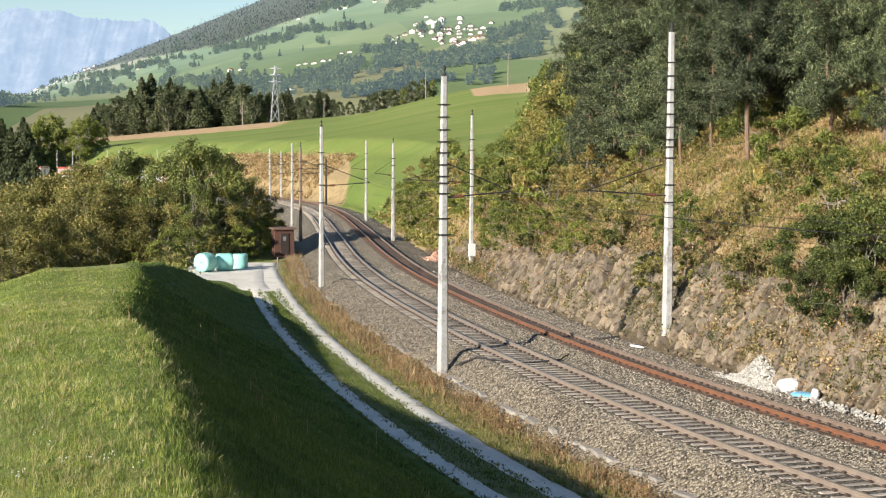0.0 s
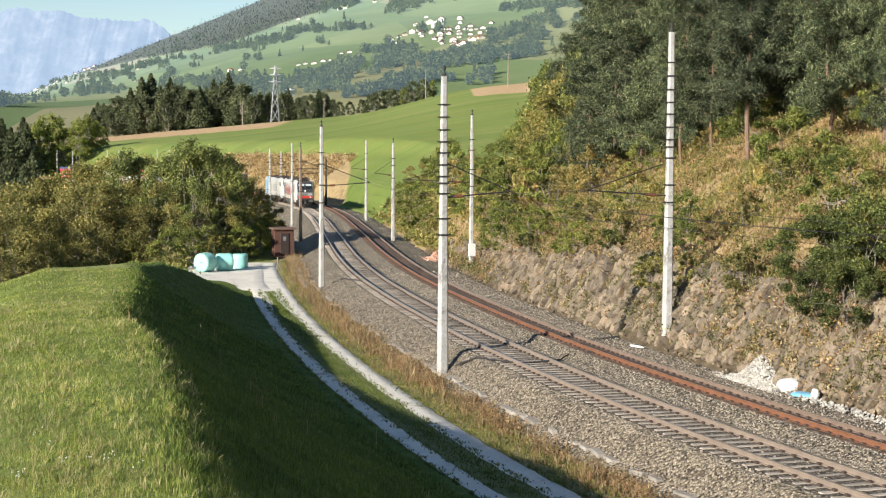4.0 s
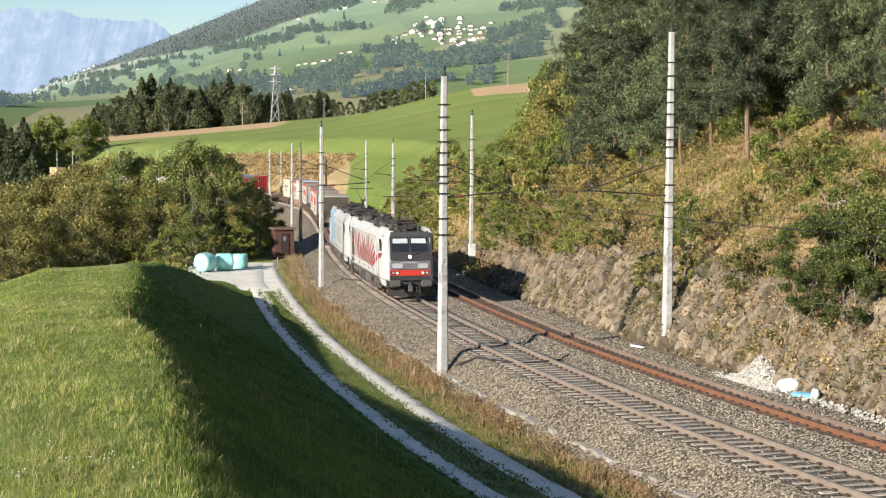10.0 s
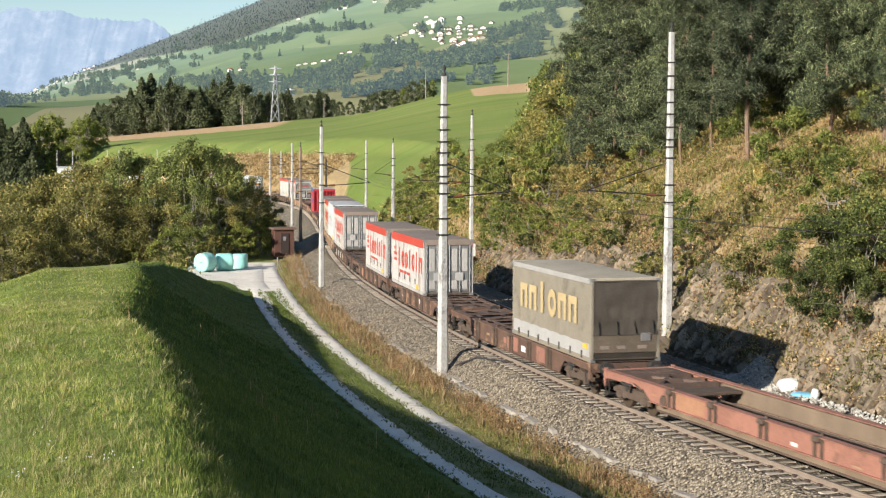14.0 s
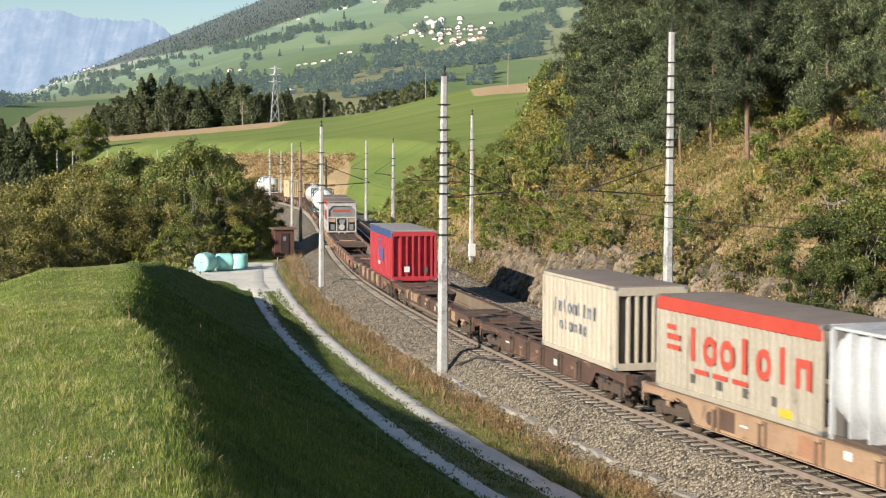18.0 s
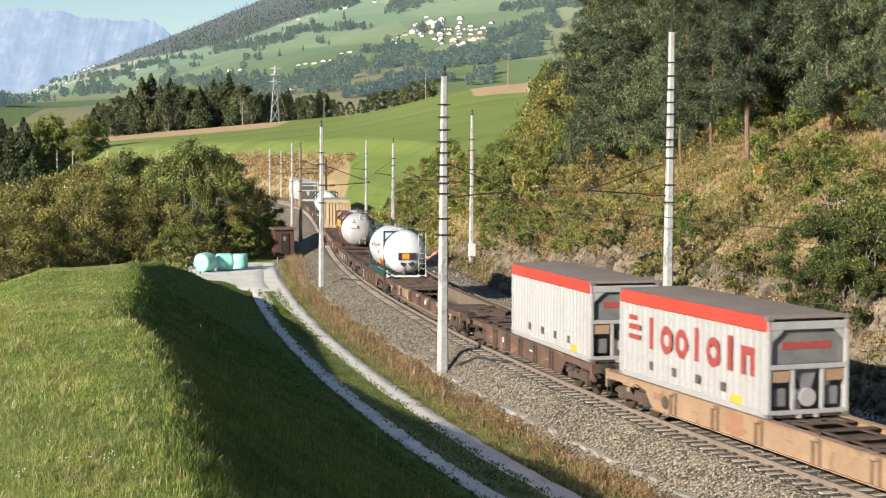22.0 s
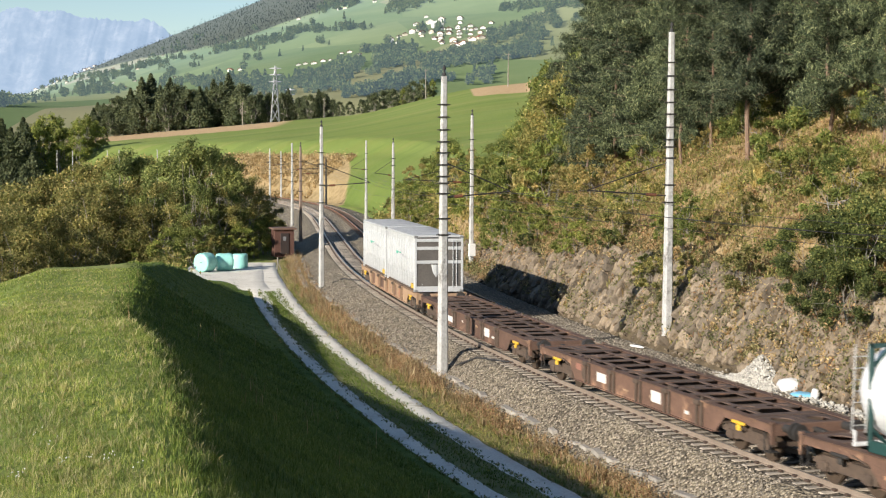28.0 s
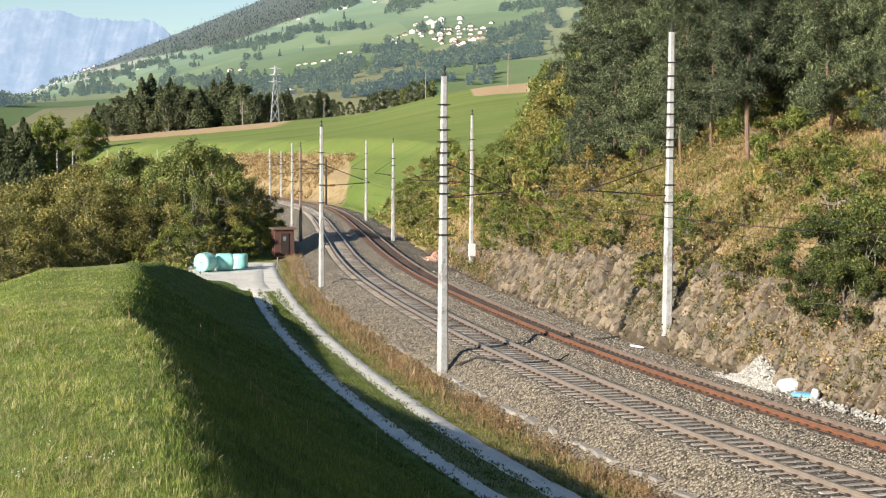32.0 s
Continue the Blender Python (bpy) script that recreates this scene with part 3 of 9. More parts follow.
def lay_sleepers(trk, mt, off, lift, cant):
    base = sleeper_mesh(mt)
    far_v, far_f = [], []
    bv = [v.co.copy() for v in base.vertices]
    bf = [list(f.vertices) for f in base.polygons]
    k = 0
    for s in np.arange(-8, 330, 0.62):
        th = heading(s)
        m = Matrix.Translation(on_line(s, off, lift)) @ Matrix.Rotation(th, 4, "Z") @ Matrix.Rotation(cant, 4, "Y")
        m = m @ pose(random.uniform(-0.03, 0.03), random.uniform(-0.03, 0.03), random.uniform(-0.012, 0.004), 0, 0, random.uniform(-0.8, 0.8))
        if k < 262:
            part("sleeper", base, None, trk, at=m)
        else:
            o = len(far_v)
            far_v += [m @ v for v in bv]
            far_f += [[i + o for i in f] for f in bf]
        k += 1
    far = part("far_sleepers", mesh_from("far_sleepers", far_v, far_f, [mt]), None, trk)
    far["kind"] = "stuff"


lay_sleepers(track_1, "sleeper", 0, 0, 0.009)
lay_sleepers(track_2, "sleeper_dark", TRACK2, LIFT2, CANT2)

# concrete kerb stones along the foot of the ballast
kerb = tagged(new("kerb"), "weathered pale concrete kerb along the ballast foot", "kerb", kind="structure")
bm = box((-0.11, -0.48, -0.35), (0.11, 0.48, 0.0), 0.02)
kerb_me = bpy.data.meshes.new("kerb_stone")
bm.to_mesh(kerb_me)
bm.free()
kerb_me.materials.append(MAT["kerb"])
for i, s in enumerate(np.arange(-8, 106, 1.0)):
    if random.random() < 0.2 and s < 60:
        continue
    p_ = on_line(s, kerb_lat(s), -0.99 + random.uniform(-0.09, 0.03))
    part("kerb_stone", kerb_me, None, kerb, at=Matrix.Translation(p_) @ pose(random.uniform(-0.05, 0.05), 0, 0, random.uniform(-5, 5), random.uniform(-18, 14), math.degrees(heading(s)) + random.uniform(-9, 9)) @ Matrix.Diagonal((random.uniform(0.8, 1.5), random.uniform(0.6, 1.02), 1, 1)))


# ---- overhead line masts ----
def mast(x, y, z0, top, w0=0.4, w1=0.24, bands=8, mt="concrete", pin=True, turn=14.0):
    """Tapered square concrete mast with dark iron bands round its upper half."""
    h = top - z0
    root = tagged(new("catenary_mast"), "tall tapered pale concrete catenary mast with dark iron bands", "mast", "catenary masts")
    root.matrix_basis = Matrix.Translation((x, y, z0)) @ pose(0, 0, 0, 0, 0, turn)
    c = 0.16

    def ring(w, z):
        a, b = w / 2, w / 2 * (1 - 2 * c)
        return [(-a, -b, z), (-b, -a, z), (b, -a, z), (a, -b, z), (a, b, z), (b, a, z), (-b, a, z), (-a, b, z)]

    part("shaft", loft([ring(w0, -0.6), ring(w0, 0), ring(w1, h)]), mt, root)
    if pin:
        bm = cyl((0, 0, h), (0, 0, h + 0.14), 0.1, 0.08, 8)
        add_cyl(bm, (0, 0, h + 0.1), (0, 0, h + 0.45), 0.035, 0.03, 6)
        add_cyl(bm, (0, 0, h + 0.28), (0, 0, h + 0.4), 0.09, 0.06, 8)
        part("top_insulator", bm, "porcelain", root)
    falls = (0.095, 0.137, 0.18, 0.22, 0.257, 0.298, 0.337, 0.36, 0.395, 0.48, 0.535) if bands > 4 else (0.16, 0.23, 0.36, 0.47)
    for fall in falls:
        t = 1 - fall
        w = w0 + (w1 - w0) * t
        bm = box((-w / 2 - 0.025, -w / 2 - 0.025, h * t - 0.035), (w / 2 + 0.025, w / 2 + 0.025, h * t + 0.035))
        add_box(bm, (-w / 2 - 0.16, -0.04, h * t - 0.02), (w / 2 + 0.16, 0.04, h * t + 0.02))
        part("band", bm, "steel_dark", root)
    return root


def along_segment(a, b, r, mt, name, parent=None, sag=0.0, n=2, label=""):
    a, b = Vector(a), Vector(b)
    rings = []
    side = (b - a).cross(Vector((0, 0, 1))).normalized()
    for i in range(n + 1):
        t = i / n
        p_ = a.lerp(b, t) - Vector((0, 0, 4 * sag * t * (1 - t)))
        rings.append([p_ + side * r, p_ + Vector((0, 0, r)), p_ - side * r, p_ - Vector((0, 0, r))])
    return part(name, loft(rings), mt, parent, label)


MAT["mast_rust"] = surface("mast_rust", (0.2, 0.14, 0.1), (0.32, 0.24, 0.19), 2, 25, 0.85, bump=0.3)
MASTS = []   # line distance, offset, height of foot, height of top, over the rails
for s, lat, z0, top in ((23.2, -2.72, -0.95, 11.4), (24.3, 7.75, -0.4, 13.5), (64.6, -3.1, -1.0, 9.9), (76.1, 8.95, -0.4, 11.0), (111.1, 5.75, -0.5, 9.1),
                        (156.2, 5.9, -0.5, 9.6), (154.9, -3.4, -0.8, 9.2), (118.6, -3.1, -1.0, 8.7), (212.2, 6.4, -0.4, 7.2), (212.1, -2.7, -0.6, 8.6), (246, 6.6, -0.5, 8.2),
                        (290, 6.2, -0.5, 8.4), (288, -3.2, -0.8, 8.4), (-18.0, -2.9, -0.9, 11.4), (-16.0, 7.6, -0.4, 12.5), (331, 6.2, -0.5, 8.4), (330, -3.0, -0.8, 8.4),
                        (372, 6.2, -0.5, 8.2), (371, -3.0, -0.8, 8.2), (415, 6.2, -0.5, 8.2)):
    foot = on_line(s, lat, z0)
    dark = (s, lat) == (212.2, 6.4)
    wide = 0.4 if s < 40 else 0.34
    root = mast(foot.x, foot.y, foot.z, GRADE * s + top, wide, wide * 0.55, 10 if s < 40 else 4, "mast_rust" if s == 118.6 else ("steel_dark" if dark else "concrete"), pin=s < 120, turn=22 if lat < 0 else 16)
    MASTS.append((s, lat, foot, root, top))


def bracket(s, lat, root, foot, side_lat, z_arm, z_top):
    """Cantilever: two struts, insulator and registration arm, from the mast over one track."""
    inv = root.matrix_basis.inverted()
    a0, a1 = on_line(s, lat, z_arm), on_line(s, lat, z_top)
    tip, tip2 = on_line(s, side_lat, z_arm + 0.25), on_line(s, side_lat * 0.8 + lat * 0.2, z_arm - 0.1)
    arm = along_segment(inv @ a0, inv @ tip, 0.03, "steel_dark", "cantilever", root)
    along_segment(inv @ a1, inv @ tip, 0.026, "steel_dark", "stay", arm)
    mid = a0.lerp(tip, 0.16)
    mid2 = a0.lerp(tip, 0.28)
    part("arm_insulator", cyl(inv @ mid, inv @ mid2, 0.07, 0.07, 8), "insulator", arm)
    along_segment(inv @ a0.lerp(tip, 0.8), inv @ tip2, 0.02, "steel_dark", "registration_arm", arm)


for s, lat, foot, root, top in MASTS:
    if s < 300:
        z = 6.35 if s < 40 else 5.9
        bracket(s, lat, root, foot, 0.2 if lat < 0 else TRACK2 + 0.2, z, z + 1.5)
# contact and carrying wires over both tracks, feeder wires along the mast heads
wires = tagged(new("overhead_wires"), "thin dark overhead line wires above the tracks", "overhead line", kind="structure")
left = sorted([m_ for m_ in MASTS if m_[1] < 0], key=lambda m_: m_[0])
right = sorted([m_ for m_ in MASTS if m_[1] > 0], key=lambda m_: m_[0])
for row, lat in ((left, 0.0), (right, TRACK2)):
    for a, b in zip(row, row[1:]):
        za, zb = (6.35 if a[0] < 40 else 5.9), (6.35 if b[0] < 40 else 5.9)
        along_segment(on_line(a[0], lat + 0.2, za - 0.55), on_line(b[0], lat - 0.1, zb - 0.55), 0.008, "wire", "contact_wire", wires, 0.02, 6)
        along_segment(on_line(a[0], lat + 0.1, za + 0.25), on_line(b[0], lat, zb + 0.25), 0.009, "wire", "carrying_wire", wires, 0.5, 8)

# ---- wayside hut, bales, post and scrap ----
def hut():
    root = tagged(new("wayside_hut"), "small dark brick wayside hut with flat rusty roof and dark door", "hut")
    c = on_line(97.5, -5.05, -0.75)
    root.matrix_basis = Matrix.Translation(c) @ Matrix.Rotation(heading(97) + radians(12), 4, "Z")
    bm = box((-0.85, -0.8, -0.3), (0.85, 0.8, 2.1))
    part("wall", bm, "brick_hut", root)
    part("roof", box((-1.05, -1.0, 2.1), (1.05, 1.0, 2.27), 0.02), "roof_brown", root)
    d = part("door", box((-0.35, -0.86, -0.05), (0.4, -0.8, 1.8), 0.01), "dark_paint", root)
    part("notice", box((-0.12, -0.885, 1.15), (0.14, -0.86, 1.5)), "galvanised", d, "small pale notice plate")
    for z in (0.3, 0.75, 1.2, 1.65):
        part("ledge", box((0.85, -0.8, z), (0.9, 0.8, z + 0.07)), "roof_brown", root)


hut()


def bale(x, y, z, r, length, turn, upright):
    root = tagged(new("silage_bale"), "round silage bale wrapped in mint-green film on gravel", "bale", "silage bales")
    n, rings = 22, []
    for u_, k in ((-0.5, 0.75), (-0.49, 0.9), (-0.44, 0.985), (-0.3, 1.01), (0, 1.02), (0.3, 1.01), (0.44, 0.985), (0.49, 0.9), (0.5, 0.75)):
        ring = []
        for i in range(n):
            a = 2 * math.pi * i / n
            rr = r * k * (1 + 0.02 * math.sin(3 * a + u_ * 5) + 0.008 * math.sin(11 * a))
            ring.append((u_ * length, rr * math.cos(a), rr * math.sin(a)))
        rings.append(ring)
    bm = loft(rings)
    part("film", bm, "mint", root, smooth=True)
    bm = bmesh.new()
    for k in range(4):
        add_box(bm, (-0.3 + 0.2 * k, -0.01, r * 1.018), (-0.27 + 0.2 * k, 0.3, r * 1.022))
    part("film_fold", bm, "mint", root)
    root.matrix_basis = Matrix.Translation((x, y, z + (length / 2 if upright else r) * 0.97)) @ pose(0, 0, 0, 0, 90 if upright else 0, turn)


for s, l, r, ln, turn, upr in ((81.3, -11.2, 0.74, 1.2, 60, False), (82.6, -9.75, 0.68, 1.25, 20, False), (85.2, -8.55, 0.62, 1.15, 10, True)):
    w = on_line(s, l, -1.14)
    bale(w.x, w.y, w.z, r, ln, turn, upr)


def rock_mesh(seed, n=10, flat=0.7):
    random.seed(seed)
    bm = bmesh.new()
    for _ in range(n + 4):
        v = Vector((random.gauss(0, 1), random.gauss(0, 1), random.gauss(0, 1))).normalized()
        bm.verts.new((v.x * random.uniform(0.42, 0.55), v.y * random.uniform(0.4, 0.5), v.z * 0.5 * flat))
    r = bmesh.ops.convex_hull(bm, input=bm.verts)
    bmesh.ops.delete(bm, geom=[g for g in r["geom_interior"] if isinstance(g, bmesh.types.BMVert)], context="VERTS")
    me_ = bpy.data.meshes.new("stone")
    bm.to_mesh(me_)
    bm.free()
    return me_


def scatter_stones(name, places, mt, label, category, sizes, seeds=5, kind="stuff"):
    """Many loose stones as one mesh."""
    V, F = [], []
    protos = []
    for k in range(seeds):
        me_ = rock_mesh(100 + k, 5)
        protos.append(([v.co.copy() for v in me_.vertices], [list(f.vertices) for f in me_.polygons]))
    random.seed(7)
    for w in places:
        pv, pf = random.choice(protos)
        k = random.uniform(*sizes)
        m = Matrix.Translation(w) @ Euler((random.uniform(-0.5, 0.5), random.uniform(-0.5, 0.5), random.uniform(0, 6.28))).to_matrix().to_4x4()
        o = len(V)
        V += [m @ (v * k) for v in pv]
        F += [[i + o for i in f] for f in pf]
    return tagged(new(name, mesh_from(name, V, F, [mt])), label, category, kind=kind)


def bed_z(s, l):
    ls, zs = [b[0] for b in BED], [b[1] for b in BED]
    return float(np.interp(l - bed_lat(s, l), ls, zs))


random.seed(3)
places = []
for _ in range(34000):
    s = -4 + 75 * random.random() ** 1.4
    l = random.uniform(-2.9, 7.2)
    if any(abs(l - r) < 0.1 for r in (-0.7525, 0.7525, TRACK2 - 0.7525, TRACK2 + 0.7525)):
        continue
    if abs(l) < 1.4 and random.random() < 0.93 or abs(l - TRACK2) < 1.3:
        continue
    if l < -1.75:
        l -= random.random() * 0.75 * float(sstep(10, 75, s))
    places.append(on_line(s, l, bed_z(s, l) + random.uniform(-0.01, 0.02)))
scatter_stones("ballast_stones", places, "stone_bits", "loose angular grey-brown ballast stones", "stones", (0.05, 0.11))


# ---- train ----
SPEED, FRONT_12 = 23.9945, -4.0007


def vehicle_pose(t, u_mid, half):
    """Pose of a vehicle whose middle lies u_mid behind the train's front, with pivots at half either side."""
    s = FRONT_12 - SPEED * (t - 12) + u_mid
    a, b = on_line(s - half), on_line(s + half)
    y = (a - b).normalized()
    x = Vector((y.y, -y.x, 0)).normalized()
    z = x.cross(y)
    m = Matrix((x, y, z)).transposed().to_4x4()
    m.translation = (a + b) / 2
    return m


MOVERS = []   # thing, middle, half base, offset pose on its carrier


def bogie(parent, y, base=1.8, r=0.46, mt="wagon_under"):
    bm = bmesh.new()
    add_box(bm, (-1.05, y - 0.22, 0.6), (1.05, y + 0.22, 0.84))
    for k in (-1, 1):
        add_box(bm, (-1.0, y + k * (base / 2 + 0.5) - 0.05, 0.5), (1.0, y + k * (base / 2 + 0.5) + 0.05, 0.62))
    b = part("bogie", bm, mt, parent)
    for x in (-1.02, 1.02):
        rings = []
        for yy, za, zb in ((-base / 2 - 0.52, 0.5, 0.62), (-base / 2 - 0.1, 0.52, 0.74), (-0.45, 0.4, 0.74), (0.45, 0.4, 0.74), (base / 2 + 0.1, 0.52, 0.74), (base / 2 + 0.52, 0.5, 0.62)):
            rings.append([(x - 0.06, y + yy, za), (x + 0.06, y + yy, za), (x + 0.06, y + yy, zb), (x - 0.06, y + yy, zb)])
        part("side_frame", loft(rings), mt, b)
        for k in (-1, 1):
            part("axle_box", box((x - 0.13, y + k * base / 2 - 0.15, 0.32), (x + 0.13, y + k * base / 2 + 0.15, 0.6), 0.04), mt, b)
            for o in (-0.25, 0.25):
                part("spring", cyl((x, y + k * base / 2 + o, 0.36), (x, y + k * base / 2 + o, 0.56), 0.085, 0.085, 8), mt, b)
    for k in (-1, 1):
        bm = bmesh.new()
        for x in (-0.75, 0.75):
            add_cyl(bm, (x - 0.065, y + k * base / 2, r), (x + 0.065, y + k * base / 2, r), r, r, 20)
            add_cyl(bm, (x - 0.09, y + k * base / 2, r), (x + 0.09, y + k * base / 2, r), 0.16, 0.16, 10)
        add_cyl(bm, (-0.8, y + k * base / 2, r), (0.8, y + k * base / 2, r), 0.08, 0.08, 8)
        part("wheelset", bm, "wheel", b)
    return b


def buffers(parent, y, d, mt="steel_dark"):
    for x in (-0.875, 0.875):
        bm = cyl((x, y, 1.05), (x, y + d * 0.5, 1.05), 0.11, 0.11, 10)
        add_cyl(bm, (x, y + d * 0.5, 1.05), (x, y + d * 0.57, 1.05), 0.23, 0.23, 14)
        part("buffer", bm, mt, parent)


MAT["wagon_under"] = surface("wagon_under", (0.042, 0.031, 0.024), (0.13, 0.09, 0.064), 4, 40, 0.85, bump=0.3)
MAT["wheel"] = surface("wheel", (0.06, 0.045, 0.035), (0.13, 0.09, 0.06), 5, 40, 0.6, 0.4, bump=0.1)
MAT["wagon_brown"] = surface("wagon_brown", (0.075, 0.043, 0.03), (0.19, 0.11, 0.077), 1.3, 30, 0.8, bump=0.2, wear=(0.36, 0.215, 0.135), wear_at=0.56, vary=0.3)
MAT["wagon_rust"] = surface("wagon_rust", (0.19, 0.085, 0.06), (0.4, 0.19, 0.135), 1.3, 30, 0.8, bump=0.2, wear=(0.13, 0.075, 0.05), wear_at=0.57)
MAT["wagon_tan"] = surface("wagon_tan", (0.26, 0.165, 0.098), (0.43, 0.285, 0.175), 1.3, 30, 0.8, bump=0.2, wear=(0.14, 0.08, 0.05), wear_at=0.58)
MAT["well_brown"] = surface("well_brown", (0.12, 0.088, 0.06), (0.25, 0.185, 0.125), 1.2, 30, 0.85, bump=0.2, wear=(0.14, 0.075, 0.05), wear_at=0.58)
MAT["wagon_deck"] = surface("wagon_deck", (0.06, 0.042, 0.034), (0.17, 0.112, 0.087), 1.6, 30, 0.85, bump=0.3, wear=(0.24, 0.13, 0.08), wear_at=0.58, vary=0.3)
MAT["rust_patch"] = surface("rust_patch", (0.26, 0.12, 0.065), (0.4, 0.22, 0.13), 3, 30, 0.85, bump=0.2)
MAT["post_tan"] = surface("post_tan", (0.16, 0.105, 0.065), (0.27, 0.18, 0.115), 2, 30, 0.8, bump=0.2)
MAT["yellow"] = plain("yellow", (0.72, 0.45, 0.045), 0.5)
MAT["tyre_black"] = plain("tyre_black", (0.03, 0.03, 0.03), 0.7)
MAT["pale_mark"] = plain("pale_mark", (0.7, 0.67, 0.62), 0.7)


def deck_plate(x0, x1, y0, y1, z, thick, hx, hy, grow=1.0):
    """Plate with an oval hole cut through it."""
    bm = bmesh.new()
    cx, cy, wx, wy = (x0 + x1) / 2, (y0 + y1) / 2, (x1 - x0) / 2, (y1 - y0) / 2
    n = 16
    rings = {}
    for zz in (z, z - thick):
        outer, inner = [], []
        for i in range(n):
            c_, s_ = math.cos(2 * math.pi * i / n), math.sin(2 * math.pi * i / n)
            k_ = 1 / max(abs(c_), abs(s_))
            outer.append(bm.verts.new((cx + wx * c_ * k_, cy + wy * s_ * k_, zz)))
            inner.append(bm.verts.new((cx + hx * c_, cy + hy * s_, zz)))
        rings[zz] = (outer, inner)
    (oa, ia), (ob_, ib) = rings[z], rings[z - thick]
    for i in range(n):
        j = (i + 1) % n
        bm.faces.new((ia[i], oa[i], oa[j], ia[j]))
        bm.faces.new((ob_[i], ib[i], ib[j], ob_[j]))
        bm.faces.new((oa[i], ob_[i], ob_[j], oa[j]))
        bm.faces.new((ia[j], ib[j], ib[i], ia[i]))
    return bm


def slab(x, a, b, y0, y1, z0, z1, bevel=0.0):
    """Box on one side of the wagon: a and b are distances out from its middle."""
    return box((min(x * a, x * b), y0, z0), (max(x * a, x * b), y1, z1), bevel)


def flat_wagon(u0, u1, colour="wagon_brown", pocket=False, marks=True, fittings="steel_dark"):
    """Container wagon: deep side sills, open perforated deck, end platforms, two bogies. Local y points in the direction of travel."""
    ln = u1 - u0
    h = ln / 2 - 0.62
    rng = random.Random(int(u0 * 10))
    tint = {"wagon_brown": "brown", "wagon_rust": "red rust", "wagon_tan": "tan"}[colour]
    lab = f"{tint} steel pocket wagon with open well" if pocket else f"{tint} steel container flat wagon with perforated open deck"
    root = tagged(new("pocket_wagon" if pocket else "container_wagon"), lab, "freight wagon", "freight wagons")
    by = h - 1.75
    mid = by - 1.6
    top = 1.16
    lo_mid = 0.62 if pocket else 0.42
    for x in (-1, 1):
        # web of the sill: deep between the bogies, raised over them
        bm = bmesh.new()
        pts_ = [(-h, top - 0.02), (-h, 0.9), (-mid - 0.55, 0.9), (-mid, lo_mid), (mid, lo_mid), (mid + 0.55, 0.9), (h, 0.9), (h, top - 0.02)]
        ring_a = [bm.verts.new((x * 1.19, y, z)) for y, z in pts_]
        ring_b = [bm.verts.new((x * 1.22, y, z)) for y, z in pts_]
        n = len(pts_)
        for i in range(n):
            j = (i + 1) % n
            bm.faces.new((ring_a[i], ring_a[j], ring_b[j], ring_b[i]))
        for i in range(3):
            bm.faces.new((ring_a[i], ring_a[i + 1], ring_a[n - 2 - i], ring_a[n - 1 - i]))
            bm.faces.new((ring_b[i], ring_b[i + 1], ring_b[n - 2 - i], ring_b[n - 1 - i]))
        bmesh.ops.recalc_face_normals(bm, faces=bm.faces)
        sill = part("side_sill", bm, colour, root)
        part("top_flange", slab(x, 1.05, 1.31, -h, h, top - 0.02, top + 0.005), colour, sill)
        part("bottom_flange", slab(x, 1.1, 1.3, -mid, mid, lo_mid - 0.025, lo_mid), colour, sill)
        # twin posts under the container spigots, with a folding spigot on top of each pair
        for k in range(5):
            y = -mid + (k + 0.5) * 2 * mid / 5 + rng.uniform(-0.15, 0.15)
            for o in (-0.16, 0.16):
                part("post", slab(x, 1.222, 1.3, y + o - 0.045, y + o + 0.045, lo_mid, top - 0.02, 0.01), "wagon_under" if colour != "wagon_tan" else "post_tan", sill)
            part("spigot", slab(x, 1.2, 1.4, y - 0.15, y + 0.15, top - 0.13, top + 0.02, 0.03), "wagon_tan" if fittings == "wagon_tan" else "wagon_under", sill)
            part("spigot_pin", cyl((x * 1.17, y, top), (x * 1.17, y, top + 0.1), 0.06, 0.035, 8), "wagon_under", sill)
        if marks:
            for k in range(5):
                y = -mid + (k + 0.05) * 2 * mid / 5 - 0.15
                ww = rng.uniform(0.15, 0.55)
                y = max(-mid + 0.1, min(mid - 0.1 - ww, y + rng.uniform(-0.2, 0.2)))
                z = rng.uniform(0.6, 0.8)
                part("panel_mark", slab(x, 1.221, 1.226, y, y + ww, z, z + rng.choice((0.06, 0.1, 0.22))), rng.choice(["rust_patch", "pale_mark", "wagon_tan", "wagon_rust"]), sill)
            if fittings == "wagon_tan" and not pocket and colour == "wagon_brown":
                for k in range(4):
                    y = -mid + (k + 1) * 2 * mid / 5
                    part("pale_panel", slab(x, 1.221, 1.228, y - 0.62, y + rng.uniform(0.1, 0.6), 0.55, 1.05), "wagon_tan", sill)
            if fittings == "wagon_tan" and pocket:
                for y, ww in ((-mid + 0.2, 1.5), (-mid + 2.0, 0.9), (mid - 1.5, 1.2)):
                    part("pale_panel", slab(x, 1.221, 1.2285, y, y + ww, 0.68, 1.08), "wagon_tan", sill)
            part("brake_wheel", cyl((x * 1.235, -mid + 0.9, 0.72), (x * 1.255, -mid + 0.9, 0.72), 0.2, 0.2, 16), "wagon_under", sill)
        part("hand_rail", cyl((x * 1.27, -by + 0.5, 1.0), (x * 1.27, -by + 1.15, 0.86), 0.025, 0.025, 6), "wagon_under", root)
    inner = h - 3.6
    z = top - 0.03
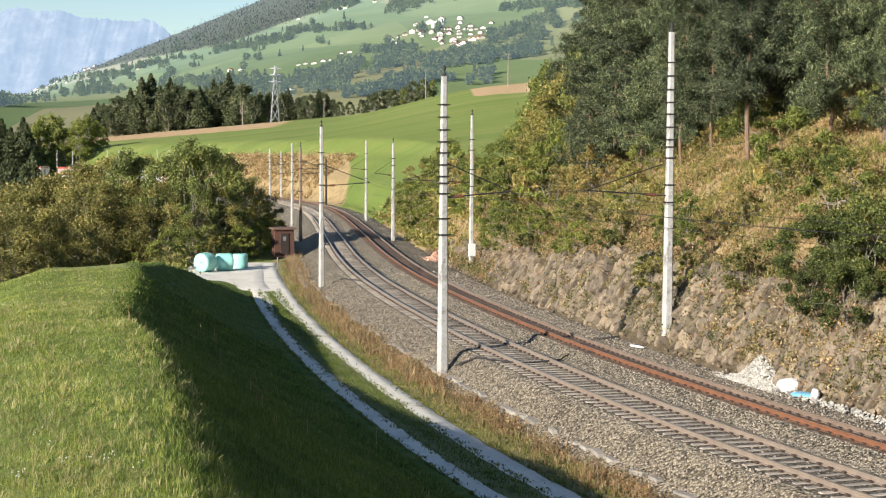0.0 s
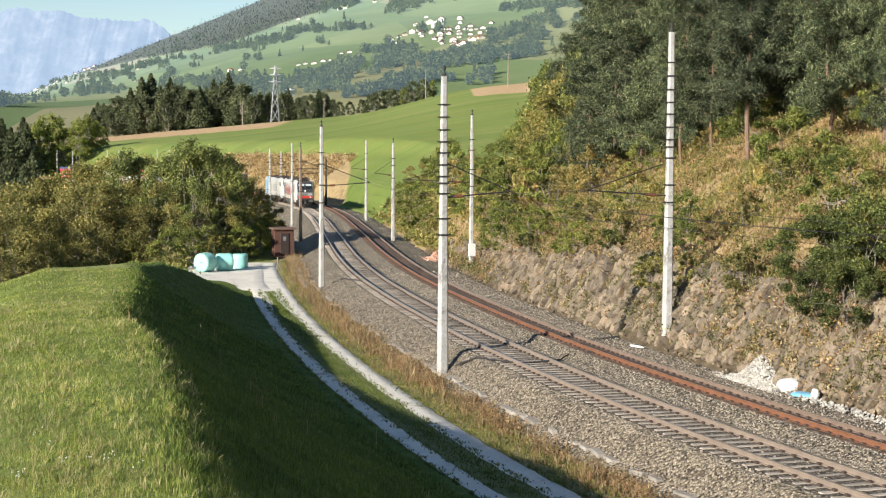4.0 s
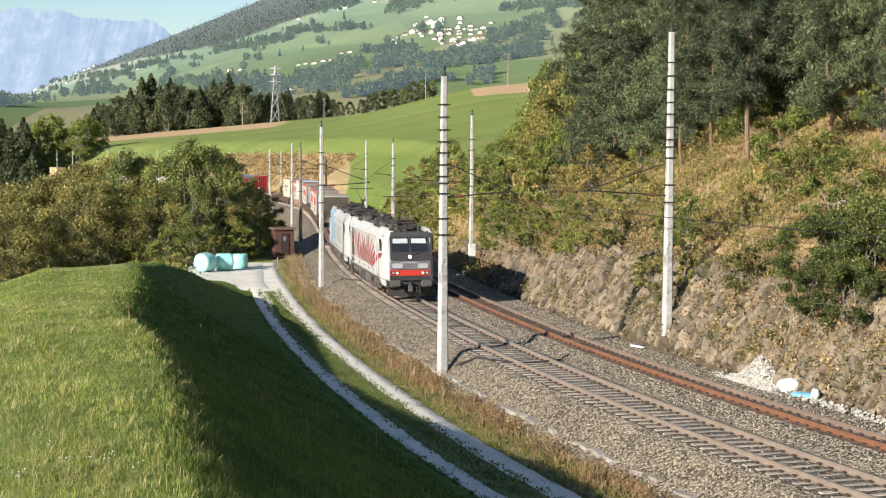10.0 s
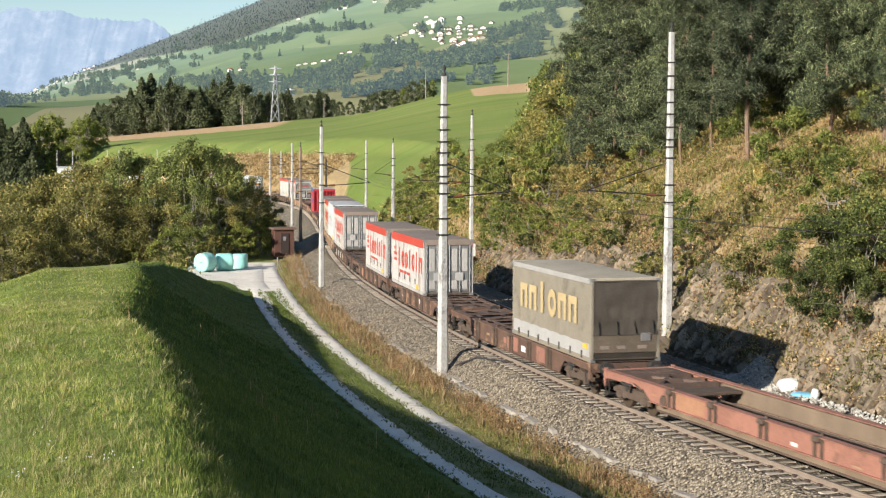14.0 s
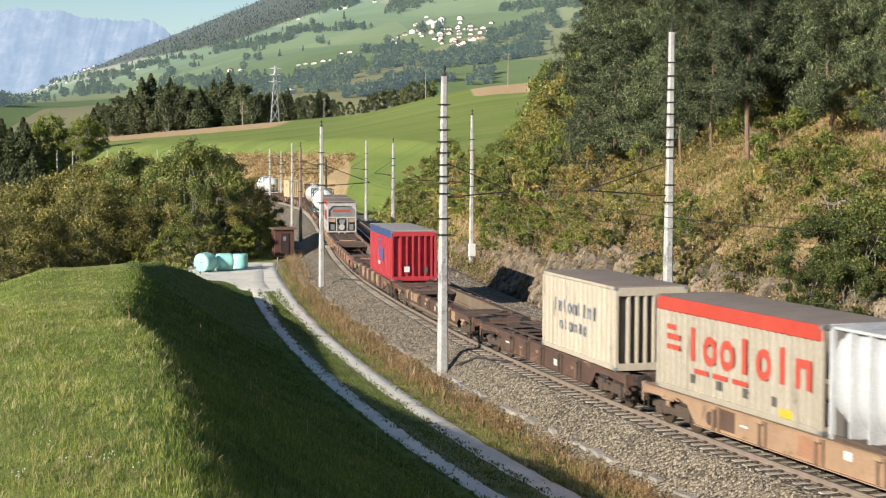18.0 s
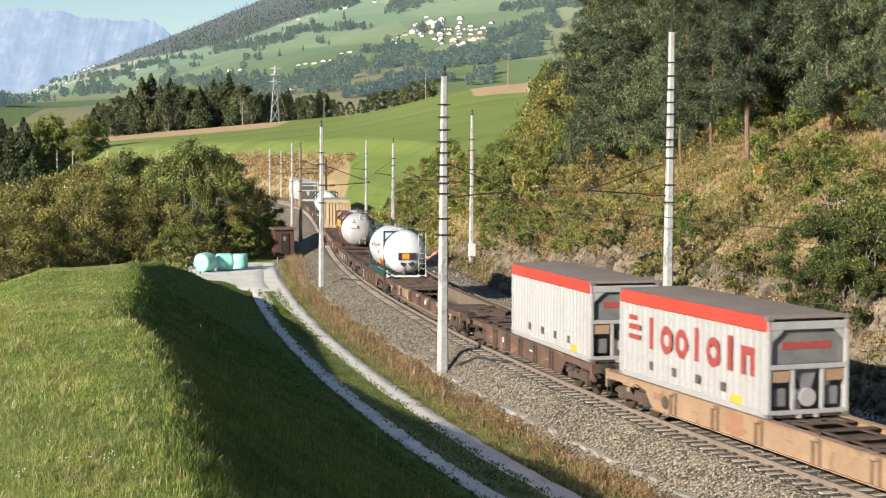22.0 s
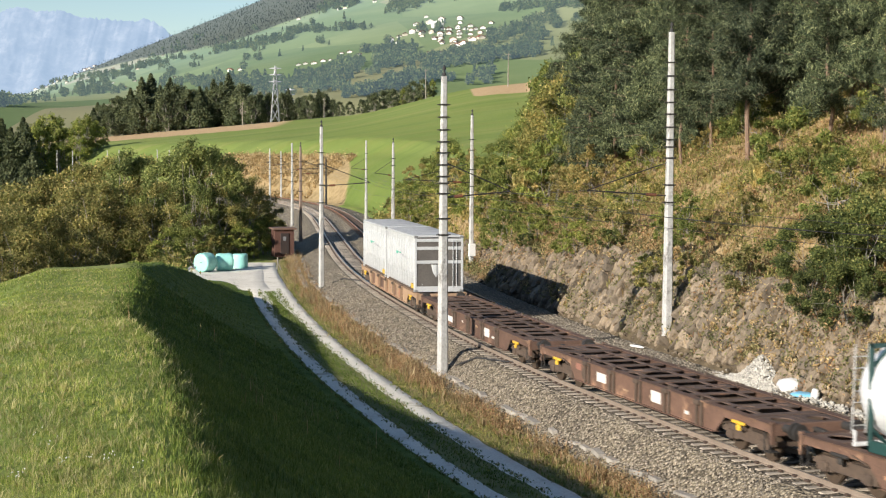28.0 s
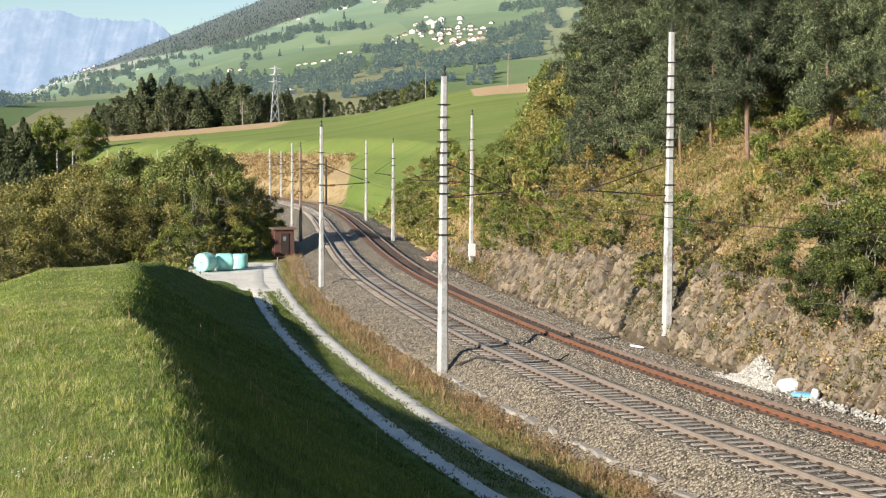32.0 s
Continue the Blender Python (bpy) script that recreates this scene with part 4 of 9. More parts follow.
    if pocket:
        part("well_floor", box((-1.15, -inner, 0.34), (1.15, inner, 0.4)), "wagon_under", root)
        for x in (-1, 1):
            part("well_side", slab(x, 1.1, 1.13, -inner, inner, 0.4, top - 0.06), "well_brown", root)
        for y in (-inner + 0.9, inner - 0.9):
            part("support_frame", box((-1.05, y - 0.5, 0.95), (1.05, y + 0.5, 1.06), 0.02), "wagon_under", root)
            for x in (-1, 1):
                part("support_arm", cyl((x * 0.8, y - 0.45, 0.42), (x * 0.8, y + 0.45, 0.98), 0.06, 0.06, 6), "wagon_under", root)
        for d in (-1, 1):
            for k in range(4):
                y = d * (inner + 0.15 + k * 0.95)
                part("cross_bearer", box((-1.06, y - 0.09, 0.92), (1.06, y + 0.09, z)), "wagon_deck", root)
            for x in (-1, 1):
                y0, y1 = d * (inner + 0.2), d * (inner + 2.95)
                part("diagonal_brace", loft([[(x * 1.0, y0, z - 0.02), (x * 0.86, y0, z - 0.02), (x * 0.86, y0, z - 0.1), (x * 1.0, y0, z - 0.1)],
                                             [(-x * 0.86, y1, z - 0.02), (-x * 1.0, y1, z - 0.02), (-x * 1.0, y1, z - 0.1), (-x * 0.86, y1, z - 0.1)]]), "wagon_deck", root)
    else:
        part("centre_sill", box((-0.16, -h, 0.62), (0.16, h, 0.9)), "wagon_under", root)
        # perforated bearer plates with open bays between them
        span = 2 * (h - 1.7)
        nb = max(6, round(span / 1.3))
        pitch = span / nb
        for k in range(nb + 1):
            y = -span / 2 + k * pitch
            if k % 3 == 1:
                for x in (-1, 1):
                    part("bearer_plate", deck_plate(min(0, x * 1.05), max(0, x * 1.05), y - 0.34, y + 0.34, z, 0.03, 0.34, 0.2), "wagon_deck", root)
            else:
                part("cross_bearer", box((-1.05, y - 0.17, z - 0.03), (1.05, y + 0.17, z)), "wagon_deck", root)
            part("bearer_web", box((-1.18, y - 0.02, 0.7), (1.18, y + 0.02, z - 0.03)), "wagon_under", root)
        for x in (-1, 1):
            part("deck_strip", slab(x, 0.5, 0.64, -span / 2, span / 2, z - 0.045, z - 0.012), "wagon_deck", root)
    for d in (-1, 1):
        part("headstock", box((-1.25, min(d * h, d * (h - 0.14)), 0.84), (1.25, max(d * h, d * (h - 0.14)), top - 0.005), 0.015), colour, root)
        y0, y1 = sorted((d * (h - 0.16), d * (h - 1.36)))
        for x in (-1, 1):
            part("end_deck", deck_plate(min(x * 0.02, x * 1.05), max(x * 0.02, x * 1.05), y0, y1, z, 0.03, 0.3, 0.36), "wagon_deck", root)
        buffers(root, d * h, d)
        part("coupling", box((-0.07, min(d * h, d * (h + 0.55)), 0.9), (0.07, max(d * h, d * (h + 0.55)), 1.05), 0.02), "steel_dark", root)
        bg_ = bogie(root, d * by)
        for x in (-1, 1):
            part("step", slab(x, 1.0, 1.3, d * (h - 0.25) - 0.17, d * (h - 0.25) + 0.17, 0.38, 0.41), "steel_dark", root)
            for o in (-0.15, 0.15):
                part("step_hanger", slab(x, 1.24, 1.27, d * (h - 0.25) + o - 0.02, d * (h - 0.25) + o + 0.02, 0.41, 0.9), "steel_dark", root)
            part("brake_lever", slab(x, 1.23, 1.33, d * (by - 0.05) - 0.4, d * (by - 0.05) + 0.3, 0.86, 0.95, 0.03), fittings, root)
            part("brake_handle", slab(x, 1.26, 1.34, d * (by - 0.05) - 0.09, d * (by - 0.05) + 0.09, 0.7, 0.86, 0.02), fittings, root)
            part("corner_post", slab(x, 1.16, 1.28, min(d * h, d * (h - 0.1)), max(d * h, d * (h - 0.1)), 0.62, top + 0.06, 0.01), colour, root)
        part("brake_hose", cyl((0.35, d * h, 0.85), (0.3, d * (h + 0.4), 0.55), 0.035, 0.03, 6), "tyre_black", root)
    for k in range(2):
        y = rng.choice((-1, 1)) * rng.uniform(1.0, max(1.2, mid - 1.0))
        part("brake_gear", box((0.75, y - 0.3, 0.35), (1.12, y + 0.3, 0.6), 0.03), "wagon_under", root)
    part("air_tank", cyl((0.45, 0.6, 0.66), (0.45, 2.0, 0.66), 0.2, 0.2, 10), "wagon_under", root)
    part("brake_pipe", cyl((-0.45, -mid, 0.75), (-0.45, mid, 0.75), 0.035, 0.035, 6), "wagon_under", root)
    MOVERS.append((root, (u0 + u1) / 2, by, None))
    return root


def plate(pts_, mt, name, parent, thick=0.012, normal=None, label=""):
    """A thin raised plate from an outline."""
    ps = [Vector(p_) for p_ in pts_]
    n_ = normal or (ps[1] - ps[0]).cross(ps[2] - ps[0]).normalized()
    n_ = Vector(n_)
    return part(name, loft([[p_ - n_ * 0.01 for p_ in ps], [p_ + n_ * thick for p_ in ps]]), mt, parent, label)


def side_plate(x, pts_yz, mt, name, parent, thick=0.012, label=""):
    s = 1 if x > 0 else -1
    return plate([(x, y, z) for y, z in pts_yz], mt, name, parent, thick, (s, 0, 0), label)


MAT["loco_white"] = surface("loco_white", (0.45, 0.44, 0.415), (0.55, 0.54, 0.515), 1.2, 30, 0.38, bump=0.03, wear=(0.42, 0.37, 0.295), wear_at=0.58, streak=0.3)
MAT["loco_pale"] = surface("loco_pale", (0.38, 0.372, 0.355), (0.49, 0.48, 0.46), 1.2, 30, 0.4, bump=0.03, wear=(0.35, 0.305, 0.245), wear_at=0.56, streak=0.3)
MAT["loco_gear"] = surface("loco_gear", (0.06, 0.054, 0.048), (0.16, 0.14, 0.12), 5, 30, 0.75, 0.1, bump=0.3)
MAT["roof_dark"] = surface("roof_dark", (0.03, 0.03, 0.031), (0.07, 0.068, 0.066), 2, 30, 0.6, bump=0.1)
MAT["door_rail"] = plain("door_rail", (0.45, 0.45, 0.44), 0.4, 0.3, bump=0)
MAT["tail_red"] = plain("tail_red", (0.16, 0.015, 0.015), 0.2, bump=0)
MAT["lamp_glass"] = plain("lamp_glass", (0.4, 0.36, 0.34), 0.15, bump=0)
MAT["panel_light"] = plain("panel_light", (0.4, 0.4, 0.41), 0.4, bump=0)
MAT["buffer_steel"] = plain("buffer_steel", (0.11, 0.105, 0.1), 0.5, 0.2, bump=0.1)
MAT["loco_grey"] = surface("loco_grey", (0.105, 0.105, 0.112), (0.17, 0.17, 0.178), 2, 30, 0.45, bump=0.05)
MAT["loco_dark"] = surface("loco_dark", (0.026, 0.025, 0.026), (0.055, 0.052, 0.052), 2, 30, 0.45, bump=0.05)
MAT["loco_brown"] = surface("loco_brown", (0.034, 0.028, 0.026), (0.062, 0.052, 0.048), 2, 30, 0.5, bump=0.05)
MAT["loco_red"] = plain("loco_red", (0.52, 0.045, 0.028), 0.4)
MAT["stripe_red"] = surface("stripe_red", (0.24, 0.025, 0.03), (0.34, 0.05, 0.05), 3, 30, 0.5, bump=0.03)
MAT["loco_blue"] = plain("loco_blue", (0.1, 0.37, 0.62), 0.4)
MAT["letter_grey"] = plain("letter_grey", (0.3, 0.3, 0.3), 0.5)
MAT["glass_dark"] = plain("glass_dark", (0.02, 0.024, 0.028), 0.06, bump=0)
MAT["blind"] = plain("blind", (0.5, 0.54, 0.57), 0.5)
MAT["roof_gear"] = surface("roof_gear", (0.028, 0.024, 0.021), (0.075, 0.062, 0.053), 4, 30, 0.75, 0.0, bump=0.2)
_lamp, _N, _L, _p = nodes_of("head_lamp")
_p.inputs["Emission Color"].default_value = (1, 0.96, 0.85, 1)
_p.inputs["Emission Strength"].default_value = 0.5
MAT["head_lamp"] = _lamp


# red fan of the leading machine: top, middle and foot of each stroke (along the side, height) and its width
FAN = ((-4.65, 3.33, -5.08, 2.34, 0.09), (-4.93, 2.3, -5.13, 1.65, 0.1), (-4.12, 3.32, -4.71, 1.61, 0.17), (-3.5, 3.27, -4.09, 1.67, 0.11), (-2.71, 3.29, -3.45, 1.61, 0.15), (-2.45, 3.29, -2.85, 2.1, 0.08),
       (-2.0, 3.3, -2.74, 1.63, 0.17), (-1.14, 3.27, -2.1, 1.64, 0.15), (-1.25, 2.6, -1.78, 1.63, 0.1), (-0.37, 3.3, -1.24, 1.61, 0.13), (-0.15, 2.75, -0.85, 1.62, 0.1), (0.39, 3.22, -0.64, 1.61, 0.1), (0.76, 3.25, -0.2, 1.62, 0.1),
       (1.01, 2.68, 0.05, 1.63, 0.11), (1.72, 3.3, 0.47, 1.62, 0.12), (2.41, 3.32, 0.87, 1.63, 0.12), (2.86, 3.27, 1.35, 1.64, 0.1), (2.81, 2.73, 1.68, 1.61, 0.09), (4.18, 3.17, 2.06, 1.61, 0.13), (4.96, 2.89, 2.56, 1.6, 0.14),
       (5.93, 2.64, 3.24, 1.63, 0.17), (8.04, 2.53, 3.9, 1.6, 0.2))


def loco_bogie(root, y):
    """Two-axle motor bogie with large wheels, springs, dampers and sand pipes."""
    base, r = 2.6, 0.62
    b = part("bogie", box((-1.0, y - 0.35, 0.5), (1.0, y + 0.35, 0.85), 0.03), "wagon_under", root)
    for x in (-1.06, 1.06):
        s = 1 if x > 0 else -1
        rings = []
        for yy, za, zb in ((-1.95, 0.62, 0.78), (-1.3, 0.66, 0.88), (-0.75, 0.45, 0.74), (0.75, 0.45, 0.74), (1.3, 0.66, 0.88), (1.95, 0.62, 0.78)):
            rings.append([(x - 0.07, y + yy, za), (x + 0.07, y + yy, za), (x + 0.07, y + yy, zb), (x - 0.07, y + yy, zb)])
        part("side_frame", loft(rings), "loco_gear", b)
        for k in (-1, 1):
            part("axle_box", cyl((x, y + k * base / 2, r), (x + s * 0.2, y + k * base / 2, r), 0.2, 0.17, 12), "loco_gear", b)
            part("radius_arm", box((x - 0.05, min(y + k * base / 2, y + k * 0.5), 0.45), (x + 0.08, max(y + k * base / 2, y + k * 0.5), 0.58), 0.02), "loco_gear", b)
            part("spring", cyl((x + s * 0.06, y + k * 0.35, 0.74), (x + s * 0.06, y + k * 0.35, 1.12), 0.15, 0.15, 12), "loco_gear", b)
            part("sand_box", box((x - 0.12, y + k * 2.15 - 0.16, 0.6), (x + 0.16, y + k * 2.15 + 0.16, 0.98), 0.03), "loco_gear", b)
            part("sand_pipe", cyl((x - s * 0.25, y + k * 2.1, 0.6), (x - s * 0.3, y + k * 1.98, 0.12), 0.025, 0.025, 6), "wagon_under", b)
        part("damper", cyl((x + s * 0.14, y - 0.1, 0.55), (x + s * 0.14, y + 0.95, 0.98), 0.055, 0.055, 8), "loco_gear", b)
    for k in (-1, 1):
        bm = bmesh.new()
        for x in (-0.76, 0.76):
            add_cyl(bm, (x - 0.07, y + k * base / 2, r), (x + 0.07, y + k * base / 2, r), r, r, 26)
            add_cyl(bm, (x - 0.1, y + k * base / 2, r), (x + 0.1, y + k * base / 2, r), r * 0.72, r * 0.7, 20)
        add_cyl(bm, (-0.8, y + k * base / 2, r), (0.8, y + k * base / 2, r), 0.1, 0.1, 8)
        part("wheelset", bm, "wheel", b)


def rounded(pts_, r, n=4):
    """Outline with its corners rounded, in two dimensions."""
    out = []
    for i in range(len(pts_)):
        p0, p1, p2 = (Vector(pts_[(i + k) % len(pts_)]) for k in (-1, 0, 1))
        a_, c_ = p1 + (p0 - p1).normalized() * r, p1 + (p2 - p1).normalized() * r
        for k in range(n + 1):
            t = k / n
            q_ = a_ * (1 - t) ** 2 + p1 * 2 * t * (1 - t) + c_ * t * t
            out.append((q_.x, q_.y))
    return out


def loco(u0, u1, zebra):
    root = tagged(new("electric_locomotive"), "white electric locomotive with red fan stripes and dark front" if zebra else "white electric locomotive with pale blue band and large grey letter shapes",
                  "locomotive", "locomotives")
    white = "loco_white" if zebra else "loco_pale"
    sec = [(-1.4, 1.08), (-1.485, 1.2), (-1.49, 3.38), (-1.43, 3.52), (-1.2, 3.82), (-1.1, 3.84), (-1.08, 3.72), (1.08, 3.72), (1.1, 3.84), (1.2, 3.82), (1.43, 3.52), (1.49, 3.38), (1.485, 1.2), (1.4, 1.08)]
    hl = 9.0

    def front_y(z):
        return hl - 0.03 * (z - 1.1) if z < 2.2 else hl - 0.033 - (z - 2.2) * 0.36

    def ring(kx, dy, sign):
        return [(x * kx, sign * (front_y(z) - dy), z) for x, z in sec]

    rings = [ring(0.79, -0.02, 1), ring(0.83, 0.04, 1), ring(0.9, 0.3, 1), ring(0.965, 0.8, 1), ring(1.0, 1.5, 1)]
    rings += [[(x, y, z) for x, z in sec] for y in (6.2, 0, -6.2)]
    rings += [ring(1.0, 1.5, -1), ring(0.965, 0.8, -1), ring(0.9, 0.3, -1), ring(0.83, 0.04, -1), ring(0.79, -0.02, -1)]
    body = part("body", loft(rings), white, root)
    part("roof", loft([[(-1.08, y, 3.7), (1.08, y, 3.7), (1.06, y, 3.76), (-1.06, y, 3.76)] for y in (-8.2, 8.2)]), "roof_dark", root)
    for s in (-1, 1):
        x = s * 1.4925
        # raised white cornices: over the cabs and amidships
        for y0, y1, zz in ((-8.0, -6.25, 3.97), (-3.2, 1.6, 3.92), (5.75, 8.0, 3.97)):
            rings = [[(s * 1.45, y, 3.49), (s * 1.44, y, 3.56), (s * (1.2 if zz < 3.95 else 1.22), y, zz), (s * 1.08, y, zz + 0.02), (s * 1.05, y, 3.72)] for y in (y0, y1)]
            part("roof_cornice", loft(rings), white, root)
        part("gutter_line", box((min(x, x + s * 0.012), -6.1, 3.375), (max(x, x + s * 0.012), 5.7, 3.395)), "loco_grey", body)
        for e in (-1, 1):
            outline = rounded([(e * 7.56 - 0.3, 2.72), (e * 7.56 + 0.27, 2.68), (e * 7.56 + 0.3, 3.1), (e * 7.56 + 0.12, 3.34), (e * 7.56 - 0.3, 3.36)] if e > 0 else
                              [(e * 7.56 - 0.27, 2.68), (e * 7.56 + 0.3, 2.72), (e * 7.56 + 0.3, 3.36), (e * 7.56 - 0.12, 3.34), (e * 7.56 - 0.3, 3.1)], 0.1)
            side_plate(s * 1.478, outline, "glass_dark", "side_window", body, 0.02)
            door = part("cab_door", box((min(x - s * 0.01, x + s * 0.006), e * 6.55 - 0.4, 1.3), (max(x - s * 0.01, x + s * 0.006), e * 6.55 + 0.4, 3.34)), white, body)
            for dy in (-0.46, 0.46):
                part("handrail", cyl((x + s * 0.06, e * 6.55 + dy, 1.25), (x + s * 0.06, e * 6.55 + dy, 3.1), 0.022, 0.022, 6), "door_rail", door)
            # flat dark plate drawn for the shade inside a step recess
            part("step_recess", box((min(x, x + s * 0.008), e * 6.6 - 0.2, 1.14), (max(x, x + s * 0.008), e * 6.6 + 0.2, 1.3)), "glass_dark", body)
            for k in range(3):
                part("cab_step", box((min(x - s * 0.3, x), e * 6.6 - 0.25, 0.35 + 0.27 * k), (max(x - s * 0.3, x), e * 6.6 + 0.25, 0.39 + 0.27 * k)), "loco_gear", root)
            for dy in (-0.25, 0.25):
                part("step_hanger", box((min(x - s * 0.04, x), e * 6.6 + dy - 0.02, 0.35), (max(x - s * 0.04, x), e * 6.6 + dy + 0.02, 1.1)), "loco_gear", root)
            # cab skirt reaching lower, and a lifting point
            part("skirt", loft([[(s * 1.4, yy * e, 1.1), (s * k_, yy * e, 1.1), (s * (k_ - 0.03), yy * e, zz), (s * 1.2, yy * e, zz)] for yy, k_, zz in ((7.35, 1.475, 1.06), (7.65, 1.46, 0.84), (8.2, 1.43, 0.8), (8.72, 1.34, 0.8))]), white, body)
        for y in (-5.05, 5.75):
            part("panel_seam", box((min(x, x + s * 0.004), y - 0.012, 1.2), (max(x, x + s * 0.004), y + 0.012, 3.37)), "letter_grey", body)
        for y in (-4.4, -2.0, 0.3, 2.6, 4.9):
            part("lifting_eye", box((min(x, x + s * 0.02), y - 0.08, 1.32), (max(x, x + s * 0.02), y + 0.08, 1.46)), "loco_dark", body)
        for k in range(5):
            part("small_lettering", box((min(x, x + s * 0.004), -0.8 + k * 0.42, 1.38), (max(x, x + s * 0.004), -0.5 + k * 0.42, 1.44)), "letter_grey", body)
        if zebra:
            for y_t, z_t, y_b, z_b, w0 in FAN:
                bow = 0.05 + 0.18 * max(0, (y_t - 3) / 5)
                steps, lft, rgt = 8, [], []
                dy, dz = y_t - y_b, z_t - z_b
                ln = math.hypot(dy, dz)
                for k in range(steps + 1):
                    f = k / steps
                    sag = bow * math.sin(math.pi * f) * 0.5
                    py, pz = y_b + dy * f + dz / ln * sag * 0.8, z_b + dz * f - dy / ln * sag * 0.8 if y_t < 3 else z_b + dz * f + dy / ln * sag * 0.8
                    w = w0 * 0.8 * (0.6 + 0.45 * math.sin(0.3 + f * 2.6)) * (1 if k < steps else 0.35) * (1 + 0.07 * math.sin(k * 2.3 + y_t))
                    lft.append((py - w * dz / ln, pz + w * dy / ln))
                    rgt.append((py + w * dz / ln, pz - w * dy / ln))
                V = [(x + s * 0.008, *p_) for p_ in lft + rgt]
                F = [(k, k + 1, steps + 2 + k, steps + 1 + k) for k in range(steps)]
                part("stripe", mesh_from("stripe", V, F, ["stripe_red"]), None, body)
            panel = part("dark_panel", box((min(x, x + s * 0.006), -6.1, 1.2), (max(x, x + s * 0.006), -5.18, 3.36)), "loco_brown", body)
            part("panel_mark", box((min(x, x + s * 0.01), -6.02, 2.5), (max(x, x + s * 0.01), -5.3, 2.64)), "loco_red", panel)
            part("panel_mark", box((min(x, x + s * 0.01), -5.95, 1.5), (max(x, x + s * 0.01), -5.35, 1.58)), "blind", panel)
        else:
            part("blue_band", box((min(x, x + s * 0.006), -6.1, 1.15), (max(x, x + s * 0.006), -4.4, 3.36)), "loco_blue", body)
            part("blue_cornice", loft([[(s * 1.46, yy, 3.42), (s * 1.44, yy, 3.54), (s * 1.22, yy, 3.83), (s * 1.2, yy, 3.81)] for yy in (-6.2, -4.4)]), "loco_blue", body)
            # seven letter-sized shapes
            for k in range(7):
                y = -3.65 + 1.3 * k
                bm = bmesh.new()
                xa, xb = min(x, x + s * 0.007), max(x, x + s * 0.007)
                z0, z1 = 1.8, 2.95
                for o in ((0.0, 0.2), (0.68, 0.88))[:1 if k in (2, 6) else 2]:
                    add_box(bm, (xa, y + o[0], z0), (xb, y + o[1], z1))
                for zz in (z0, z1 - 0.18) if k > 3 else ():
                    add_box(bm, (xa, y + 0.2, zz), (xb, y + 0.68, zz + 0.18))
                part("letter_shape", bm, "letter_grey", body)
    # fronts
    for e in (-1, 1):
        lit = e > 0 and zebra

        def fp(x, z, out=0.012):
            return (x, e * (front_y(z) + 0.02 + out), z)

        def front(ps, mt, nm, parent=None, out=0.012, label=""):
            return plate([fp(*p_, out) for p_ in ps], mt, nm, parent or body, 0.012, (0, e, 0.3), label)

        mask = front([(-1.1, 2.22), (1.1, 2.22), (1.1, 3.5), (1.02, 3.78), (-1.02, 3.78), (-1.1, 3.5)], "loco_dark", "front_mask")
        front([(-1.09, 3.52), (1.09, 3.52), (1.0, 3.79), (-1.0, 3.79)], "roof_dark", "roof_brow", mask, 0.05)
        front([(-1.1, 1.72), (1.1, 1.72), (1.1, 2.2), (-1.1, 2.2)], "loco_grey" if zebra else white, "front_panel")
        band = front([(-1.12, 1.38), (1.12, 1.38), (1.12, 1.7), (-1.12, 1.7)], "loco_red" if zebra else white, "front_band")
        for x in (-1, 1):
            w = plate([fp(x * a, z, 0.03) for a, z in rounded([(0.05, 2.68), (1.03, 2.72), (0.97, 3.46), (0.05, 3.46)], 0.07)], "glass_dark", "windscreen", mask, 0.012, (0, e, 0.36))
            plate([fp(x * a, z, 0.045) for a, z in ((0.1, 3.16), (0.94, 3.16), (0.92, 3.42), (0.1, 3.42))], "blind", "sun_blind", w, 0.004, (0, e, 0.36))
            part("wiper", cyl(fp(x * 0.15, 2.5, 0.06), fp(x * 0.75, 2.72, 0.07), 0.015, 0.015, 5), "tyre_black", mask)
            lamp = front(rounded([(x * 0.6, 1.44), (x * 1.08, 1.44), (x * 1.08, 1.62), (x * 0.6, 1.62)], 0.05), "tail_red", "lamp_housing", band, 0.03)
            for k_, mt in ((0.72, "head_lamp" if lit else "blind"), (0.95, "lamp_glass")):
                part("lamp", cyl(fp(x * k_, 1.53, 0.03), fp(x * k_, 1.53, 0.07), 0.075, 0.065, 12), mt, lamp)
            front(rounded([(x * 0.42, 1.8), (x * 1.0, 1.8), (x * 1.0, 2.06), (x * 0.42, 2.06)], 0.09), "panel_light" if zebra else "letter_grey", "front_emblem", None, 0.03)
            part("grab_rail", cyl((x * 1.14, e * (hl + 0.02), 1.3), (x * 1.14, e * (hl - 0.02), 2.15), 0.02, 0.02, 6), "loco_grey", body)
        part("top_lamp", cyl(fp(0, 2.42, 0.0), fp(0, 2.42, 0.08), 0.11, 0.1, 12), "head_lamp" if lit else "blind", mask)
        front([(-0.4, 2.06), (0.5, 2.06), (0.5, 2.15), (-0.4, 2.15)], "letter_grey", "number_bar", None, 0.025)
        front([(-1.16, 1.08), (1.16, 1.08), (1.12, 1.37), (-1.12, 1.37)], "loco_dark", "front_apron")
        part("front_step", box((-1.15, min(e * 8.9, e * 9.12), 1.12), (1.15, max(e * 8.9, e * 9.12), 1.18)), "loco_dark", root)
        part("buffer_beam", box((-1.3, min(e * 8.5, e * 8.95), 0.7), (1.3, max(e * 8.5, e * 8.95), 1.12), 0.03), "loco_dark", root)
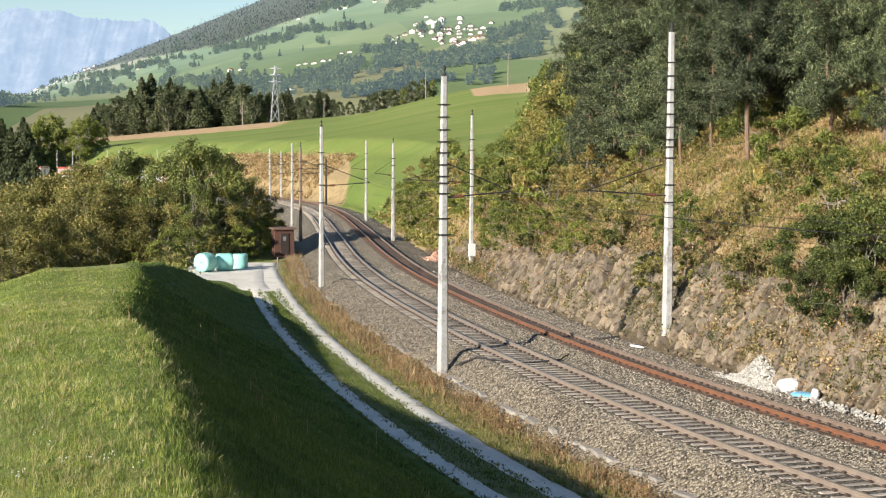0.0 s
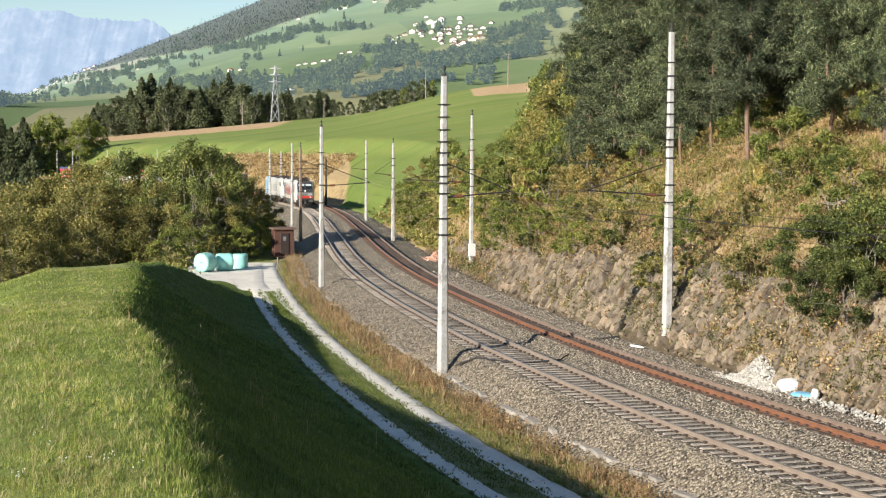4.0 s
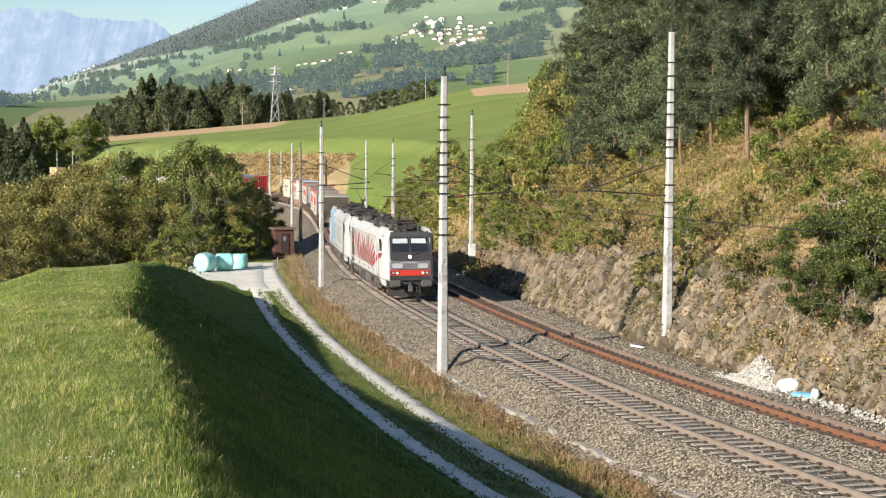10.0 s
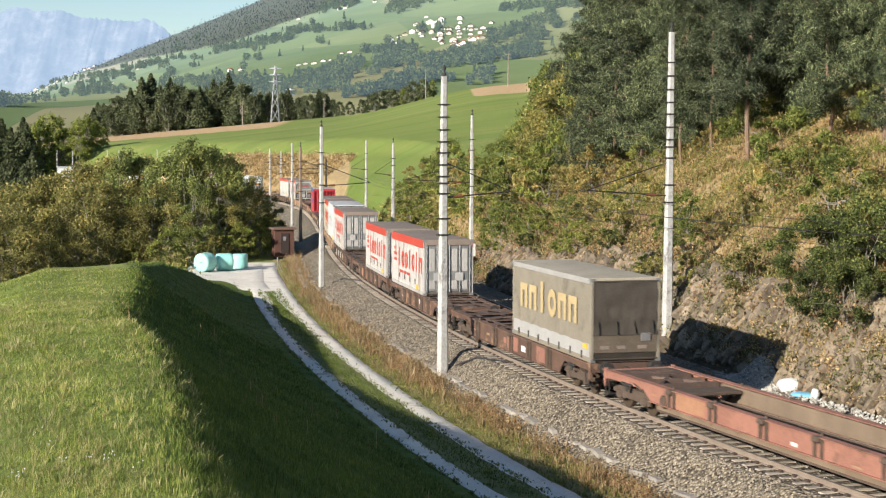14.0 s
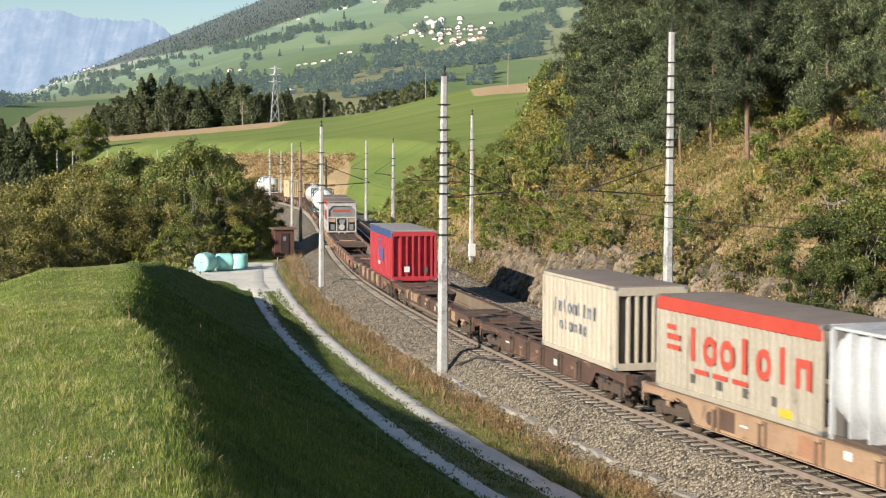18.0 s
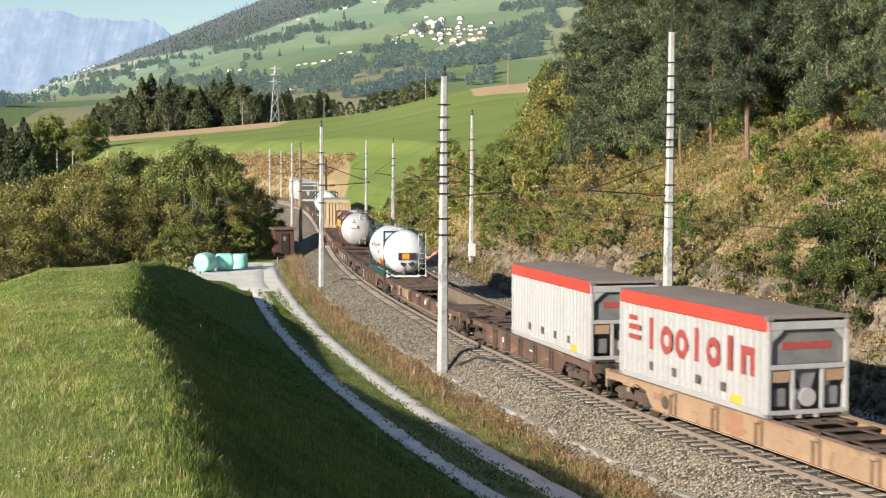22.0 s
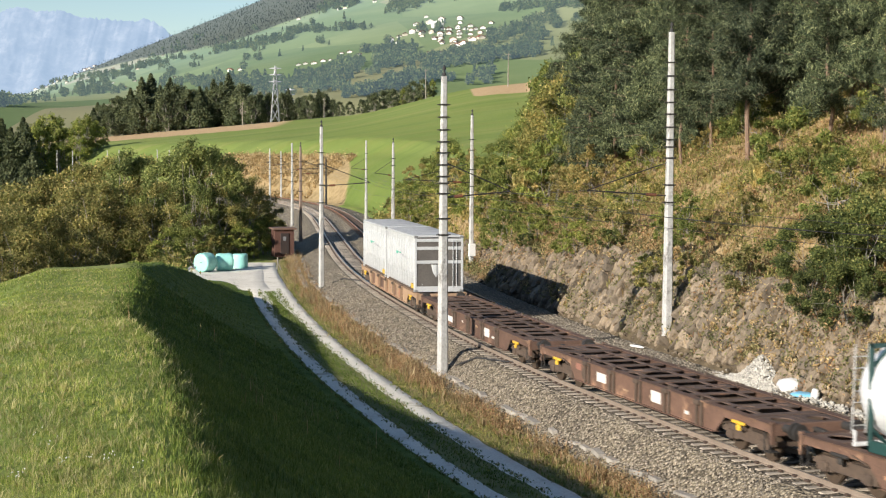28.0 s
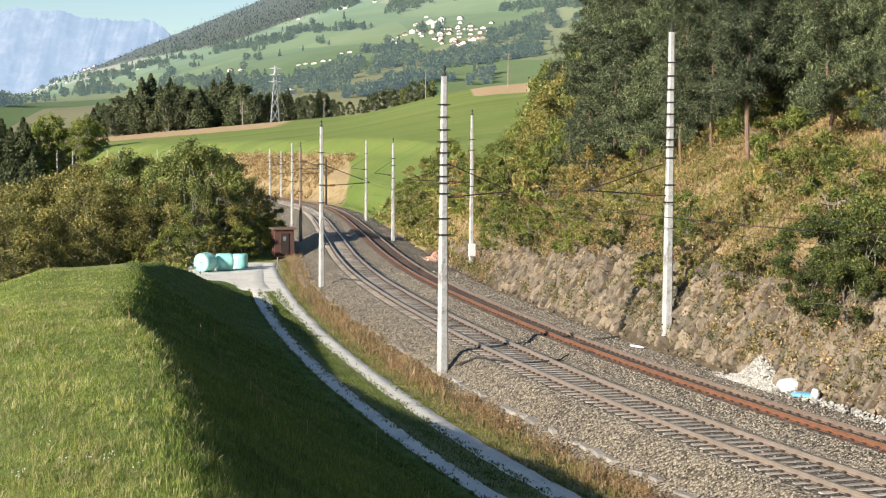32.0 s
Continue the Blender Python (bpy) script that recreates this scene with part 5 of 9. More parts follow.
        for x in (-0.875, 0.875):
            buf = part("buffer", cyl((x, e * 8.9, 0.98), (x, e * 9.38, 0.98), 0.17, 0.14, 14), "loco_dark", root)
            part("buffer_head", box((x - 0.3, min(e * 9.36, e * 9.43), 0.8), (x + 0.3, max(e * 9.36, e * 9.43), 1.16), 0.04), "buffer_steel", buf)
        part("draw_hook", box((-0.06, min(e * 8.9, e * 9.3), 0.88), (0.06, max(e * 8.9, e * 9.3), 1.05), 0.02), "steel_dark", root)
        part("coupling_link", box((-0.12, min(e * 9.15, e * 9.22), 0.5), (0.12, max(e * 9.15, e * 9.22), 0.95), 0.02), "buffer_steel", root)
        part("snow_plough", loft([[(-1.2, e * 8.35, 0.2), (-1.2, e * 8.55, 0.7), (-1.2, e * 8.5, 0.7), (-1.2, e * 8.3, 0.2)], [(0, e * 8.75, 0.16), (0, e * 8.8, 0.66), (0, e * 8.75, 0.66), (0, e * 8.7, 0.16)], [(1.2, e * 8.35, 0.2), (1.2, e * 8.55, 0.7), (1.2, e * 8.5, 0.7), (1.2, e * 8.3, 0.2)]]), "loco_dark", root)
        for x in (-0.5, -0.35, 0.35, 0.5):
            part("air_hose", cyl((x, e * 9.0, 0.85), (x * 1.1, e * 9.14, 0.42), 0.035, 0.03, 6), "tyre_black", root)
    # underframe
    loco_bogie(root, 5.2)
    loco_bogie(root, -5.2)
    part("transformer", box((-1.2, -2.6, 0.28), (1.2, 1.4, 0.92), 0.05), "loco_dark", root)
    part("frame_rail", box((-1.3, -8.4, 0.94), (1.3, 8.4, 1.1)), "loco_dark", root)
    for y, w, z0, mt in ((-2.9, 0.45, 0.55, "loco_gear"), (-2.1, 0.7, 0.35, "loco_dark"), (-0.9, 0.9, 0.4, "loco_dark"), (0.25, 0.35, 0.5, "loco_gear"), (1.0, 0.5, 0.42, "loco_gear"), (1.9, 0.6, 0.55, "loco_gear"), (2.75, 0.35, 0.5, "loco_dark")):
        for s in (-1, 1):
            part("equipment_box", box((min(s * 1.05, s * 1.4), y - w / 2, z0), (max(s * 1.05, s * 1.4), y + w / 2, 0.98), 0.04), mt, root)
    for s in (-1, 1):
        part("air_reservoir", cyl((s * 1.2, 2.1, 0.42), (s * 1.2, 3.2, 0.42), 0.17, 0.17, 12), "loco_gear", root)
        part("pipe_run", cyl((s * 1.33, -3.2, 0.5), (s * 1.33, 3.2, 0.46), 0.03, 0.03, 6), "loco_gear", root)
        part("pipe_run", cyl((s * 1.36, -8.0, 0.98), (s * 1.36, 8.0, 0.98), 0.03, 0.03, 6), "loco_gear", root)
    # roof equipment
    for y0, y1, h_ in ((-5.9, -4.2, 3.9), (-3.4, -1.2, 3.98), (-0.9, 0.9, 3.95), (1.4, 3.4, 3.98), (4.2, 5.6, 3.9)):
        part("roof_hatch", box((-0.85, y0, 3.74), (0.85, y1, h_), 0.04), "roof_gear", root)
    for y in (-7.2, -5.9, -4.6, -3.2, -1.8, -0.5, 0.9, 2.2, 3.5, 4.8, 6.0, 7.2):
        for x in (-0.75, 0.0, 0.75):
            bm = cyl((x, y, 3.74), (x, y, 4.04), 0.06, 0.05, 8)
            for z in (3.84, 3.92):
                add_cyl(bm, (x, y, z), (x, y, z + 0.03), 0.11, 0.11, 8)
            part("roof_insulator", bm, "roof_gear", root)
    for x, z in ((-0.75, 4.05), (0.0, 4.06), (0.75, 4.04)):
        for y0, y1, dx, dz in ((-7.2, -4.5, 0.08, -0.04), (-4.3, -1.6, -0.16, 0.05), (-1.3, 1.0, 0.1, -0.1), (1.3, 3.6, -0.05, 0.08), (4.0, 6.4, 0.12, -0.03)):
            part("busbar", cyl((x + dx, y0, z + dz), (x - dx, y1, z - dz * 0.6), 0.034, 0.034, 6), "roof_gear", root)
    for s in (-1, 1):
        part("roof_rail", cyl((s * 1.0, -6.0, 3.95), (s * 1.0, 6.0, 3.95), 0.022, 0.022, 5), "roof_gear", root)
        for k in range(7):
            part("rail_post", cyl((s * 1.0, -5.9 + k * 1.95, 3.74), (s * 1.0, -5.9 + k * 1.95, 3.95), 0.02, 0.02, 5), "roof_gear", root)
    for y0, d in ((-7.3, 1), (-3.9, -1), (3.9, 1), (7.3, -1)):
        pan = part("folded_pantograph", box((-0.5, min(y0, y0 + d * 0.3), 3.96), (0.5, max(y0, y0 + d * 0.3), 4.04), 0.02), "roof_gear", root)
        for x in (-0.45, 0.45):
            part("lower_arm", cyl((x, y0 + d * 0.1, 4.02), (x * 0.3, y0 + d * 2.0, 4.14), 0.045, 0.035, 6), "roof_gear", pan)
            part("upper_arm", cyl((x * 0.3, y0 + d * 2.0, 4.16), (x, y0 + d * 0.4, 4.2), 0.03, 0.03, 6), "roof_gear", pan)
        for o in (0.3, 0.55):
            part("contact_strip", cyl((-0.9, y0 + d * o, 4.22), (0.9, y0 + d * o, 4.22), 0.03, 0.03, 6), "roof_gear", pan)
    clutter = random.Random(int(u0 * 10) + 5)
    for k in range(26):
        y, xx = -6.6 + k * 0.52 + clutter.uniform(-0.2, 0.2), clutter.uniform(-0.9, 0.9)
        w_, d_, h_ = clutter.uniform(0.08, 0.3), clutter.uniform(0.1, 0.45), clutter.uniform(0.1, 0.38)
        part("roof_unit", box((xx - w_, y - d_, 3.74), (xx + w_, y + d_, 3.8 + h_), 0.02), "roof_gear" if k % 3 else "loco_gear", root)
        if k % 2:
            part("roof_conduit", cyl((xx, y - 0.7, 3.86 + h_), (xx + clutter.uniform(-0.5, 0.5), y + 0.8, 3.86 + clutter.uniform(0.05, 0.4)), 0.028, 0.028, 5), "roof_gear", root)
    # the raised pantograph
    yb = 5.4
    arm = part("pantograph", box((-0.4, yb - 1.5, 4.08), (0.4, yb - 1.2, 4.2), 0.02), "roof_gear", root)
    part("lower_arm", cyl((0, yb - 1.35, 4.15), (0, yb + 0.35, 4.86), 0.06, 0.045, 8), "roof_gear", arm)
    part("knee", cyl((-0.18, yb + 0.35, 4.86), (0.18, yb + 0.35, 4.86), 0.06, 0.06, 8), "roof_gear", arm)
    for x in (-1, 1):
        part("upper_arm", cyl((x * 0.1, yb + 0.35, 4.86), (x * 0.4, yb - 1.1, 5.6), 0.024, 0.02, 6), "roof_gear", arm)
    for o in (-1.25, -0.95):
        part("contact_strip", cyl((-0.85, yb + o, 5.63), (0.85, yb + o, 5.63), 0.025, 0.025, 6), "roof_gear", arm)
    part("horn", cyl((0.5, 7.3, 3.82), (0.5, 7.8, 3.84), 0.06, 0.1, 8), "roof_gear", root)
    MOVERS.append((root, (u0 + u1) / 2, 5.2, None))
    return root


def corrugated(x, y0, y1, z0, z1, pitch, depth, duty=0.5):
    """Wall of trapezoid ribs in the plane x, ribs standing out by depth."""
    s = 1 if x > 0 else -1
    ys = []
    y = y0
    n = max(1, round((y1 - y0) / pitch))
    pitch = (y1 - y0) / n
    for i in range(n):
        a = y0 + i * pitch
        ys += [(a, 0), (a + pitch * 0.12, 1), (a + pitch * duty, 1), (a + pitch * (duty + 0.12), 0)]
    ys.append((y1, 0))
    V, F = [], []
    for y, d in ys:
        V += [(x + s * depth * (d - 1), y, z0), (x + s * depth * (d - 1), y, z1)]
    for i in range(len(ys) - 1):
        a = 2 * i
        F.append((a, a + 2, a + 3, a + 1) if s > 0 else (a + 1, a + 3, a + 2, a))
    return V, F


CONT = {
    "white_rib": surface("white_rib", (0.33, 0.322, 0.305), (0.44, 0.43, 0.41), 1.4, 30, 0.5, bump=0.08, wear=(0.36, 0.33, 0.28), wear_at=0.62, streak=0.25),
    "dirty_rib": surface("dirty_rib", (0.3, 0.28, 0.26), (0.48, 0.46, 0.43), 1.4, 30, 0.6, bump=0.1, wear=(0.22, 0.18, 0.15), wear_at=0.55, streak=0.25),
    "beige_rib": surface("beige_rib", (0.3, 0.265, 0.2), (0.44, 0.395, 0.31), 1.4, 30, 0.6, bump=0.1, wear=(0.22, 0.18, 0.13), wear_at=0.6, streak=0.25),
    "silver": surface("silver", (0.43, 0.44, 0.44), (0.57, 0.58, 0.58), 1.1, 25, 0.4, 0.05, bump=0.06, wear=(0.55, 0.53, 0.5), wear_at=0.64),
    "red_rib": surface("red_rib", (0.34, 0.022, 0.03), (0.46, 0.045, 0.055), 1.4, 30, 0.5, bump=0.08, wear=(0.35, 0.05, 0.04), wear_at=0.62),
    "red_top": surface("red_top", (0.42, 0.045, 0.03), (0.54, 0.08, 0.05), 1.4, 30, 0.5, bump=0.05, wear=(0.4, 0.07, 0.05), wear_at=0.6),
    "letter_red": surface("letter_red", (0.44, 0.055, 0.035), (0.56, 0.1, 0.065), 2, 30, 0.55, bump=0.03, wear=(0.6, 0.42, 0.36), wear_at=0.62),
    "letter_dull": surface("letter_dull", (0.3, 0.045, 0.04), (0.4, 0.085, 0.07), 2, 30, 0.55, bump=0.03, wear=(0.5, 0.36, 0.32), wear_at=0.64),
    "roof_dust": surface("roof_dust", (0.17, 0.13, 0.105), (0.28, 0.23, 0.19), 0.9, 25, 0.9, bump=0.2),
    "roof_silver": surface("roof_silver", (0.3, 0.3, 0.3), (0.6, 0.6, 0.59), 1.6, 12, 0.6, bump=0.4, wear=(0.24, 0.23, 0.22), wear_at=0.6),
    "roof_grey": surface("roof_grey", (0.26, 0.25, 0.235), (0.38, 0.365, 0.34), 0.9, 25, 0.8, bump=0.15),
    "roof_cream": surface("roof_cream", (0.3, 0.265, 0.2), (0.45, 0.4, 0.31), 0.9, 25, 0.8, bump=0.15, wear=(0.22, 0.185, 0.14), wear_at=0.58),
    "tarp_blue": surface("tarp_blue", (0.03, 0.055, 0.15), (0.06, 0.1, 0.24), 1, 25, 0.6, bump=0.15),
    "blue_grey": plain("blue_grey", (0.17, 0.19, 0.22), 0.6),
    "cream_rib": surface("cream_rib", (0.4, 0.345, 0.26), (0.54, 0.475, 0.37), 1.4, 30, 0.6, bump=0.1, wear=(0.3, 0.24, 0.17), wear_at=0.58, streak=0.25),
    "blue_mark": plain("blue_mark", (0.06, 0.16, 0.4), 0.5),
    "tarp_beige": surface("tarp_beige", (0.19, 0.165, 0.125), (0.29, 0.255, 0.195), 0.8, 20, 0.6, bump=0.15, wear=(0.14, 0.122, 0.095), wear_at=0.56),
    "flap_brown": surface("flap_brown", (0.08, 0.06, 0.042), (0.16, 0.125, 0.09), 1.2, 20, 0.8, bump=0.2),
    "tarp_end": surface("tarp_end", (0.042, 0.035, 0.027), (0.085, 0.071, 0.055), 0.8, 20, 0.7, bump=0.2, wear=(0.12, 0.098, 0.073), wear_at=0.62),
    "letter_gold": surface("letter_gold", (0.42, 0.31, 0.15), (0.54, 0.42, 0.23), 1, 20, 0.6, bump=0.1),
    "front_grey": surface("front_grey", (0.075, 0.068, 0.06), (0.14, 0.125, 0.11), 1.2, 20, 0.6, bump=0.1),
    "door_grey": surface("door_grey", (0.16, 0.16, 0.158), (0.31, 0.308, 0.3), 1.5, 30, 0.45, 0.3, bump=0.08),
    "yellow_box": surface("yellow_box", (0.42, 0.3, 0.165), (0.58, 0.44, 0.27), 1.2, 25, 0.6, bump=0.1, wear=(0.56, 0.5, 0.4), wear_at=0.6),
    "tank_white": surface("tank_white", (0.64, 0.65, 0.65), (0.76, 0.76, 0.755), 1, 25, 0.3, bump=0.02, wear=(0.5, 0.49, 0.47), wear_at=0.66),
    "tank_steel": surface("tank_steel", (0.4, 0.395, 0.38), (0.54, 0.53, 0.51), 1.2, 25, 0.5, 0.15, bump=0.04, wear=(0.36, 0.33, 0.3), wear_at=0.62),
    "tank_brown": surface("tank_brown", (0.1, 0.042, 0.033), (0.2, 0.09, 0.066), 1.2, 25, 0.5, bump=0.05, wear=(0.26, 0.14, 0.1), wear_at=0.6),
    "orange_red": plain("orange_red", (0.55, 0.2, 0.03), 0.6),
    "frame_green": plain("frame_green", (0.02, 0.06, 0.055), 0.5),
    "frame_brown": plain("frame_brown", (0.1, 0.05, 0.04), 0.6),
    "orange": plain("orange", (0.9, 0.3, 0.03), 0.5),
    "green_mark": plain("green_mark", (0.1, 0.42, 0.3), 0.5),
}
MAT.update(CONT)
DECK = 1.17


def ring_shape(bm, xa, xb, y, z, r, hole):
    """Flat ring standing in the plane of a container's side."""
    n = 14
    rows = [[bm.verts.new((xx, y + rr * math.cos(2 * math.pi * i / n), z + rr * 1.08 * math.sin(2 * math.pi * i / n))) for i in range(n)] for xx, rr in ((xa, r), (xb, r), (xb, hole), (xa, hole))]
    for a, b in zip(rows, rows[1:] + rows[:1]):
        for i in range(n):
            bm.faces.new((a[i], a[(i + 1) % n], b[(i + 1) % n], b[i]))


def letters(parent, x, y0, n, w, h, z, gap, mt, name="letter_shape", pattern="IOOIOIH"):
    """A row of plain bars (I), rings (O) and posted blocks (H) of a word's size, no writing."""
    s = 1 if x > 0 else -1
    xa, xb = min(x, x + s * 0.008), max(x, x + s * 0.008)
    for k in range(n):
        y = y0 + k * (w + gap)
        kind = pattern[k % len(pattern)]
        bm = bmesh.new()
        if kind == "O":
            ring_shape(bm, xa, xb, y + w / 2, z + h * 0.4, w * 0.52, w * 0.24)
        elif kind == "I":
            add_box(bm, (xa, y + w * 0.3, z), (xb, y + w * 0.62, z + h))
        else:
            add_box(bm, (xa, y + w * 0.02, z), (xb, y + w * 0.32, z + h * 0.8))
            add_box(bm, (xa, y + w * 0.68, z), (xb, y + w * 0.98, z + h * 0.8))
            add_box(bm, (xa, y + w * 0.32, z + h * 0.56), (xb, y + w * 0.68, z + h * 0.8))
        bmesh.ops.recalc_face_normals(bm, faces=bm.faces)
        part(name, bm, mt, parent)


def container(u0, u1, carrier, style):
    """Ribbed box containers and bulk containers; stands on its wagon."""
    ln, hw = u1 - u0, 1.25
    hy = ln / 2
    spec = {
        "bulk_worn": ("dirty_rib", "roof_dust", 2.75, "weathered ribbed white bulk container with red top band and steel doors"),
        "bulk_clean": ("white_rib", "roof_dust", 2.75, "clean ribbed white bulk container with red top band"),
        "bulk_plain": ("white_rib", "roof_dust", 2.75, "ribbed white bulk container with red top band and small marks"),
        "bulk_red": ("beige_rib", "roof_dust", 2.8, "ribbed pale container with wide red top band and red letter shapes"),
        "beige": ("cream_rib", "roof_dust", 2.75, "ribbed beige container with dark grey marks"),
        "silver": ("silver", "roof_silver", 2.85, "white bulk container with bulging ribbed tarpaulin sides"),
        "red": ("red_rib", "roof_grey", 2.75, "red ribbed bulk container with blue tarpaulin top"),
        "yellow": ("yellow_box", "roof_grey", 2.6, "ochre ribbed short container"),
        "curtain": ("tarp_beige", "roof_cream", 2.85, "dirty beige curtain-sided swap body with faded gold letter shapes"),
    }[style]
    side, roof, h, lab = spec
    root = tagged(new({"curtain": "swap_body", "silver": "bulk_container"}.get(style, "container")), lab, "container", "containers on the train")
    z0, z1 = 0.02, h
    post = side
    for x in (-1, 1):
        for y in (-hy, hy):
            d = 1 if y > 0 else -1
            part("corner_post", box((min(x * hw, x * (hw - 0.12)), min(y, y - d * 0.14), z0), (max(x * hw, x * (hw - 0.12)), max(y, y - d * 0.14), z1), 0.015), post, root)
            for z in (z0, z1 - 0.11):
                part("corner_casting", box((min(x * (hw + 0.008), x * (hw - 0.17)), min(y + d * 0.008, y - d * 0.17), z), (max(x * (hw + 0.008), x * (hw - 0.17)), max(y + d * 0.008, y - d * 0.17), z + 0.115)), "door_grey", root)
        inset = 0.0 if style != "silver" else 0.5
        part("bottom_rail", box((min(x * (hw - inset), x * (hw - 0.08 - inset)), -hy + 0.14, z0), (max(x * (hw - inset), x * (hw - 0.08 - inset)), hy - 0.14, z0 + 0.16), 0.01), post, root)
        xs = x * (hw - 0.015)
        if style == "silver":
            n = 11
            V, F = [], []
            pitch = (ln - 0.3) / n
            cols_, rows_ = 7, 12
            for i in range(n):
                y0 = -hy + 0.15 + i * pitch
                o = len(V)
                for a in range(cols_):
                    for b in range(rows_):
                        fa, fb = a / (cols_ - 1), b / (rows_ - 1)
                        barrel = 0.62 * max(0, 0.34 - fb) ** 1.6 / 0.34 ** 1.6 + 0.24 * max(0, fb - 0.74) ** 1.8 / 0.26 ** 1.8
                        V.append((x * (hw - 0.1 - barrel + 0.15 * math.sin(math.pi * fa) ** 0.7 * (1 - 0.7 * barrel)), y0 + fa * pitch, 0.12 + fb * (z1 - 0.2)))
                for a in range(cols_ - 1):
                    for b in range(rows_ - 1):
                        k = o + a * rows_ + b
                        F.append((k, k + rows_, k + rows_ + 1, k + 1) if x > 0 else (k + 1, k + rows_ + 1, k + rows_, k))
            bm = bmesh.new()
            me_ = mesh_from("side_tarpaulin", V, F)
            bm.from_mesh(me_)
            bpy.data.meshes.remove(me_)
            bmesh.ops.remove_doubles(bm, verts=bm.verts, dist=0.004)
            part("side_tarpaulin", bm, side, root, smooth=True)
            for i in range(n + 1):
                y = -hy + 0.15 + i * pitch
                part("rib", box((min(x * (hw + 0.03), x * (hw - 0.17)), y - 0.022, 0.16 if 0 < i < n else 0.02), (max(x * (hw + 0.03), x * (hw - 0.17)), y + 0.022, z1 - 0.06), 0.01), side, root)
                part("rib_web", box((min(x * (hw - 0.16), x * (hw - 0.62)), y - 0.012, 0.1), (max(x * (hw - 0.16), x * (hw - 0.62)), y + 0.012, z1 - 0.04)), side, root)
            part("top_rail", box((min(x * hw, x * (hw - 0.1)), -hy, z1 - 0.09), (max(x * hw, x * (hw - 0.1)), hy, z1), 0.02), side, root)
            for k, (wd_, z_, h_, mt) in enumerate(((0.4, 1.66, 0.14, "green_mark"), (0.62, 1.74, 0.05, "green_mark"), (0.62, 1.66, 0.05, "panel_light"), (0.7, 1.6, 0.08, "panel_light"), (0.7, 1.58, 0.05, "panel_light"))):
                y = -hy + 0.15 + (4 + k) * pitch + (pitch - wd_) / 2
                part("mark", box((min(x * (hw + 0.062), x * hw), y, z_), (max(x * (hw + 0.062), x * hw), y + wd_, z_ + h_)), mt, root)
            part("warning_plate", box((min(x * (hw + 0.064), x * hw), hy - 0.75, 0.2), (max(x * (hw + 0.064), x * hw), hy - 0.25, 0.42)), "yellow", root)
        elif style == "curtain":
            V, F = [], []
            cols_, rows_ = 40, 6
            for a in range(cols_):
                for b in range(rows_):
                    y = -hy + 0.12 + a * (ln - 0.24) / (cols_ - 1)
                    z = 0.62 + b * (z1 - 0.8) / (rows_ - 1)
                    V.append((x * (hw - 0.02 + 0.012 * math.sin(y * 5.3 + z) + 0.01 * noise.noise((y * 1.2, z * 2, x))), y, z))
            for a in range(cols_ - 1):
                for b in range(rows_ - 1):
                    k = a * rows_ + b
                    F.append((k, k + rows_, k + rows_ + 1, k + 1) if x > 0 else (k + 1, k + rows_ + 1, k + rows_, k))
            part("curtain", mesh_from("curtain", V, F, [side], smooth=True), None, root)
            part("drop_side", box((min(xs, x * (hw - 0.06)), -hy + 0.12, 0.16), (max(xs, x * (hw - 0.06)), hy - 0.12, 0.64)), "white_rib", root)
            for k in range(7):
                y = -hy + 0.9 + k * (ln - 1.8) / 6
                part("latch", box((min(x * hw, x * (hw + 0.02)), y - 0.04, 0.1), (max(x * hw, x * (hw + 0.02)), y + 0.04, 0.35)), "steel_dark", root)
            part("top_rail", box((min(x * hw, x * (hw - 0.1)), -hy, z1 - 0.2), (max(x * hw, x * (hw - 0.1)), hy, z1), 0.02), "roof_grey", root)
            letters(root, x * (hw + 0.012), -hy + 1.1, 6, 0.92, 1.15, 1.2, 0.22, "letter_gold", pattern="HHIOHH")
            part("warning_plate", box((min(x * (hw + 0.004), xs), hy - 0.8, 0.45), (max(x * (hw + 0.004), xs), hy - 0.35, 0.6)), "yellow", root)
        else:
            band = 0.42 if style in ("bulk_worn", "bulk_clean", "bulk_plain", "bulk_red", "red") else 0.12
            V, F = corrugated(xs, -hy + 0.13, hy - 0.13, z0 + 0.14, z1 - band + 0.02, {"red": 0.62, "yellow": 0.4, "beige": 0.44}.get(style, 0.36), 0.08 if style == "beige" else 0.06, {"red": 0.72, "beige": 0.6}.get(style, 0.45))
            part("side_panel", mesh_from("side_panel", V, F, [side]), None, root)
            part("top_rail", box((min(x * (hw + 0.004), x * (hw - 0.1)), -hy, z1 - band), (max(x * (hw + 0.004), x * (hw - 0.1)), hy, z1), 0.03),
                 {"bulk_worn": "red_top", "bulk_clean": "red_top", "bulk_plain": "red_top", "bulk_red": "red_top", "red": "tarp_blue"}.get(style, side), root)
            if style in ("bulk_worn", "bulk_clean", "bulk_plain", "bulk_red"):
                face = x * (hw - 0.012)
                red = {"bulk_clean": "letter_dull"}.get(style, "letter_red")
                bm = box((min(face, face + x * 0.008), -hy + 0.7, 1.25), (max(face, face + x * 0.008), -hy + 1.5, 1.4))
                add_box(bm, (min(face, face + x * 0.008), -hy + 0.7, 1.55), (max(face, face + x * 0.008), -hy + 1.5, 1.72))
                add_box(bm, (min(face, face + x * 0.008), -hy + 0.7, 1.85), (max(face, face + x * 0.008), -hy + 1.3, 2.0))
                if style != "bulk_plain":
                    part("logo_shape", bm, red, root)
                    letters(root, face, -hy + 1.95, 7, 0.78, 0.98, 1.06, 0.2, red)
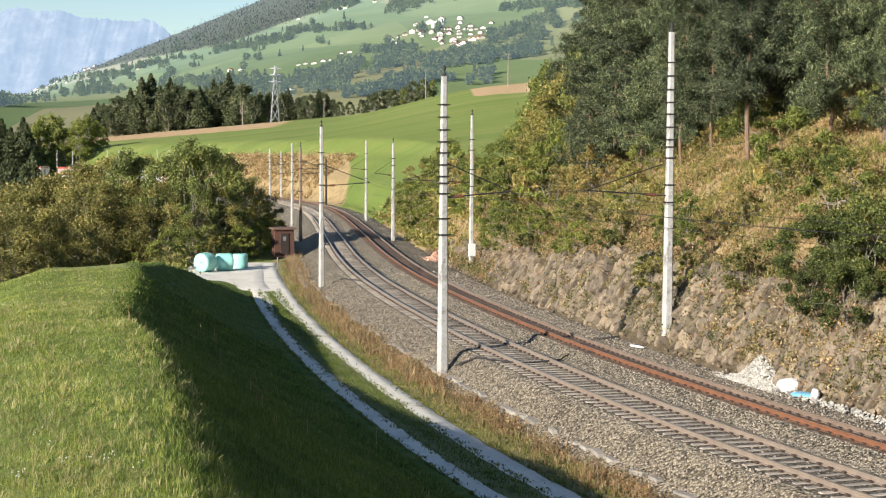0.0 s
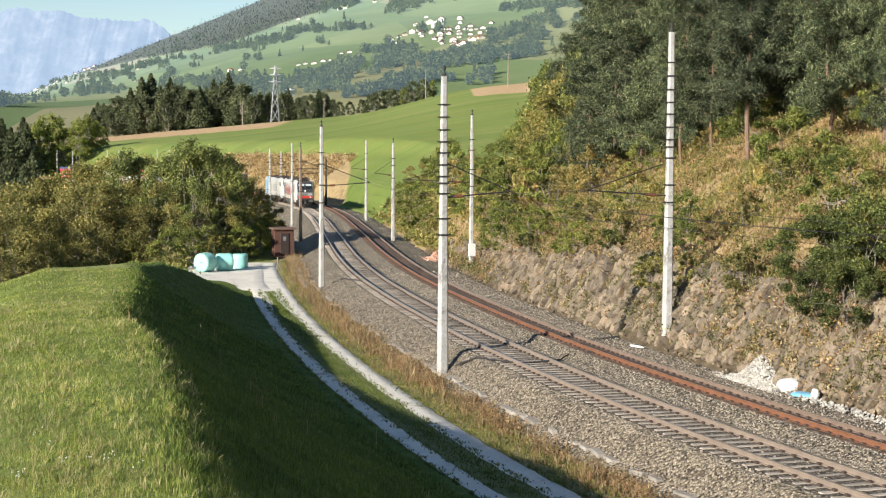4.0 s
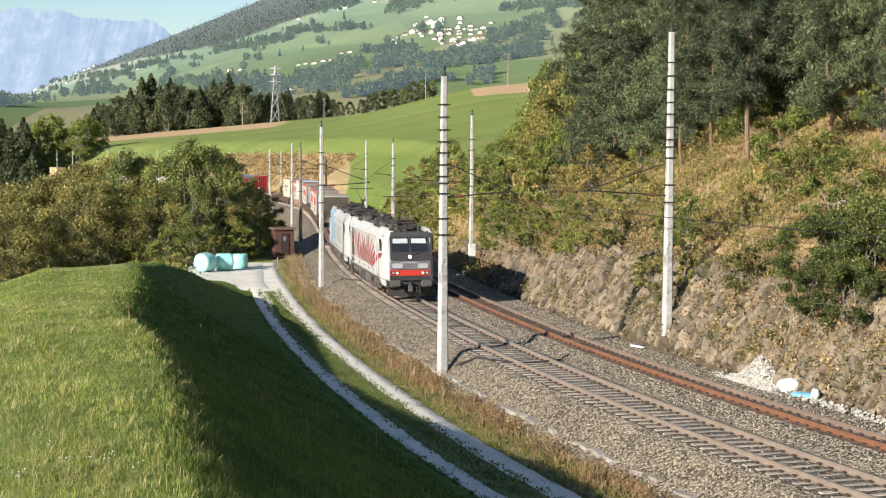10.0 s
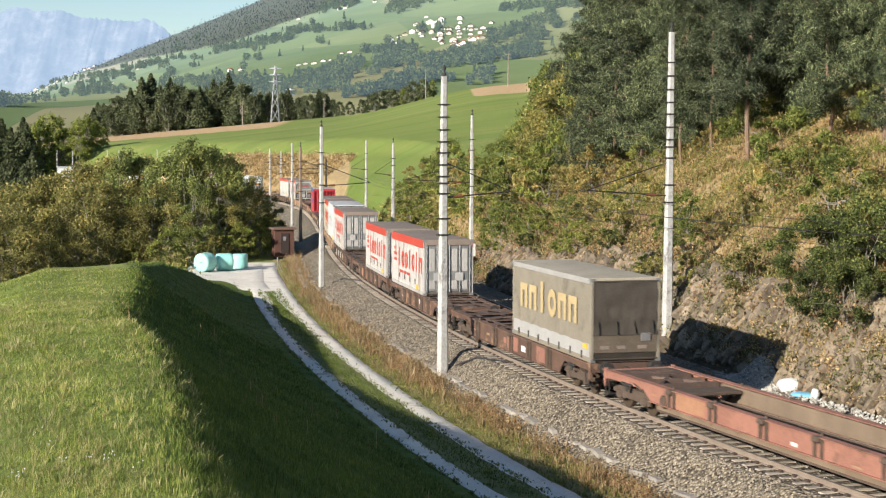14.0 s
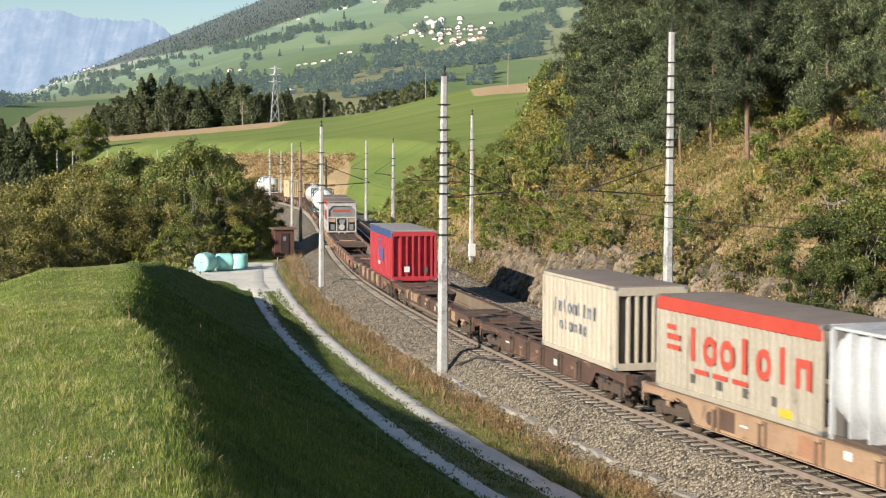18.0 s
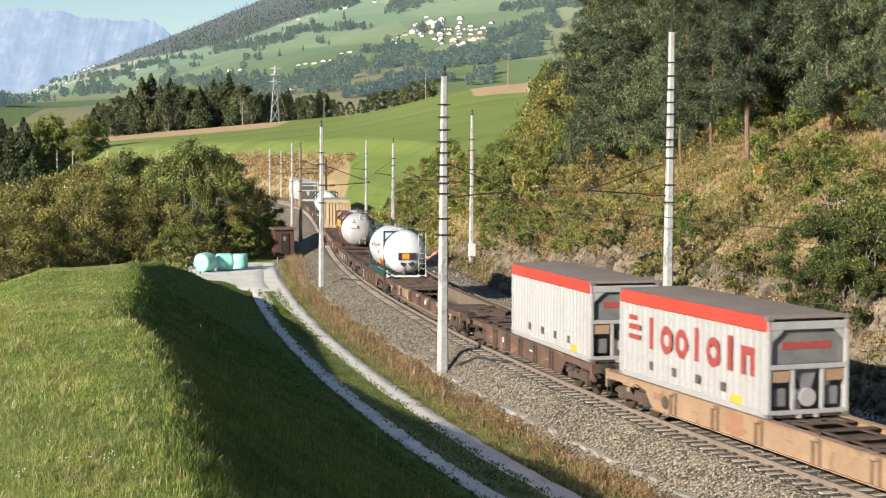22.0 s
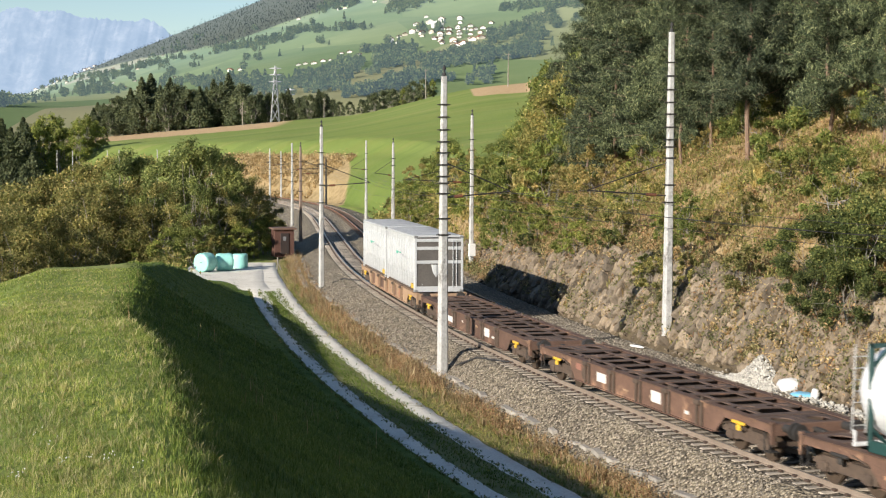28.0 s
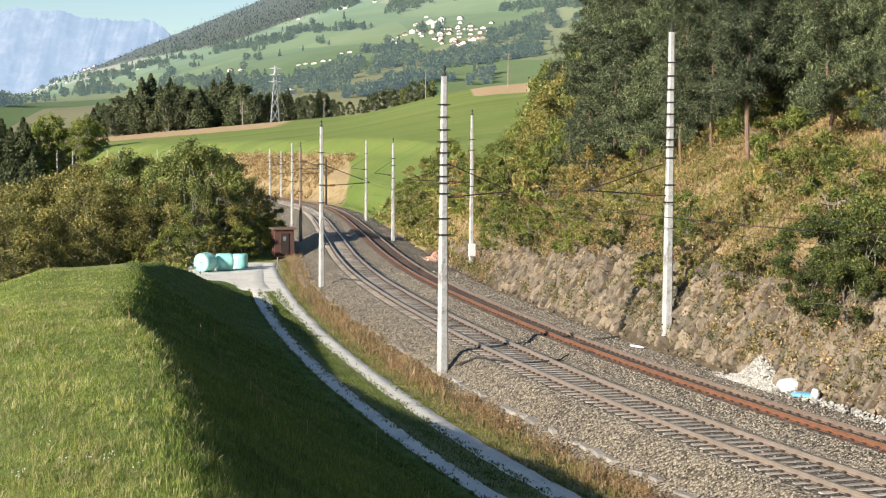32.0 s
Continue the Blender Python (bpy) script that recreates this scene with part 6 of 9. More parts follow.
                if style not in ("bulk_clean", "bulk_plain"):
                    for k in range(3):
                        part("small_mark", box((min(face, face + x * 0.008), -hy + 2.4 + k * 1.1, 0.72), (max(face, face + x * 0.008), -hy + 3.2 + k * 1.1, 0.86)), red, root)
                for k in range(4):
                    part("label_plate", box((min(face, face + x * 0.01), -hy + 2.2 + k * 1.5, 0.42), (max(face, face + x * 0.01), -hy + 2.45 + k * 1.5, 0.68)), "front_grey", root)
                part("warning_plate", box((min(face, face + x * 0.012), hy - 2.0, 0.2), (max(face, face + x * 0.012), hy - 1.4, 0.42)), "yellow", root)
            if style == "beige":
                letters(root, x * (hw - 0.012), -hy + 1.3, 9, 0.36, 0.46, 1.45, 0.13, "blue_grey", pattern="IHIOHI")
                letters(root, x * (hw - 0.012), -hy + 1.9, 6, 0.33, 0.36, 0.85, 0.16, "blue_grey", pattern="HIO")
            if style == "red":
                bm = bmesh.new()
                face = x * (hw - 0.01)
                xa, xb = min(face, face + x * 0.01), max(face, face + x * 0.01)
                for q_ in ((0.1, 0.3, 1.1, 2.15), (0.1, 0.95, 1.95, 2.12), (0.55, 0.7, 1.0, 1.9), (0.7, 1.0, 1.5, 1.65), (0.9, 1.05, 1.0, 1.6), (1.3, 1.45, 0.95, 1.6), (1.6, 1.75, 0.95, 1.6), (1.9, 2.05, 0.9, 1.55)):
                    add_box(bm, (xa, q_[0] - 0.9, q_[2]), (xb, q_[1] - 0.9, q_[3]))
                part("logo_shape", bm, "blue_mark", root)
                part("label_plate", box((xa, -0.9, 0.6), (xb, -0.1, 0.8)), "pale_mark", root)
            if style == "yellow":
                part("label_plate", box((min(xs, xs + x * 0.01), -0.8, 1.6), (max(xs, xs + x * 0.01), 0.6, 2.0)), "wagon_tan", root)
    # roof
    V, F, n = [], [], 14
    for i in range(n + 1):
        y = -hy + 0.02 + i * (ln - 0.04) / n
        for xx, zz in ((-hw + 0.01, -0.035), (-0.6, 0.01), (0, 0.02), (0.6, 0.01), (hw - 0.01, -0.035)):
            V.append((xx, y, z1 + 0.012 + max(zz, -0.01) + ((0.05 if style == "silver" else 0.018) if i % 2 and abs(xx) < 1 else 0)))
    for i in range(n):
        for k in range(4):
            a = i * 5 + k
            F.append((a, a + 1, a + 6, a + 5))
    part("roof", mesh_from("roof", V, F, [roof], smooth=style == "curtain"), None, root)
    for d in (-1, 1):
        part("roof_bow", box((-hw + 0.02, min(d * hy, d * (hy - 0.08)), z1 - 0.07), (hw - 0.02, max(d * hy, d * (hy - 0.08)), z1 + 0.028), 0.01), roof if style != "silver" else side, root)
    part("floor", box((-hw + 0.06, -hy + 0.06, z0), (hw - 0.06, hy - 0.06, z0 + 0.12)), "wagon_under", root)
    # ends
    for d in (-1, 1):
        ye = d * (hy - 0.03)
        yo = d * hy

        def end(x0_, x1_, za, zb, out, mt, nm, label=""):
            return part(nm, box((x0_, min(ye, yo + d * out), za), (x1_, max(ye, yo + d * out), zb), 0.008), mt, root, label)

        if style == "curtain":
            end(-hw + 0.1, hw - 0.1, 0.1, z1 - 0.06, -0.03, "tarp_end", "end_wall")
            V, F = [], []
            for a in range(29):
                for b in range(15):
                    xx, zz = -hw + 0.12 + a * (2 * hw - 0.24) / 28, 0.95 + b * (z1 - 1.05) / 14
                    fold = 0.03 * noise.noise((xx * 1.1, zz * 3.2, d)) + 0.022 * noise.noise((xx * 4.5, zz * 1.2, 4.0)) + 0.014 * math.sin(zz * 9 + 2.2 * noise.noise((xx * 1.5, 0, d)))
                    V.append((xx, yo + d * (0.02 + fold), zz))
            for a in range(28):
                for b in range(14):
                    q_ = a * 15 + b
                    F.append((q_, q_ + 1, q_ + 16, q_ + 15) if d > 0 else (q_, q_ + 15, q_ + 16, q_ + 1))
            part("end_tarpaulin", mesh_from("end_tarpaulin", V, F, ["tarp_end"], smooth=True), None, root, "creased dark tarpaulin")
            for xx in (-1.0, -0.35, 0.3, 0.95):
                part("strap", cyl((xx, yo + d * 0.06, 0.98), (xx + 0.06, yo + d * 0.05, 1.42), 0.018, 0.018, 6), "steel_dark", root)
            for xx in (-0.6, 0.15, 0.75):
                end(xx - 0.16, xx + 0.16, 0.46, 0.58, 0.02, "roof_dust", "flap_plate")
            end(-hw + 0.12, hw - 0.12, 0.34, 0.92, 0.005, "flap_brown", "end_flap")
            for z in (0.1, 0.92, z1 - 0.12):
                end(-hw + 0.08, hw - 0.08, z, z + 0.05, 0.02, "tarp_end", "end_batten")
            end(-0.9, -0.55, 0.72, 1.0, 0.03, "door_grey", "tool_plate")
        elif style in ("bulk_worn",):
            end(-hw + 0.1, hw - 0.1, 0.1, z1 - 0.06, -0.02, "front_grey", "end_wall")
            for x in (-1, 1):
                dr = end(min(x * 0.1, x * 0.52), max(x * 0.1, x * 0.52), 0.25, z1 - 0.3, 0.0, "door_grey", "door")
                end(min(x * 0.62, x * 1.02), max(x * 0.62, x * 1.02), 0.25, z1 - 0.3, 0.0, "door_grey", "door")
                for xm in (0.31, 0.82):
                    for za, zb in ((0.34, 0.78), (1.22, z1 - 0.42)):
                        part("door_panel", box((x * xm - 0.14, min(yo, yo + d * 0.025), za), (x * xm + 0.14, max(yo, yo + d * 0.025), zb), 0.012), "dirty_rib", dr)
                for k in (0.05, 0.57, 1.08):
                    part("lock_rod", cyl((x * k, yo + d * 0.04, 0.2), (x * k, yo + d * 0.04, z1 - 0.25), 0.028, 0.028, 6), "galvanised", dr)
                part("door_box", box((min(x * 0.35, x * 0.75), min(yo, yo + d * 0.07), 0.75), (max(x * 0.35, x * 0.75), max(yo, yo + d * 0.07), 1.15), 0.02), "white_rib", dr)
            end(-hw + 0.1, hw - 0.1, z1 - 0.24, z1 - 0.05, 0.01, "roof_dust", "header")
        elif style in ("bulk_clean", "bulk_plain", "bulk_red"):
            part("end_wall", box((-hw + 0.1, min(yo - d * 0.4, yo - d * 0.36), 0.1), (hw - 0.1, max(yo - d * 0.4, yo - d * 0.36), z1 - 0.06)), "front_grey", root)
            for z, t_ in ((0.1, 0.13), (1.32, 0.14), (z1 - 0.36, 0.22)):
                end(-hw + 0.1, hw - 0.1, z, z + t_, 0.0, side, "end_beam")
            part("upper_panel", box((-hw + 0.14, min(yo - d * 0.2, yo - d * 0.14), 1.46), (hw - 0.14, max(yo - d * 0.2, yo - d * 0.14), z1 - 0.36)), "door_grey", root)
            part("letter_bar", box((-0.75, min(yo - d * 0.16, yo - d * 0.125), 1.85), (0.75, max(yo - d * 0.16, yo - d * 0.125), 2.05)), "letter_dull", root)
            for x in (-1, 1):
                part("strut", box((min(x * 0.4, x * 0.5), min(yo - d * 0.12, yo - d * 0.02), 0.22), (max(x * 0.4, x * 0.5), max(yo - d * 0.12, yo - d * 0.02), 1.34), 0.01), side, root)
                part("corner_gusset", loft([[(x * 1.13, yy, z1 - 0.36), (x * 0.75, yy, z1 - 0.36), (x * 1.13, yy, z1 - 0.7)] for yy in (yo - d * 0.1, yo - d * 0.02)]), side, root)
                part("plate", box((min(x * 0.56, x * 1.1), min(yo - d * 0.1, yo - d * 0.04), 0.98), (max(x * 0.56, x * 1.1), max(yo - d * 0.1, yo - d * 0.04), 1.28)), "wagon_tan", root)
                part("valve_box", box((min(x * 0.6, x * 1.0), min(yo - d * 0.36, yo - d * 0.15), 0.3), (max(x * 0.6, x * 1.0), max(yo - d * 0.36, yo - d * 0.15), 0.8), 0.02), "door_grey", root)
                part("foot", box((min(x * 0.2, x * 0.32), min(yo - d * 0.1, yo), 0.0), (max(x * 0.2, x * 0.32), max(yo - d * 0.1, yo), 0.12)), side, root)
            part("discharge_flange", cyl((0, yo - d * 0.3, 0.55), (0, yo - d * 0.02, 0.55), 0.25, 0.25, 18), side, root)
            part("hopper_cone", loft([[(-0.38, yo - d * 0.36, 1.3), (0.38, yo - d * 0.36, 1.3), (0.12, yo - d * 0.3, 0.7), (-0.12, yo - d * 0.3, 0.7)], [(-0.38, yo - d * 0.2, 1.3), (0.38, yo - d * 0.2, 1.3), (0.12, yo - d * 0.12, 0.7), (-0.12, yo - d * 0.12, 0.7)]]), "door_grey", root)
        elif style == "silver":
            end(-hw + 0.1, hw - 0.1, 0.1, z1 - 0.1, -0.5, "front_grey", "end_wall")
            for z in (z0, 1.45, 2.15, z1 - 0.3):
                end(-hw + 0.1, hw - 0.1, z, z + (0.16 if z > 0.1 else 0.28), 0.0, "silver", "end_beam")
            for x in (-0.9, -0.72):
                part("ladder_rail", cyl((x, yo + d * 0.01, 0.2), (x, yo + d * 0.01, z1 - 0.2), 0.02, 0.02, 6), "silver", root)
            bm = cyl((0.15, yo - d * 0.35, 0.3), (0.15, yo - d * 0.35, 1.4), 0.25, 0.42, 14)
            add_cyl(bm, (0.55, yo - d * 0.2, 0.45), (0.8, yo - d * 0.2, 1.1), 0.1, 0.1, 8)
            add_cyl(bm, (0.15, yo - d * 0.3, 0.35), (0.9, yo - d * 0.1, 0.4), 0.09, 0.09, 8)
            part("discharge_hopper", bm, "silver", root)
        else:
            mt = side
            deep = 0.07 if style == "yellow" else 0.2
            part("end_wall", box((-hw + 0.1, min(yo - d * (deep + 0.04), yo - d * deep), 0.1), (hw - 0.1, max(yo - d * (deep + 0.04), yo - d * deep), z1 - 0.06)), mt if style != "beige" else "front_grey", root)
            n_ = 6 if style == "red" else 7
            for k in range(n_):
                x0_ = -hw + 0.22 + k * (2 * hw - 0.44) / n_
                part("end_rib", box((x0_, min(yo, yo - d * 0.21), 0.24), (x0_ + (2 * hw - 0.44) / n_ * 0.3, max(yo, yo - d * 0.21), z1 - 0.28), 0.008), mt, root)
            end(-hw + 0.1, hw - 0.1, z1 - 0.3, z1 - 0.02, 0.01, mt, "header")
            end(-hw + 0.1, hw - 0.1, 0.02, 0.26, 0.01, mt, "sill")
            if style == "red":
                part("label_plate", box((0.25, min(yo, yo + d * 0.012), 0.5), (0.55, max(yo, yo + d * 0.012), 0.8)), "pale_mark", root)
                part("label_plate", box((-0.75, min(yo, yo + d * 0.012), 0.45), (-0.55, max(yo, yo + d * 0.012), 0.75)), "front_grey", root)
    w_, um, by, _ = next(m_ for m_ in MOVERS if m_[0] is carrier)
    MOVERS.append((root, um, by, Matrix.Translation((0, um - (u0 + u1) / 2, DECK))))
    return root


def tank_container(u0, u1, carrier, shell, frame_mt, lab, brown=False):
    ln = u1 - u0
    hy, hw, h = ln / 2, 1.22, 2.6
    root = tagged(new("tank_container"), lab, "tank container", "containers on the train")
    n, rings = 28, []
    L_ = hy - 0.1
    for y, r in ((-L_ - 0.3, 0.35), (-L_ - 0.2, 0.72), (-L_, 1.0), (-L_ + 0.3, 1.16), (-L_ + 0.6, 1.19), (0, 1.19), (L_ - 0.6, 1.19), (L_ - 0.3, 1.16), (L_, 1.0), (L_ + 0.2, 0.72), (L_ + 0.3, 0.35)):
        if not brown:
            r *= 1.035
        rings.append([(r * math.cos(2 * math.pi * i / n), y, 1.4 + r * math.sin(2 * math.pi * i / n)) for i in range(n)])
    tank = part("shell", loft(rings), shell, root, smooth=True)
    if brown:
        rings = []
        for y in (-L_ + 0.55, 0, L_ - 0.75):
            rings.append([(1.215 * math.cos(2 * math.pi * i / n), y, 1.4 + 1.215 * math.sin(2 * math.pi * i / n)) for i in range(n)])
        part("jacket", loft(rings), "tank_brown", tank, "brown painted jacket", smooth=True)
        for x in (-1, 1):
            V, F = [], []
            for y in (-L_ + 0.6, L_ - 0.8):
                for a in np.linspace(0.1, 0.46, 6):
                    V.append((x * 1.228 * math.cos(a), y, 1.4 + 1.228 * math.sin(a)))
            F = [(i, i + 6, i + 7, i + 1) for i in range(5)]
            part("yellow_band", mesh_from("yellow_band", V, F, ["yellow"], smooth=True), None, tank)
            for k in range(9):
                y = -L_ + 0.85 + k * 0.36 + (0.3 if k > 3 else 0)
                V = [(x * 1.236 * math.cos(a), yy, 1.4 + 1.236 * math.sin(a)) for yy in (y, y + 0.2) for a in (0.21, 0.35)]
                part("letter_shape", mesh_from("letter_shape", V, [(0, 2, 3, 1)], ["orange_red"]), None, tank)
            for a0, a1, y0, y1 in ((0.5, 0.78, 1.0, 1.25), (0.6, 0.68, 0.7, 1.5), (-0.3, 0.05, 0.85, 1.05), (-0.38, -0.28, 0.9, 1.3)):
                V = [(x * 1.24 * math.cos(a), yy, 1.4 + 1.24 * math.sin(a)) for yy in (y0, y1) for a in np.linspace(a0, a1, 4)]
                part("emblem", mesh_from("emblem", V, [(i, i + 4, i + 5, i + 1) for i in range(3)], ["tank_white"]), None, tank)
    else:
        for x in (-1, 1):
            for k in range(6):
                part("letter_shape", box((min(x * 1.19, x * 1.245), -1.1 + k * 0.28, 1.5 + 0.05 * (k % 2)), (max(x * 1.19, x * 1.245), -0.96 + k * 0.28, 1.8 - 0.1 * (k > 0))), "letter_grey", tank)
            for y, z, mt in ((-1.75, 1.55, "front_grey"), (1.05, 1.72, "blue_mark"), (1.5, 1.72, "yellow"), (1.05, 1.3, "front_grey")):
                part("round_mark", cyl((x * 1.2, y, z), (x * 1.246, y, z), 0.1, 0.1, 10), mt, tank)
            plate_ = part("side_plate", box((min(x * 1.0, x * 1.2), 1.2, 0.62), (max(x * 1.0, x * 1.2), 1.95, 0.95)), "orange", tank)
            part("plate_half", box((min(x * 1.0, x * 1.206), 1.58, 0.62), (max(x * 1.0, x * 1.206), 1.95, 0.95)), "loco_red", plate_)
    for d in (-1, 1):
        y = d * (hy - 0.75)
        for x in (-1, 1):
            part("frame_post", box((min(x * hw, x * (hw - 0.1)), y - 0.06, 0.02), (max(x * hw, x * (hw - 0.1)), y + 0.06, h), 0.01), frame_mt, root)
        part("frame_beam", box((-hw, y - 0.06, h - 0.1), (hw, y + 0.06, h), 0.01), frame_mt, root)
        part("frame_beam", box((-hw, y - 0.06, 0.02), (hw, y + 0.06, 0.16), 0.01), frame_mt, root)
        for x in (-1, 1):
            part("frame_brace", cyl((x * hw * 0.96, y, h - 0.6), (x * 0.6, y, h - 0.05), 0.05, 0.05, 6), frame_mt, root)
            part("frame_brace", cyl((x * hw * 0.96, y, 0.6), (x * 0.6, y, 0.08), 0.05, 0.05, 6), frame_mt, root)
        ye = d * hy
        for x in (-1.1, 1.1):
            part("end_post", box((x - 0.03, min(ye, ye - d * 0.06), 0.02), (x + 0.03, max(ye, ye - d * 0.06), 0.42), 0.01), "tank_white" if not brown else frame_mt, root)
        part("end_beam", box((-1.15, min(ye, ye - d * 0.08), 0.02), (1.15, max(ye, ye - d * 0.08), 0.12), 0.01), "tank_white" if not brown else frame_mt, root)
        lx = -0.5 if brown else -1.08 if d > 0 else 0.68
        ladder = part("ladder", cyl((lx, ye + d * 0.12, 0.3), (lx, ye + d * 0.02, 2.5), 0.02, 0.02, 6), "tank_steel", root)
        part("ladder_rail", cyl((lx + 0.4, ye + d * 0.12, 0.3), (lx + 0.4, ye + d * 0.02, 2.5), 0.02, 0.02, 6), "tank_steel", ladder)
        for k in range(7):
            part("rung", cyl((lx, ye + d * 0.1, 0.5 + k * 0.28), (lx + 0.4, ye + d * 0.1, 0.5 + k * 0.28), 0.015, 0.015, 6), "tank_steel", ladder)
        if brown:
            bm = loft([[(0.3, ye + d * (0.21 + o), 1.95), (0.62, ye + d * (0.21 + o), 1.95), (0.46, ye + d * (0.12 + o), 2.22)] for o in (0.0, 0.02)])
            part("triangle_mark", bm, "tank_white", root)
            part("label_plate", box((0.1, min(ye, ye + d * 0.33), 1.55), (0.6, max(ye, ye + d * 0.33), 1.7)), "tank_white", root)
        else:
            pl = part("warning_plate", box((-0.5, min(ye - d * 0.04, ye + d * 0.22), 1.0), (0.5, max(ye - d * 0.04, ye + d * 0.22), 1.4)), "loco_dark", root)
            part("orange_panel", box((-0.12, min(ye, ye + d * 0.23), 1.04), (0.28, max(ye, ye + d * 0.23), 1.36)), "orange", pl)
            for x in (-0.25, 0.2):
                m = Matrix.Translation((x, ye + d * 0.12, 0.78)) @ Matrix.Rotation(radians(45), 4, "Y")
                bm = bmesh.new()
                add_box(bm, (-0.13, -0.02, -0.13), (0.13, 0.02, 0.13), 0, m)
                part("hazard_diamond", bm, "tyre_black", root)
            bm = cyl((0.1, ye - d * 0.2, 0.2), (0.1, ye - d * 0.1, 0.6), 0.14, 0.12, 10)
            part("outlet_valve", bm, "front_grey", root)
    for x in (-1, 1):
        part("bottom_rail", box((min(x * hw, x * (hw - 0.1)), -hy + 0.75, 0.02), (max(x * hw, x * (hw - 0.1)), hy - 0.75, 0.3), 0.01), frame_mt, root)
        part("end_sill", box((min(x * 0.7, x * 0.78), -hy + 0.1, 0.02), (max(x * 0.7, x * 0.78), hy - 0.1, 0.14)), "tank_white" if not brown else frame_mt, root)
    part("walkway", box((-0.3, -hy + 0.6, 2.56), (0.3, hy - 0.6, 2.6)), "galvanised", root)
    for y in (-1.2, 0.2, 1.4):
        part("manhole", cyl((0, y, 2.5), (0, y, 2.68), 0.25, 0.25, 14), "tank_steel", root)
    bm = bmesh.new()
    for x in (-0.34, 0.34):
        add_cyl(bm, (x, -hy + 0.6, 2.75), (x, hy - 0.6, 2.75), 0.015, 0.015, 6)
        for y in np.linspace(-hy + 0.7, hy - 0.7, 5):
            add_cyl(bm, (x, y, 2.56), (x, y, 2.75), 0.012, 0.012, 6)
    part("guard_rail", bm, "galvanised", root)
    w_, um, by, _ = next(m_ for m_ in MOVERS if m_[0] is carrier)
    MOVERS.append((root, um, by, Matrix.Translation((0, um - (u0 + u1) / 2, DECK))))


loco(0.0, 18.9, True)
loco(19.65, 38.55, False)
WAGONS = {}
for k, (a, b, col, pocket, fit_) in enumerate((
        (38.6, 60.4, "wagon_rust", True, "steel_dark"), (60.4, 80.1, "wagon_brown", False, "steel_dark"), (80.1, 96.2, "wagon_brown", False, "steel_dark"),
        (96.2, 113.9, "wagon_brown", False, "steel_dark"), (113.9, 132.4, "wagon_brown", False, "steel_dark"), (132.4, 153.3, "wagon_tan", False, "wagon_tan"),
        (153.3, 171.0, "wagon_brown", False, "steel_dark"), (171.0, 191.0, "wagon_brown", True, "wagon_tan"), (191.0, 210.0, "wagon_brown", False, "wagon_tan"),
        (210.0, 231.0, "wagon_rust", True, "wagon_tan"), (231.0, 252.2, "wagon_tan", False, "wagon_tan"), (252.2, 269.3, "wagon_brown", False, "steel_dark"),
        (269.3, 289.5, "wagon_brown", True, "wagon_tan"), (289.5, 304.6, "wagon_brown", False, "steel_dark"), (304.6, 322.8, "wagon_brown", False, "steel_dark"),
        (322.8, 345.5, "wagon_brown", False, "wagon_tan"), (345.5, 366.0, "wagon_brown", False, "steel_dark"), (366.0, 384.0, "wagon_brown", False, "steel_dark"),
        (384.0, 402.7, "wagon_brown", False, "yellow"), (402.7, 422.9, "wagon_brown", False, "yellow"), (422.9, 444.3, "wagon_tan", False, "yellow"))):
    WAGONS[k] = flat_wagon(a, b, col, pocket, True, fit_)
MAT["pale_patch"] = surface("pale_patch", (0.3, 0.28, 0.255), (0.5, 0.475, 0.44), 1.6, 25, 0.8, bump=0.15, wear=(0.2, 0.125, 0.085), wear_at=0.56)
